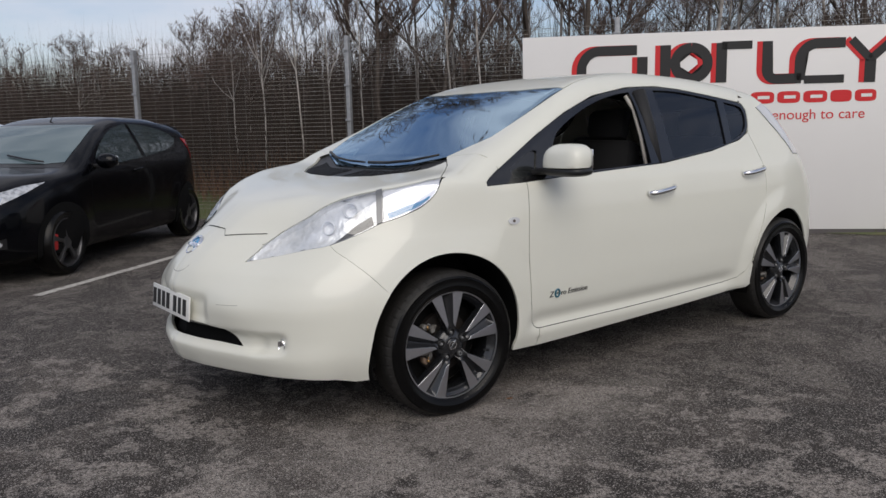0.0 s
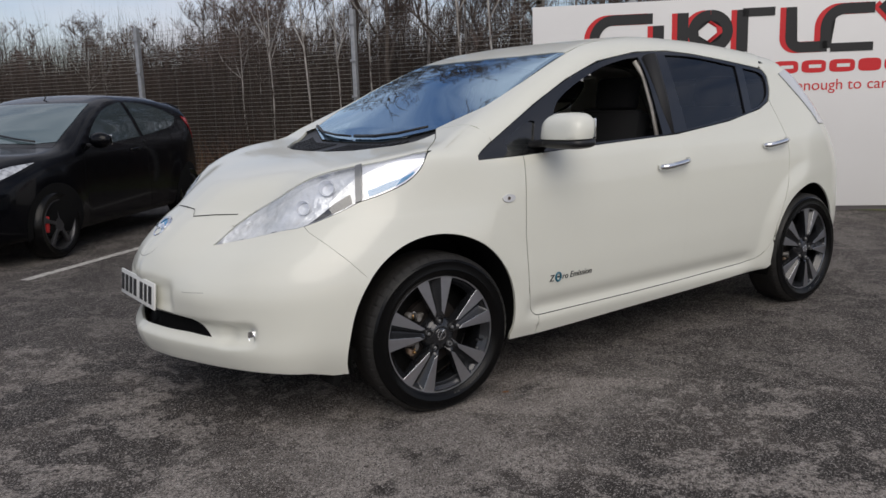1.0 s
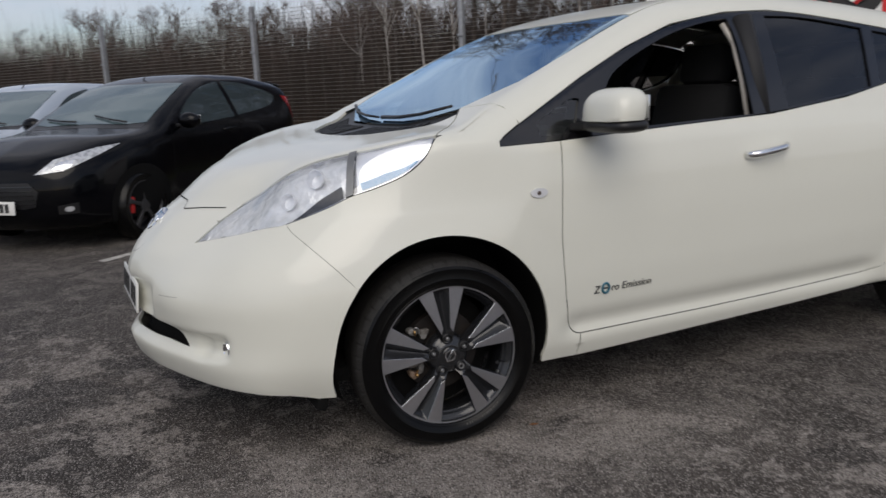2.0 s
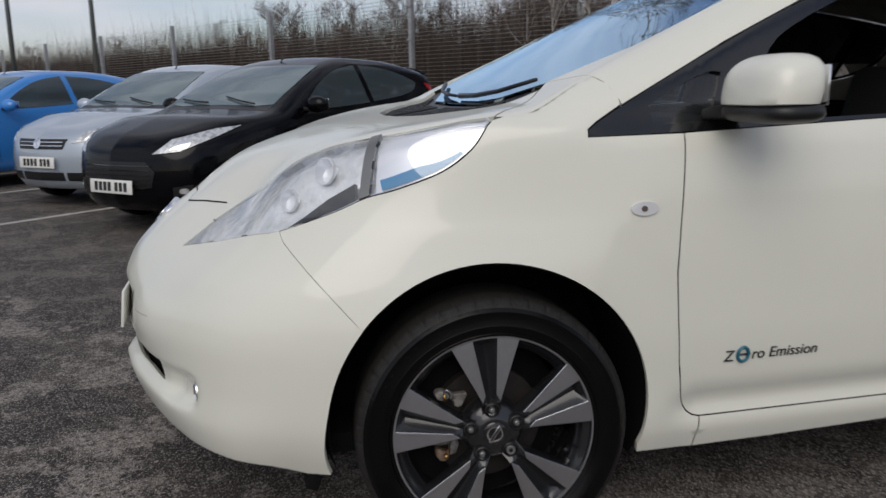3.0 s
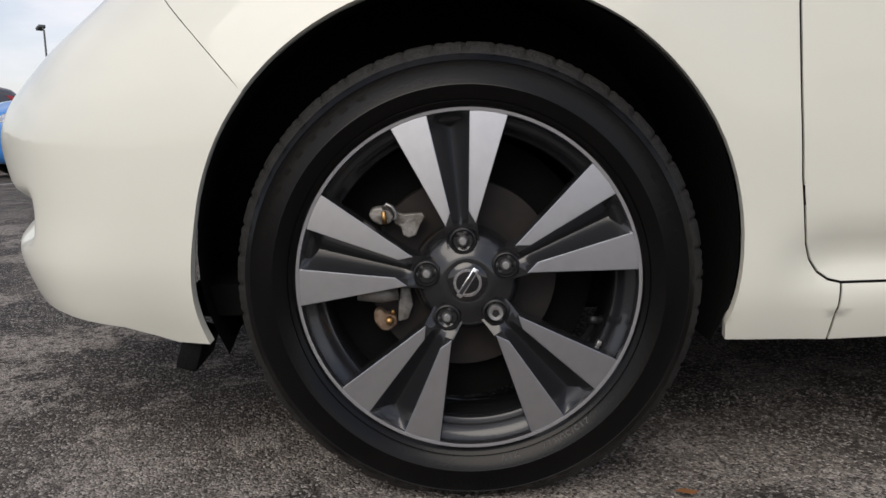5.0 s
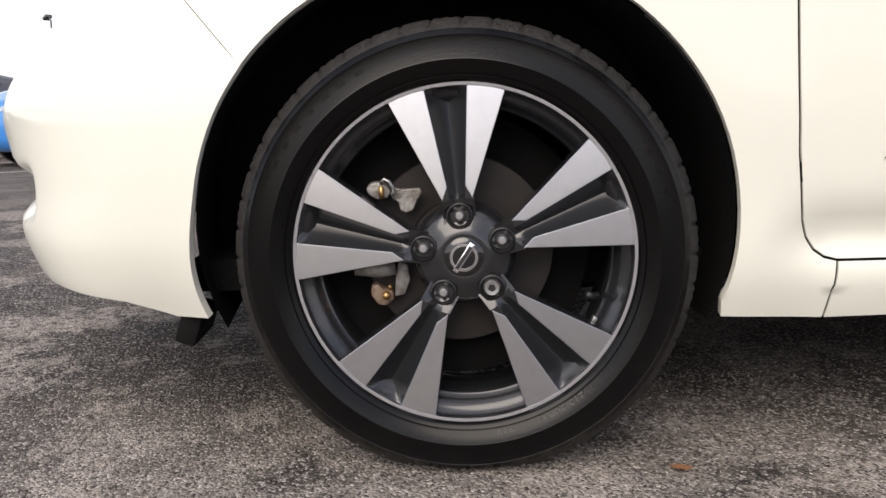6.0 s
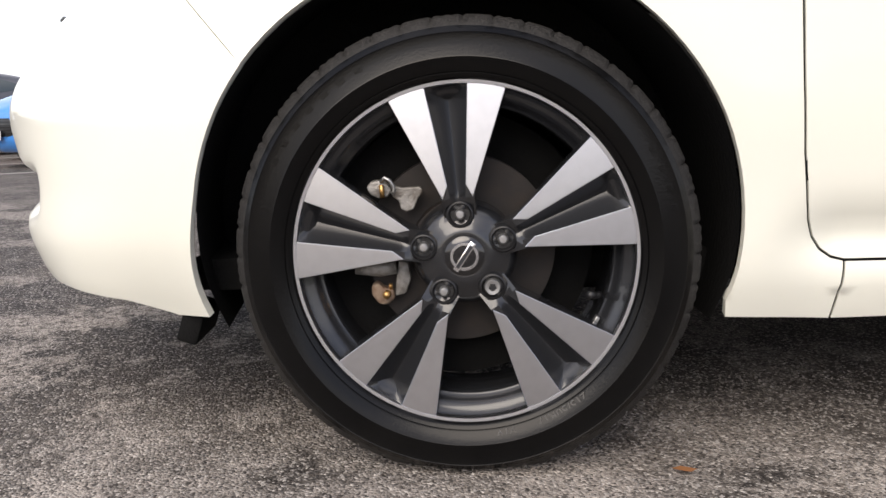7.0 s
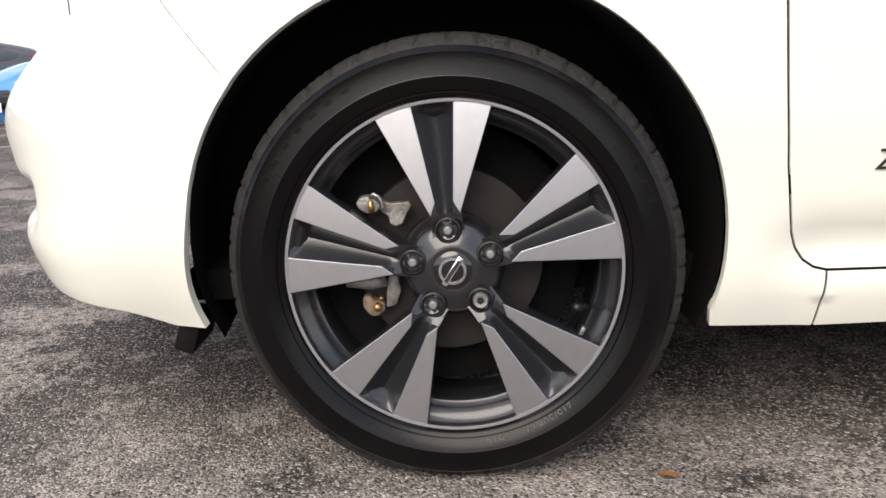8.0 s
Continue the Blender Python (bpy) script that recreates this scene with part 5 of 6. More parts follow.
part("plate_board", box_bm(0.475, 0.008, 0.111, (0, 0, 0), 0.003), PLATE, plate)
bx = -0.205
for k, wid in enumerate((0.046, 0.046, 0.046, 0.046, 0.0, 0.046, 0.040, 0.046)):
    if wid:
        part("bar", box_bm(wid - 0.006, 0.002, 0.074, (bx, -0.0052, 0), 0), PLATE_INK, plate)
    bx += 0.060 if wid else 0.030

# "Zero Emission" lettering on the doors
badge = new("badge")
badge.parent = ev
tagged(badge, "chrome lettering on the front door")


def on_side(me, x0, z0, lift=0.002, slope=0.0):
    n = len(me.vertices)
    O = np.array([(x0 + v.co.x, -3.0, z0 + v.co.y + slope * v.co.x) for v in me.vertices])
    X, _ = strike(ev_solid, O, np.broadcast_to(np.array([0, 1.0, 0]), O.shape), 3, 200)
    for v, p in zip(me.vertices, X):
        v.co = (p[0], p[1] - lift - v.co.z, p[2])
    return me


part("lettering", on_side(text_mesh("Z", 0.042, 0.001, shear=0.15), 0.590, 0.450), DARK_CHROME, badge)
part("lettering", on_side(text_mesh("ro", 0.040, 0.001, shear=0.15), 0.667, 0.452), DARK_CHROME, badge)
part("lettering", on_side(text_mesh("Emission", 0.040, 0.001, shear=0.15), 0.716, 0.4525), DARK_CHROME, badge)
me = raw_mesh("ring", *tube([(0.015 * math.cos(a), 0.019 * math.sin(a), 0.0) for a in [2 * math.pi * k / 24 for k in range(24)]], 0.0048, 6, True))
part("lettering", on_side(me, 0.643, 0.466, 0.003), TEAL, badge, "teal round letter e")
part("lettering", on_side(raw_mesh("bar", *tube([(-0.018, 0.0, 0), (0.02, 0.0, 0)], 0.003, 6)), 0.643, 0.466, 0.003), DARK_CHROME, badge)

# cabin: seats, dashboard, wheel, door card, belt
def seat_bm():
    bm = box_bm(0.50, 0.50, 0.16, (0, 0, 0.08), 0.05, 4)
    add_box(bm, 0.13, 0.48, 0.62, (0.27, 0, 0.40), (0, 14, 0), 0.05)
    add_box(bm, 0.09, 0.27, 0.18, (0.375, 0, 0.79), (0, 10, 0), 0.035)
    return bm


for sx, sy in ((1.22, -0.37), (1.22, 0.37), (2.05, -0.40), (2.05, 0.40)):
    s_ob = part("seat", seat_bm(), SEAT, ev, "dark cloth seat")
    s_ob.location = (sx, sy, 0.48)
bm = box_bm(0.50, 1.38, 0.22, (0.50, 0, 0.94), 0.06, 4)
part("dashboard", bm, INTERIOR, ev, "dark grey dashboard")
sw = part("steering_wheel", raw_mesh("ring", *tube([(0.18 * math.sin(a), 0.0, 0.18 * math.cos(a)) for a in [2 * math.pi * k / 36 for k in range(36)]], 0.016, 8, True)), INTERIOR, ev, "dark steering wheel")
sw.matrix_local = pose(0.80, 0.37, 0.98, 25, 0, 90)
for far in FS:
    sy = 1 if far else -1
    part("door_card", box_bm(2.0, 0.05, 0.72, (1.45, sy * 0.775 + (2 * YC if far else 0), 0.68), 0.02), INTERIOR, ev, "dark inner door panel")
    part("b_pillar", tube_mesh([(1.50, sy * 0.78 + (2 * YC if far else 0), 1.05), (1.52, sy * 0.705 + (2 * YC if far else 0), 1.25), (1.53, sy * 0.625 + (2 * YC if far else 0), 1.45)], 0.05, 8), INTERIOR, ev, "dark centre pillar")
    part("seat_belt", tube_mesh([(1.435, sy * 0.775 + (2 * YC if far else 0), 1.055), (1.452, sy * 0.725 + (2 * YC if far else 0), 1.20), (1.463, sy * 0.66 + (2 * YC if far else 0), 1.35), (1.43, sy * 0.625 + (2 * YC if far else 0), 1.43)], 0.012, 6), BEIGE, ev, "pale door seal")
part("rear_shelf", box_bm(0.6, 1.2, 0.05, (2.6, 0, 1.0), 0.01), INTERIOR, ev, "dark parcel shelf")
aer = part("mirror_inside", box_bm(0.03, 0.22, 0.06, (0.86, 0, 1.36), 0.012), INTERIOR, ev, "dark interior mirror")


# ---- parked cars ----
def car_solid(top, wide, nose, tail, half, wheelbase, crown=0.07):
    T, W, N, R = (smooth_curve(*zip(*c)) for c in (top, wide, nose, tail))
    plan = smooth_curve([0, 0.35, 0.55, 0.68, 0.78, 0.84, 0.88], [0, 0.05, 0.12, 0.22, 0.38, 0.60, 0.9])
    rear = smooth_curve([0, 0.4, 0.6, 0.72, 0.80, 0.86], [0, 0.03, 0.08, 0.16, 0.30, 0.55])

    def F(P):
        x, y, z = P[:, 0], np.abs(P[:, 1]) * (0.88 / half), P[:, 2]
        w = W(z) + 0.02 * sstep(np.hypot(x, z - 0.32), 0.50, 0.36) + 0.02 * sstep(np.hypot(x - wheelbase, z - 0.32), 0.50, 0.36)
        s = smax(z - (T(x) - crown * y * y), y - w, 0.09)
        s = smax(s, (N(z) + plan(y) - x) * 0.85, 0.07)
        s = smax(s, (x - R(z) + rear(y)) * 0.9, 0.06)
        return smax(s, 0.19 - z, 0.04)
    return F


def loft_body(F, x0, x1, n=84, k=72):
    xs = np.linspace(x0, x1, 400)
    mid = np.stack([xs, 0 * xs, 0 * xs + 0.50], 1)
    ins = xs[F(mid) < -0.004]
    a = (1 - np.cos(np.linspace(0, np.pi, n))) / 2
    st = ins[0] + (ins[-1] - ins[0]) * (0.55 * a + 0.45 * np.linspace(0, 1, n))
    ang = np.linspace(0, 2 * np.pi, k, endpoint=False)
    O, D = [], []
    for x in st:
        for t in ang:
            d = np.array([0, np.cos(t), np.sin(t)])
            O.append(np.array([x, 0, 0.50]) + d * 1.6)
            D.append(-d)
    O, D = np.array(O), np.array(D)
    X, hit = strike(F, O, D, 1.6, 110)
    X[~hit] = (O + D * 1.6)[~hit]
    faces = []
    for i in range(n - 1):
        for j in range(k):
            faces.append((i * k + j, i * k + (j + 1) % k, (i + 1) * k + (j + 1) % k, (i + 1) * k + j))
    faces.append(tuple(range(k - 1, -1, -1)))
    faces.append(tuple(range((n - 1) * k, n * k)))
    me = raw_mesh("body", X, faces)
    bm = bmesh.new()
    bm.from_mesh(me)
    bmesh.ops.recalc_face_normals(bm, faces=bm.faces)
    bm.to_mesh(me)
    bm.free()
    return me


def simple_wheel(parent, x, y, r, spokes, rim_mat, caliper=None, far=False):
    w = new("wheel")
    w.parent = parent
    w.matrix_local = pose(x, y, r, 0, 0, 180 if far else 0)
    ri = r * 0.745
    part("tyre", revolve([(ri, 0.02), (ri, -0.004), (ri + 0.012, -0.010), (ri + 0.05, -0.016), (r - 0.022, -0.008), (r - 0.004, 0.012), (r, 0.04), (r, 0.15), (r - 0.02, 0.18), (ri, 0.18)], 64), RUBBER, w, "black tyre")
    rim = part("rim", revolve([(ri, 0.008), (ri - 0.004, -0.008), (ri - 0.014, -0.006), (ri - 0.022, 0.012), (ri - 0.03, 0.11), (0.0, 0.12)], 64), rim_mat, w, "alloy rim")
    for k in range(spokes):
        a = 360 / spokes * k
        x0, z0 = polar(a - 9, 0.03)
        poly = [polar(a - 22, 0.045), polar(a - 6.5, ri * 0.6), polar(a - 7, ri - 0.012), polar(a + 7, ri - 0.012), polar(a + 6.5, ri * 0.6), polar(a + 22, 0.045)]
        part("spoke", prism(poly, -0.002, 0.03, 0.003), rim_mat, rim)
    part("hub_cap", revolve([(0, -0.006), (0.03, -0.005), (0.06, 0.0), (0.062, 0.03)], 32), rim_mat, rim)
    part("brake_disc", revolve([(0.0, 0.05), (ri * 0.62, 0.05), (ri * 0.62, 0.06)], 48), IRON, w, "brake disc")
    if caliper:
        cx, cz = polar(-82, ri * 0.66)
        part("caliper", box_bm(0.055, 0.05, 0.15, (cx, 0.034, cz), 0.012, 2, (0, -82 + 90, 0)), caliper, w, "red brake caliper")
    return w


HATCH_TOP = [(-0.84, 0.72), (-0.60, 0.87), (-0.3, 0.945), (0.1, 0.975), (0.27, 1.005), (0.55, 1.15), (0.85, 1.30), (1.15, 1.415), (1.5, 1.475), (2.0, 1.468), (2.5, 1.41), (2.9, 1.31), (3.2, 1.15)]
HATCH_WIDE = [(0.2, 0.82), (0.35, 0.86), (0.6, 0.88), (0.85, 0.87), (0.96, 0.845), (1.05, 0.80), (1.2, 0.735), (1.35, 0.66), (1.5, 0.57)]
HATCH_NOSE = [(0.2, -0.72), (0.32, -0.80), (0.5, -0.82), (0.65, -0.80), (0.78, -0.70), (0.9, -0.45), (1.0, -0.2)]
HATCH_TAIL = [(0.2, 2.98), (0.4, 3.08), (0.6, 3.12), (0.9, 3.08), (1.1, 3.02), (1.3, 2.92), (1.45, 2.75)]


def parked_car(name, label, paint, at, heading, sx=1.0, sz=1.0, doors=3, rim=SILVER_RIM, grille="wide", spoiler=False, caliper=None, r=0.305, lamp_label="clear headlamp"):
    st = lambda c: [(x * sx, z * sz) for x, z in c]
    sn = lambda c: [(z * sz, x * sx) for z, x in c]
    wb = 2.489 * sx
    F = car_solid(st(HATCH_TOP), [(z * sz, w) for z, w in HATCH_WIDE], sn(HATCH_NOSE), sn(HATCH_TAIL), 0.86, wb)
    car = root(name, label, "car", "parked cars")
    car.matrix_world = Matrix.Translation(at) @ Matrix.Rotation(radians(heading), 4, "Z") @ Matrix.Translation((0, 0.84, 0))
    body = part("body", loft_body(F, -0.95 * sx, 3.3 * sx), paint, car)
    S = lambda p: [(x * sx, z * sz) for x, z in p]

    def add(nm, view, poly, mat, lab="", both=False, far=False, lift=0.004, step=0.05, parent=car, thick=0.006):
        return part(nm, panel(F, view, poly, step=step, gap=0, lift=lift, thick=thick, both=both, mirror=far), mat, parent, lab)

    # glazing
    ws = [(0.31, 0.0), (0.32, -0.45), (0.38, -0.645), (0.70, -0.62), (1.08, -0.555), (1.06, -0.3), (1.04, 0.0)]
    ws = [(x * sx, y) for x, y in ws]
    add("windscreen", "top", ws + [(x, -y) for x, y in ws[::-1][1:-1]], CAR_SCREEN, "windscreen paled to stand in for reflected sky")
    for far in (False, True):
        front = [(0.62, 0.965), (0.70, 1.08), (0.95, 1.235), (1.20, 1.335), (1.52, 1.385), (1.56, 1.015), (1.1, 0.985)]
        rear = [(1.64, 1.025), (1.60, 1.385), (1.95, 1.365), (2.30, 1.295), (2.50, 1.215), (2.42, 1.125), (2.1, 1.065)]
        add("side_window", "side", rounded(S(front), 2, 50), CAR_GLASS, "dark side window", far=far)
        add("side_window", "side", rounded(S(rear), 2, 50), CAR_GLASS, "dark side window", far=far)
        # arches and wheels
        for x in (0.0, wb):
            circ = [(x + (r + 0.055) * math.sin(radians(a)), r + 0.012 + (r + 0.055) * math.cos(radians(a))) for a in range(-112, 113, 8)]
            add("arch", "side", circ, LINER, "dark wheel arch", far=far, lift=0.002, thick=0)
            simple_wheel(car, x, (1 if far else -1) * 0.850, r, 5, rim, caliper, far)
        lamp = flat([(-0.74 * sx, -0.42, 0.66 * sz), (-0.62 * sx, -0.60, 0.68 * sz), (-0.34 * sx, -0.76, 0.80 * sz), (-0.16 * sx, -0.80, 0.865 * sz), (-0.36 * sx, -0.72, 0.845 * sz), (-0.62 * sx, -0.52, 0.77 * sz)], "nose")
        hl = add("headlamp", "nose", lamp, LAMP_CLEAR, lamp_label, far=far, step=0.03, lift=0.006)
        bulb = flat([(-0.66 * sx, -0.53, 0.69 * sz), (-0.56 * sx, -0.62, 0.70 * sz), (-0.52 * sx, -0.63, 0.76 * sz), (-0.60 * sx, -0.55, 0.755 * sz)], "nose")
        add("bulb", "nose", rounded(bulb, 2, 100), CHROME, "chrome bulb bowl", far=far, step=0.02, lift=0.009, parent=hl)
        fog = flat([(-0.70 * sx, -0.58, 0.33 * sz), (-0.58 * sx, -0.68, 0.33 * sz), (-0.58 * sx, -0.68, 0.42 * sz), (-0.70 * sx, -0.58, 0.40 * sz)], "nose")
        fo = add("fog_recess", "nose", fog, TRIM, "black fog lamp recess", far=far, step=0.03, lift=0.004)
        fg = flat([(-0.665 * sx, -0.61, 0.35 * sz), (-0.61 * sx, -0.66, 0.35 * sz), (-0.61 * sx, -0.66, 0.395 * sz), (-0.665 * sx, -0.61, 0.39 * sz)], "nose")
        add("fog_lamp", "nose", rounded(fg, 2, 100), LAMP_CLEAR, "fog lamp", far=far, step=0.02, lift=0.008, parent=fo)
        tl = [(2.66 * sx, 1.21 * sz), (2.86 * sx, 1.18 * sz), (3.02 * sx, 0.98 * sz), (2.96 * sx, 0.88 * sz), (2.82 * sx, 0.98 * sz)]
        add("tail_lamp", "side", rounded(tl, 2, 70), RED_LENS, "red tail lamp", far=far, step=0.03, lift=0.006)
        # shut lines
        for xa in ((0.47, 1.60) if doors == 3 else (0.47, 1.57, 2.28)):
            ln = [(xa * sx, 0.98 * sz), ((xa - 0.03) * sx, 0.62), ((xa + 0.02) * sx, 0.32), ((xa + 0.02) * sx + 0.006, 0.32), ((xa - 0.03) * sx + 0.006, 0.62), (xa * sx + 0.006, 0.98 * sz)]
            add("door_gap", "side", ln, LINER, "dark door gap", far=far, lift=0.0008, step=0.06, thick=0)
        for xa in ((1.38,) if doors == 3 else (1.38, 2.12)):
            X, _ = strike(F, np.array([[xa * sx, -3.0, 0.90 * sz]]), np.array([[0, 1.0, 0]]), 3.0, 200)
            yy = X[0][1] - 0.018
            part("door_handle", tube_mesh([((xa - 0.10) * sx, (yy + 0.015) * (-1 if far else 1), 0.89 * sz), (xa * sx, yy * (-1 if far else 1), 0.897 * sz), ((xa + 0.09) * sx, (yy + 0.012) * (-1 if far else 1), 0.902 * sz)], 0.014, 8), paint, car, "door handle")
        mb = bmesh.new()
        bmesh.ops.create_icosphere(mb, subdivisions=3, radius=1)
        bmesh.ops.scale(mb, vec=(0.07, 0.11, 0.075), verts=mb.verts)
        bmesh.ops.translate(mb, vec=(0.60 * sx, (1 if far else -1) * 0.945, 1.02 * sz), verts=mb.verts)
        mo = part("door_mirror", mb, paint, car, "door mirror")
        part("mirror_foot", box_bm(0.06, 0.10, 0.03, (0.60 * sx, (1 if far else -1) * 0.85, 0.975 * sz), 0.01), TRIM, mo, "black mirror foot")
        part("mirror_glass", box_bm(0.004, 0.16, 0.09, (0.668 * sx, (1 if far else -1) * 0.945, 1.02 * sz), 0.001), CHROME, mo, "mirror glass")
    # front
    if grille == "wide":
        g = [(-0.40, 0.40), (-0.30, 0.385), (0.30, 0.385), (0.40, 0.40), (0.44, 0.52), (0.36, 0.60), (-0.36, 0.60), (-0.44, 0.52)]
        add("grille", "front", [(y, z * sz) for y, z in g], TRIM, "black mesh grille", step=0.03)
        for i in range(5):
            z = (0.42 + 0.036 * i) * sz
            add("grille_bar", "front", [(-0.40, z), (0.40, z), (0.40, z + 0.008), (-0.40, z + 0.008)], GLOSS_TRIM, "black grille bar", step=0.05, lift=0.010)
    else:
        g = [(-0.32, 0.60), (0.32, 0.60), (0.36, 0.70), (-0.36, 0.70)]
        gr = add("grille", "front", [(y, z * sz) for y, z in g], TRIM, "black upper grille", step=0.03)
        for i in range(2):
            z = (0.63 + 0.035 * i) * sz
            add("grille_bar", "front", [(-0.32, z), (0.32, z), (0.32, z + 0.008), (-0.32, z + 0.008)], CHROME, "chrome grille bar", step=0.05, lift=0.010)
        disc = [(0.05 * math.cos(2 * math.pi * k / 20), (0.655 + 0.05 * math.sin(2 * math.pi * k / 20)) * sz) for k in range(20)]
        add("emblem", "front", disc, CHROME, "plain round chrome emblem", step=0.03, lift=0.016)
        for a, b in ((-0.62, -0.34), (-0.30, 0.30), (0.34, 0.62)):
            add("lower_grille", "front", [(a, 0.285 * sz), (b, 0.285 * sz), (b, 0.37 * sz), (a, 0.37 * sz)], TRIM, "black lower grille", step=0.04)
    pz = 0.40 if grille == "wide" else 0.47
    X, _ = strike(F, np.array([[-3.0, 0.0, pz * sz]]), np.array([[1.0, 0, 0]]), 4.0, 300)
    pl = new("number_plate")
    pl.parent = car
    tagged(pl, "white number plate with plain dark bars")
    pl.matrix_local = pose(X[0][0] - 0.012, 0, pz * sz, -3, 0, -90)
    part("plate_board", box_bm(0.52, 0.008, 0.111, (0, 0, 0), 0.003), PLATE, pl)
    for i, b in enumerate((-0.20, -0.145, -0.09, -0.035, 0.05, 0.105, 0.16)):
        part("bar", box_bm(0.038, 0.002, 0.072, (b + 0.02, -0.0052, 0)), PLATE_INK, pl)
    # bonnet line and scuttle
    sc = [(x * sx, y) for x, y in ((0.20, 0.0), (0.21, -0.40), (0.27, -0.67), (0.37, -0.65), (0.305, -0.42), (0.295, 0.0))]
    add("scuttle", "top", sc + [(x, -y) for x, y in sc[::-1][1:-1]], TRIM, "black scuttle panel", lift=0.002)
    for ya in (-0.36, 0.22):
        P = np.array([(0.33 * sx, ya - 0.1, 2.5), (0.36 * sx, ya + 0.1, 2.5), (0.42 * sx, ya + 0.33, 2.5)])
        X, _ = strike(F, P, np.broadcast_to(np.array([0, 0, -1.0]), P.shape), 3.0, 200)
        part("wiper", tube_mesh([(a, b, c + 0.022) for a, b, c in X], 0.009, 6), TRIM, car, "black wiper")
    X, _ = strike(F, np.array([[1.18 * sx, 0.0, 2.5]]), np.array([[0, 0, -1.0]]), 3.0, 200)
    part("aerial", tube_mesh([(1.18 * sx, 0, X[0][2]), (1.24 * sx, 0, X[0][2] + 0.07)], 0.008, 6, taper=0.4), TRIM, car, "short roof aerial")
    rw = [(-0.50, 1.30 * sz), (0.50, 1.30 * sz), (0.60, 1.08 * sz), (-0.60, 1.08 * sz)]
    add("rear_window", "rear", rw, CAR_GLASS, "dark rear window")
    if spoiler:
        part("roof_spoiler", box_bm(0.30, 1.06, 0.034, (2.84 * sx, 0, 1.342 * sz), 0.014, 3, (0, 10, 0)), paint, car, "roof spoiler")
    return car


ROW = 50.0
RU = Vector((math.cos(radians(ROW)), math.sin(radians(ROW)), 0))
RV = Vector((-RU.y, RU.x, 0))
BLACK_AT = Vector((-0.53, 4.02, 0))
BLACK_CAR = Vector((-0.50, 4.30, 0))
parked_car("black_hatchback", "black three-door hatchback with red brake calipers and a roof spoiler", BLACK_PAINT, BLACK_CAR, 46.0, sx=1.04, sz=1.0, rim=DARK_RIM, spoiler=True, caliper=CALIPER_RED)
parked_car("silver_hatchback", "pale silver-blue hatchback parked beside the black one", SILVER, BLACK_AT + RV * 2.2 + RU * 1.05, ROW, doors=5, grille="split", sx=0.98, r=0.295)
parked_car("blue_hatchback", "bright blue five-door hatchback with alloy wheels", BLUE, BLACK_AT + RV * 5.15 + RU * 0.75, ROW, doors=5, sx=1.08, r=0.325)
parked_car("red_hatchback", "red hatchback parked beyond the blue one", RED, BLACK_AT + RV * 7.5 + RU * 1.8, ROW, doors=5, r=0.30)
parked_car("grey_estate", "dark grey car with roof bars", GREY_PAINT, BLACK_AT + RV * 10.8 - RU * 0.3, ROW, doors=5, sx=1.10, sz=1.02, r=0.33)
parked_car("blue_grey_car", "dark blue car far along the row", GREY_PAINT, BLACK_AT + RV * 13.6 + RU * 0.1, ROW, doors=5, sx=1.05, r=0.32)


# ---- car park ----
bm = bmesh.new()
for x, y in ((-400, -400), (400, -400), (400, 400), (-400, 400)):
    bm.verts.new((x, y, 0))
bm.faces.new(bm.verts)
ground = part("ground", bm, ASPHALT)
tagged(ground, "worn dark asphalt with pale scuffed patches", "ground", kind="structure")


def bay_line(a, b, wide=0.10):
    a, b = Vector((*a, 0)), Vector((*b, 0))
    d = (b - a).normalized()
    n = Vector((-d.y, d.x, 0)) * wide / 2
    rng = random.Random(7)
    bm = bmesh.new()
    k = 24
    left, right = [], []
    for i in range(k + 1):
        p = a + (b - a) * i / k
        left.append(bm.verts.new(p + n * rng.uniform(0.85, 1.05) + Vector((0, 0, 0.004))))
        right.append(bm.verts.new(p - n * rng.uniform(0.85, 1.05) + Vector((0, 0, 0.004))))
    for i in range(k):
        bm.faces.new((left[i], right[i], right[i + 1], left[i + 1]))
    ob = part("bay_line", bm, LINE_PAINT)
    return tagged(ob, "worn white painted bay line on asphalt", "road marking", "bay lines", "structure")


bay_line((-0.94, 3.42), (2.6, 6.19))
for i in range(1, 6):
    o = RV * 2.35 * i
    bay_line((-1.30 + o.x, 3.35 + o.y), (1.7 + o.x, 6.35 + o.y))

# ---- sign board ----
SU = Vector((0.70, -0.714, 0)).normalized()
SIGN_LEFT = Vector((6.47, 0.955, 0)) - SU * 3.18
board = root("sign_board", "large white board with black and red shapes, standing on the asphalt", "sign")
board.matrix_world = Matrix.Translation(SIGN_LEFT) @ Matrix.Rotation(math.atan2(SU.y, SU.x), 4, "Z")
SW = 6.4
part("board_panel", box_bm(SW, 0.06, 2.20, (SW / 2, 0.03, 1.15), 0.003), BOARD, board)
part("skirt", box_bm(SW - 0.02, 0.05, 0.05, (SW / 2, 0.035, 0.025)), BOARD_EDGE, board, "dark bottom rail")
for x in (0.3, 3.2, 6.1):
    part("prop", box_bm(0.06, 0.06, 2.0, (x, 0.10, 1.0), 0.004), GALV, board, "steel prop behind the board")


def flat_shape(poly, mat, y=-0.002, name="shape", label=""):
    bm = bmesh.new()
    bm.faces.new([bm.verts.new((x, y, z * 1.018)) for x, z in poly])
    bmesh.ops.triangulate(bm, faces=bm.faces)
    bmesh.ops.recalc_face_normals(bm, faces=bm.faces)
    for f in bm.faces:
        if f.normal.y > 0:
            f.normal_flip()
    return part(name, bm, mat, board, label)


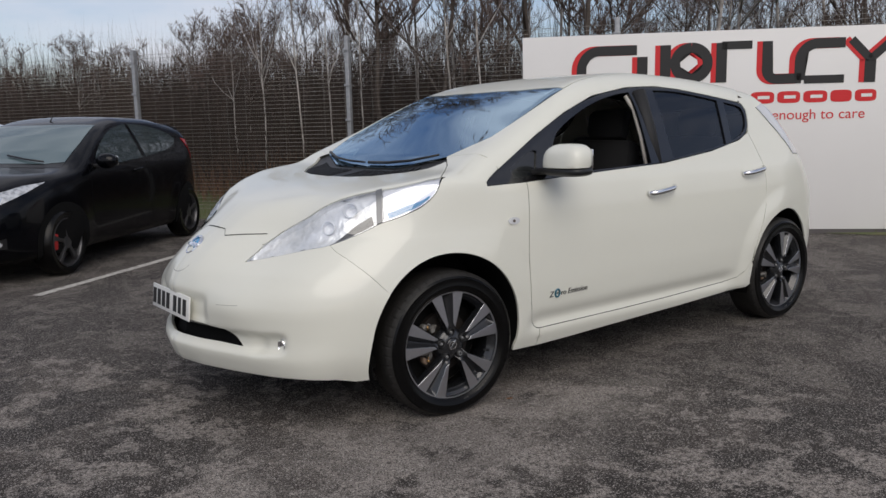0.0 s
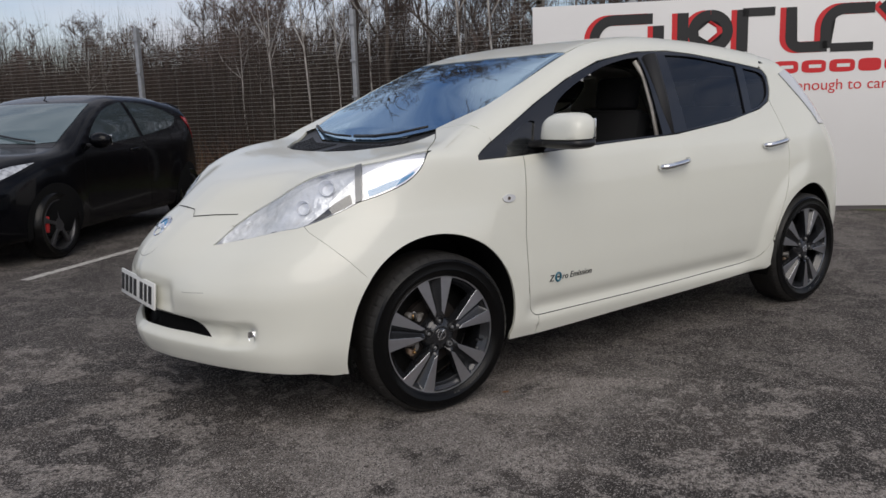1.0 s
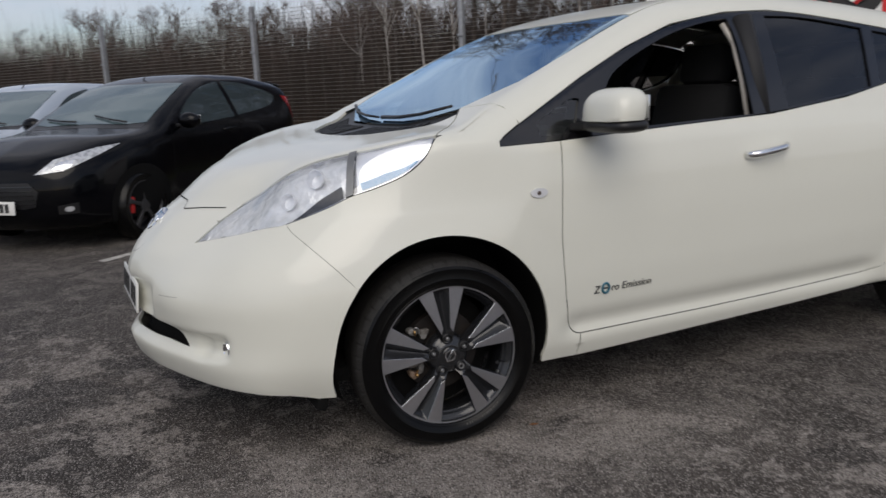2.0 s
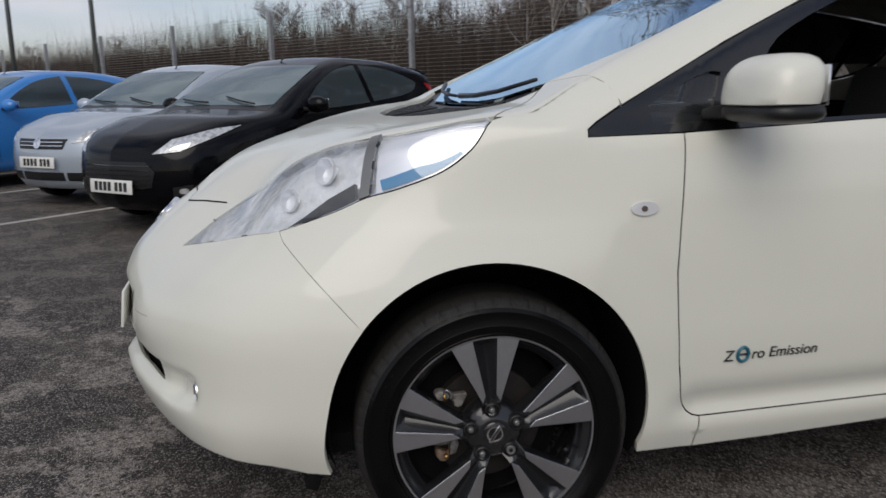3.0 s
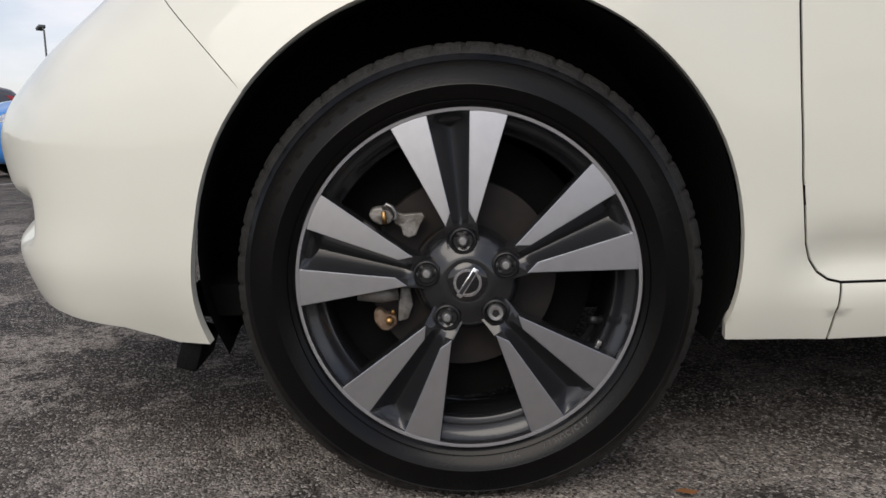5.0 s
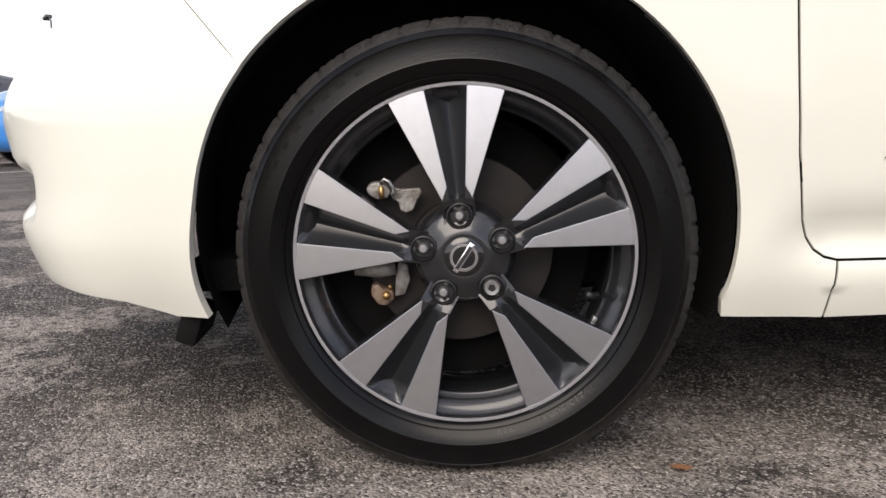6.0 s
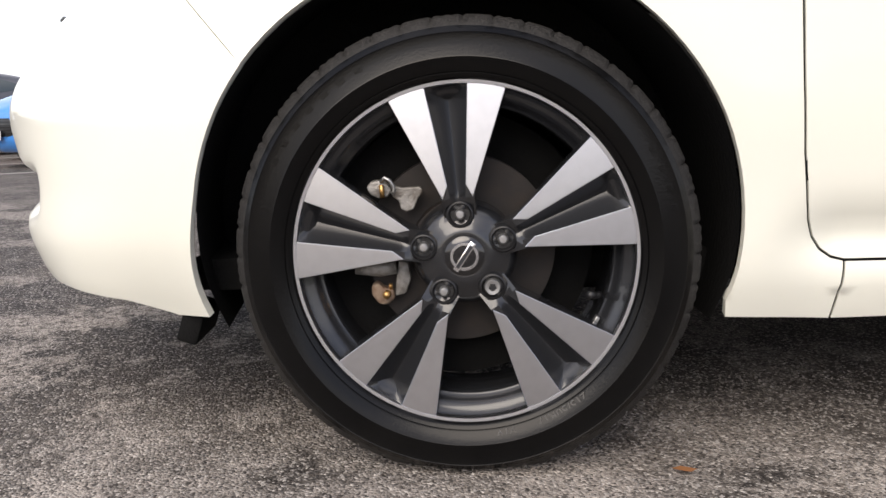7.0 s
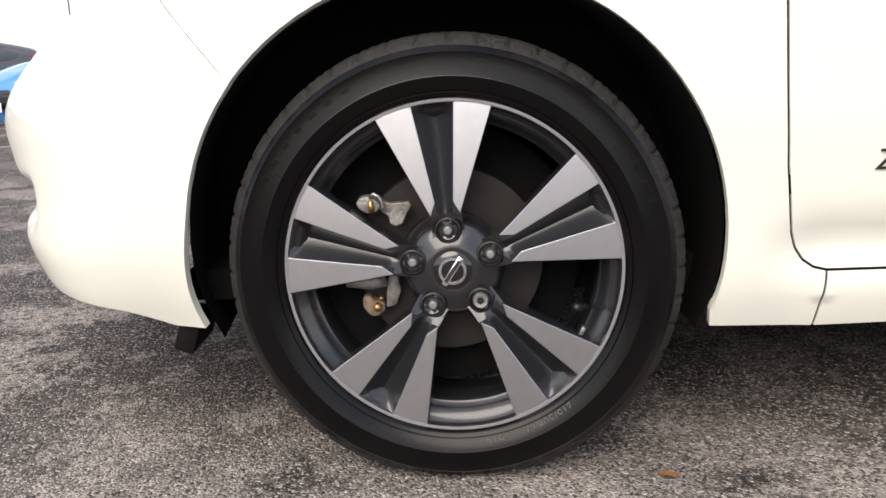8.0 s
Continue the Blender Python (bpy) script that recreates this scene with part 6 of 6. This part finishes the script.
def band(points, wide):
    """A bent band of even width, as an outline."""
    P = [Vector((x, z)) for x, z in points]
    left, right = [], []
    for i, p in enumerate(P):
        d = (P[min(i + 1, len(P) - 1)] - P[max(i - 1, 0)]).normalized()
        n = Vector((-d.y, d.x)) * wide / 2
        left.append(p + n)
        right.append(p - n)
    return [tuple(p) for p in left + right[::-1]]


def ring_band(cx, cz, rx, rz, wide, n=28):
    """An upright ring as two halves."""
    out = []
    for a0 in (0, 180):
        pts = [(cx + rx * math.sin(radians(a0 + 180 * i / n)), cz + rz * math.cos(radians(a0 + 180 * i / n))) for i in range(n + 1)]
        out.append(band(pts, wide))
    return out


def hook(x0, x1, z0, z1, r, up=True, n=8):
    """A bar with one rounded corner: down the left side and along the top, or along the foot."""
    pts = []
    if up:
        pts = [(x0, z0)] + [(x0 + r - r * math.cos(radians(90 * i / n)), z1 - r + r * math.sin(radians(90 * i / n))) for i in range(n + 1)] + [(x1, z1)]
    else:
        pts = [(x0, z1)] + [(x0 + r - r * math.cos(radians(90 * i / n)), z0 + r - r * math.sin(radians(90 * i / n))) for i in range(n + 1)] + [(x1, z0)]
    return pts


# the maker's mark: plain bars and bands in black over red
SHAPES = [hook(0.66, 1.27, 1.64, 2.035, 0.20), hook(2.66, 3.02, 1.68, 2.08, 0.10, up=False), hook(3.00, 3.46, 1.66, 2.04, 0.18)]
BARS = [((1.33, 1.64), (1.33, 1.96)), ((1.58, 1.66), (1.58, 2.075)), ((2.18, 1.66), (2.18, 2.08)), ((3.05, 1.665), (3.46, 1.665)), ((3.72, 1.62), (3.72, 1.86)), ((3.52, 2.07), (3.72, 1.86)), ((3.95, 2.07), (3.72, 1.86)),
        ((2.18, 2.05), (2.50, 2.05))]
for off, mat, y in ((-0.055, INK_RED, -0.002), (0.0, INK_BLACK, -0.004)):
    for pts in SHAPES:
        flat_shape(band([(x + off, z) for x, z in pts], 0.105 if off == 0 else 0.11), mat, y - 0.0004, "mark", "plain bent bar")
    for (xa, za), (xb, zb) in BARS:
        if off and abs(xa - xb) > 0.2 and za == zb:
            continue
        flat_shape(band([(xa + off, za), (xb + off, zb)], 0.085 if xa != xb else 0.115), mat, y - 0.0008, "mark", "plain bar")
    for half in ring_band(1.86 + off, 1.875, 0.175, 0.165, 0.105):
        flat_shape(half, mat, y - 0.0012, "mark", "plain ring")
# second line of the mark: five red blocks
for i, (xa, wd) in enumerate(((2.50, 0.25), (2.78, 0.24), (3.05, 0.25), (3.33, 0.22), (3.58, 0.22))):
    zc = 1.485
    pl = [(xa + wd / 2 + wd / 2 * math.copysign(abs(math.cos(a)) ** 0.5, math.cos(a)), zc + 0.063 * math.copysign(abs(math.sin(a)) ** 0.5, math.sin(a))) for a in [2 * math.pi * k / 24 for k in range(24)]]
    flat_shape(pl, INK_RED, -0.003, "mark", "plain red block")
    if i in (0, 2, 4, 1):
        flat_shape([(xa + wd * 0.30, zc - 0.016), (xa + wd * 0.80, zc - 0.016), (xa + wd * 0.80, zc + 0.018), (xa + wd * 0.30, zc + 0.018)], BOARD, -0.0042, "mark", "white gap")
word_x = 2.62
for word in ("ll", "enough", "to", "care"):
    me = text_mesh(word, 0.155, 0.0005, 1.0)
    wide = max(v.co.x for v in me.vertices)
    for v in me.vertices:
        v.co = (word_x + v.co.x * 1.02, -0.003 - v.co.z, 1.27 + v.co.y)
    me.materials.clear()
    part("slogan_word", me, INK_RED, board, "red slogan lettering")
    word_x += wide * 1.02 + 0.050

# ---- fence ----
FU = Vector((-0.534, 0.8455, 0)).normalized()
FA = math.atan2(FU.y, FU.x)
F0 = Vector((3.94, 6.61, 0))
SPACING, FENCE_H = 3.86, 2.60
post_proto = None
wire_proto = None
for i in range(-4, 14):
    p = F0 + FU * SPACING * i
    m = Matrix.Translation(p) @ Matrix.Rotation(FA, 4, "Z")
    if post_proto is None:
        post_proto = root("fence_post", "galvanised steel fence post", "fence post", "fence posts", m)
        part("post", box_bm(0.06, 0.08, FENCE_H, (0, 0, FENCE_H / 2), 0.005), GALV, post_proto)
        for z in (0.4, 0.9, 1.4, 1.9, 2.4):
            part("clip", box_bm(0.09, 0.02, 0.035, (0, 0.05, z), 0.003), GALV, post_proto)
        wire_proto = root("wire_fence", "wire mesh fence panel with close horizontal wires", "fence", "fence panels", m)
        verts, faces = [], []
        for k in range(44):
            z = 0.06 + k * 0.057
            v, f = tube([(0.04, 0.03, z), (SPACING - 0.04, 0.03, z)], 0.0034, 4)
            b = len(verts)
            verts += v
            faces += [tuple(q + b for q in fc) for fc in f]
        for k in range(12):
            x = 0.05 + k * (SPACING - 0.1) / 11
            v, f = tube([(x, 0.036, 0.03), (x, 0.036, FENCE_H - 0.06)], 0.0014, 3)
            b = len(verts)
            verts += v
            faces += [tuple(q + b for q in fc) for fc in f]
        tagged(part("wire_mesh", raw_mesh("wires", verts, faces), WIRE, wire_proto), kind="stuff")
    else:
        copy_thing(post_proto, m)
        copy_thing(wire_proto, m)

# ---- verge and bank behind the fence ----
FN = Vector((FU.y, -FU.x, 0))
rng = random.Random(11)
nprng = np.random.RandomState(5)


def strip_point(s, back, z=0.0):
    p = F0 + FU * s + FN * back
    return (p.x, p.y, z)


bm = bmesh.new()
rows = []
for back, h in ((-0.9, 0.006), (-0.3, 0.03), (0.6, 0.06), (2.0, 0.15), (6.0, 0.5), (14, 1.0), (40, 1.2)):
    rows.append([bm.verts.new(strip_point(s, back + 0.12 * math.sin(s * 1.7), h + (0.04 * math.sin(s * 0.9 + back) if back > 0 else 0))) for s in range(-40, 160, 2)])
for a, b in zip(rows[:-1], rows[1:]):
    for i in range(len(a) - 1):
        bm.faces.new((a[i], b[i], b[i + 1], a[i + 1]))
bmesh.ops.recalc_face_normals(bm, faces=bm.faces)
for f in bm.faces:
    if f.normal.z < 0:
        f.normal_flip()
tagged(part("verge", bm, GRASS), "rough grass and dead leaves along the fence", "grass", kind="structure")


def blades(name, count, s0, s1, b0, b1, h0, h1, wide, mat, label, cat, lean=0.3, zf=None):
    """A mass of thin upright blades."""
    S = nprng.uniform(s0, s1, count)
    B = nprng.uniform(b0, b1, count)
    Hh = nprng.uniform(h0, h1, count) * nprng.uniform(0.6, 1.0, count)
    A = nprng.uniform(0, 2 * np.pi, count)
    L = nprng.uniform(-lean, lean, (count, 2)) * Hh[:, None]
    base = np.array(F0)[None, :2] + np.outer(S, np.array(FU)[:2]) + np.outer(B, np.array(FN)[:2])
    z = np.interp(B, [-0.9, 0.6, 2, 6, 14, 40], [0.0, 0.05, 0.13, 0.45, 0.95, 1.15])
    w = wide * nprng.uniform(0.5, 1.3, count)
    dx, dy = np.cos(A) * w, np.sin(A) * w
    V = np.empty((count, 3, 3))
    V[:, 0] = np.stack([base[:, 0] - dx, base[:, 1] - dy, z], 1)
    V[:, 1] = np.stack([base[:, 0] + dx, base[:, 1] + dy, z], 1)
    V[:, 2] = np.stack([base[:, 0] + L[:, 0], base[:, 1] + L[:, 1], z + Hh], 1)
    me = bpy.data.meshes.new(name)
    me.from_pydata(V.reshape(-1, 3).tolist(), [], [(3 * i, 3 * i + 1, 3 * i + 2) for i in range(count)])
    ob = part(name, me, mat)
    return tagged(ob, label, cat, kind="stuff")


blades("verge_grass", 26000, -14, 45, -0.8, 3.0, 0.05, 0.22, 0.006, GRASS, "tufts of rough winter grass", "grass")
blades("bracken", 42000, -14, 60, 0.6, 6.0, 0.25, 0.95, 0.007, BRAMBLE, "dead brown bracken and brambles", "undergrowth", 0.5)
blades("brushwood", 90000, -14, 90, 1.5, 12.0, 1.2, 3.8, 0.009, BRUSH, "dense bare brushwood behind the fence", "undergrowth", 0.22)
blades("brushwood_far", 100000, -14, 150, 8, 26.0, 2.0, 4.5, 0.015, BRUSH, "dense bare brushwood farther back", "undergrowth", 0.2)


# ---- bare trees ----
def bare_tree(seed, height, birch):
    """Trunk and limbs, and a separate mesh of twigs."""
    r = random.Random(seed)
    tv, tf, wv, wf = [], [], [], []

    def put(V, F, pts, rad, sides, taper):
        v, f = tube(pts, rad, sides, taper=taper)
        b = len(V)
        V.extend(v)
        F.extend(tuple(q + b for q in fc) for fc in f)

    trunk = []
    x = y = 0
    for i in range(9):
        t = i / 8
        trunk.append(Vector((x, y, height * t)))
        x += r.uniform(-0.12, 0.12) * height / 9
        y += r.uniform(-0.12, 0.12) * height / 9
    rad = height * (0.0065 if birch else 0.008)
    put(tv, tf, trunk, rad, 8, 0.15)

    def grow(p, d, length, rad, depth):
        pts = [p]
        q, dd = Vector(p), Vector(d)
        for i in range(3):
            dd = (dd + Vector((r.uniform(-0.25, 0.25), r.uniform(-0.25, 0.25), r.uniform(-0.02, 0.28) if not birch or depth < 2 else r.uniform(-0.35, 0.1)))).normalized()
            q = q + dd * length / 3
            pts.append(q.copy())
        if depth == 0:
            put(tv, tf, pts, rad, 5, 0.4)
        elif depth < 3:
            put(wv, wf, [pts[0], pts[2], pts[3]] if depth == 2 else pts, rad, 3, 0.35)
        else:
            # the last twigs: three-sided points
            b = len(wv)
            s = dd.orthogonal().normalized() * rad
            u = dd.cross(s)
            wv.extend([pts[0] + s, pts[0] - s * 0.5 + u * 0.87, pts[0] - s * 0.5 - u * 0.87, pts[-1]])
            wf.extend([(b, b + 1, b + 3), (b + 1, b + 2, b + 3), (b + 2, b, b + 3)])
        if depth < 3:
            for k in range((7, 5, 5)[depth]):
                t = r.uniform(0.25, 1.0)
                i = min(2, int(t * 3))
                o = pts[i].lerp(pts[i + 1], t * 3 - i)
                side = Vector((r.uniform(-1, 1), r.uniform(-1, 1), r.uniform(-0.1, 0.9))).normalized()
                grow(o, (dd * 0.7 + side * 0.8).normalized(), length * r.uniform(0.38, 0.6), max(rad * 0.5, 0.0050 if depth < 2 else 0.0075), depth + 1)

    n = 15
    for k in range(n):
        t = r.uniform(0.18 if not birch else 0.30, 0.98)
        i = min(7, int(t * 8))
        o = trunk[i].lerp(trunk[i + 1], t * 8 - i)
        a = r.uniform(0, 2 * math.pi)
        up = r.uniform(0.5, 1.2)
        grow(o, Vector((math.cos(a), math.sin(a), up)).normalized(), height * (0.36 - 0.22 * t) * r.uniform(0.7, 1.2), rad * (0.5 - 0.32 * t) + 0.004, 0)
    return raw_mesh("trunk", tv, tf), raw_mesh("twigs", wv, wf)


protos = []
for k, (h, birch) in enumerate(((8.5, True), (7.2, True), (9.5, False), (7.6, False), (6.2, False), (9.0, True), (5.2, False))):
    a, b = bare_tree(40 + k, h, birch)
    t_ob = root("birch_tree" if birch else "bare_tree", "slim leafless birch with pale bark behind the fence" if birch else "leafless tree with fine dark twigs behind the fence", "tree", "trees behind the fence")
    part("trunk", a, BIRCH if birch else BARK, t_ob)
    part("crown", b, TWIG, t_ob, "bare twigs")
    protos.append(t_ob)
first = {}
for k in range(92):
    s = (-8 + k * 0.34 if k < 68 else 15.5 + (k - 68) * 2.8) + rng.uniform(-0.5, 0.5)
    back = rng.choice((4, 6, 8, 11, 14, 18, 22)) + rng.uniform(-1, 1)
    t_ob = rng.choice(protos)
    # the wood stands lower towards the far end
    sc = rng.uniform(0.78, 1.02) * (1.0 if s < 3.2 else 0.46 if s < 30 else 0.50)
    z = float(np.interp(back, [0.6, 2, 6, 14, 40], [0.05, 0.13, 0.45, 0.95, 1.15]))
    m = Matrix.Translation(strip_point(s, back, z - 0.05)) @ Matrix.Rotation(rng.uniform(0, 6.28), 4, "Z")
    if t_ob.name not in first:
        first[t_ob.name] = 1
        t_ob.matrix_world = m @ Matrix.Diagonal((sc, sc, sc, 1))
    else:
        c = copy_thing(t_ob, m)
        c.scale = (sc, sc, sc)

# a thicket of low bare trees along the far part of the fence
for k in range(26):
    s, back = 3.6 + k * 0.72 + rng.uniform(-0.4, 0.4), rng.uniform(5.5, 15)
    low = copy_thing(protos[rng.choice((3, 4, 6))], Matrix.Translation(strip_point(s, back, float(np.interp(back, [2, 6, 14], [0.13, 0.45, 0.95])) - 0.05)) @ Matrix.Rotation(rng.uniform(0, 6.28), 4, "Z"))
    sc = rng.uniform(0.43, 0.53)
    low.scale = (sc * 1.3, sc * 1.3, sc)

# slim young birches close behind the wires
for s, back, sc in ((3.43, 3.0, 0.66), (2.54, 3.0, 0.70), (1.93, 3.0, 0.62), (1.28, 3.0, 0.72), (-0.52, 3.0, 0.78), (-1.1, 3.0, 0.74)):
    young = copy_thing(protos[rng.choice((0, 1, 5))], Matrix.Translation(strip_point(s, back, 0.15)) @ Matrix.Rotation(rng.uniform(0, 6.28), 4, "Z"))
    young.scale = (sc * 0.5, sc * 0.5, sc)

# far woods closing the horizon all round
V, Fc = [], []
for ring_r, h0, seed in ((120, 6.0, 1), (150, 8.5, 2)):
    rr = random.Random(seed)
    n = 900
    b = len(V)
    hs = [h0 * (0.75 + 0.25 * noise.noise(Vector((math.cos(6.283 * i / n) * 9, math.sin(6.283 * i / n) * 9, seed)))) * rr.uniform(0.86, 1.1) * (1.0 if math.sin(6.283 * i / n) > -0.2 else 0.55) for i in range(n)]
    for i in range(n):
        a = 2 * math.pi * i / n
        V += [(ring_r * math.cos(a), ring_r * math.sin(a), -0.2), (ring_r * math.cos(a), ring_r * math.sin(a), hs[i])]
    Fc += [(b + 2 * i, b + 2 * ((i + 1) % n), b + 2 * ((i + 1) % n) + 1, b + 2 * i + 1) for i in range(n)]
tagged(part("far_woods", raw_mesh("woods", V, Fc), BRUSH), "distant leafless woods on the horizon", "woods", kind="backdrop")


# ---- lamp posts ----
def lamp_post(at, h, turn):
    o = root("lamp_post", "tall dark lamp post with a floodlight head", "lamp post", "lamp posts", Matrix.Translation(at) @ Matrix.Rotation(turn, 4, "Z"))
    part("pole", tube_mesh([(0, 0, 0), (0, 0, h * 0.5), (0, 0, h)], 0.075, 10, taper=0.6), POLE, o)
    part("base_plate", box_bm(0.35, 0.35, 0.03, (0, 0, 0.015), 0.005), POLE, o)
    part("bracket", tube_mesh([(0, 0, h - 0.05), (0.12, 0, h + 0.10), (0.30, 0, h + 0.14)], 0.035, 8), POLE, o)
    part("lamp_head", box_bm(0.42, 0.34, 0.15, (0.34, 0, h + 0.14), 0.03, 3, (0, 20, 0)), POLE, o, "dark floodlight head")


lamp_post((-17.6, 39.5, 0), 5.6, 2.4)
lamp_post((-6.9, 21.6, 0), 7.0, 0.6)
lamp_post((-45.0, 96.0, 0), 4.6, 1.2)
lamp_post((-4.6, 20.5, 0), 7.0, 1.0)

# a dead leaf and loose stones by the front wheel
lf = bmesh.new()
for x, y, z in ((0, 0, 0.004), (0.012, 0.006, 0.007), (0.030, 0.004, 0.004), (0.036, 0, 0.009), (0.028, -0.005, 0.005), (0.012, -0.007, 0.006)):
    lf.verts.new((x, y, z))
lf.faces.new(lf.verts)
lo = part("fallen_leaf", lf, LEAF_DEAD)
lo.matrix_world = pose(0.296, -0.883, 0.001, 0, 0, -25)
tagged(lo, "small curled brown leaf lying on the asphalt", "leaf")
verts, faces = [], []
n = 5200
px = nprng.uniform(-1.3, 1.3, n)
py = -0.45 - np.abs(nprng.normal(0, 0.55, n))
sz = nprng.uniform(0.0012, 0.0032, n) * nprng.uniform(0.7, 1.5, n)
for x, y, s in zip(px, py, sz):
    b = len(verts)
    a = x * 91.7 + y * 37
    ca, sa = math.cos(a) * s, math.sin(a) * s
    verts += [(x + ca, y + sa, 0), (x - sa, y + ca, 0), (x - ca, y - sa, 0), (x + sa, y - ca, 0), (x + ca * 0.3, y + sa * 0.3, s * 0.9)]
    faces += [(b, b + 1, b + 4), (b + 1, b + 2, b + 4), (b + 2, b + 3, b + 4), (b + 3, b, b + 4)]
tagged(part("loose_grit", raw_mesh("grit", verts, faces, False), GRIT), "fine loose grit on the asphalt", "grit", kind="stuff")
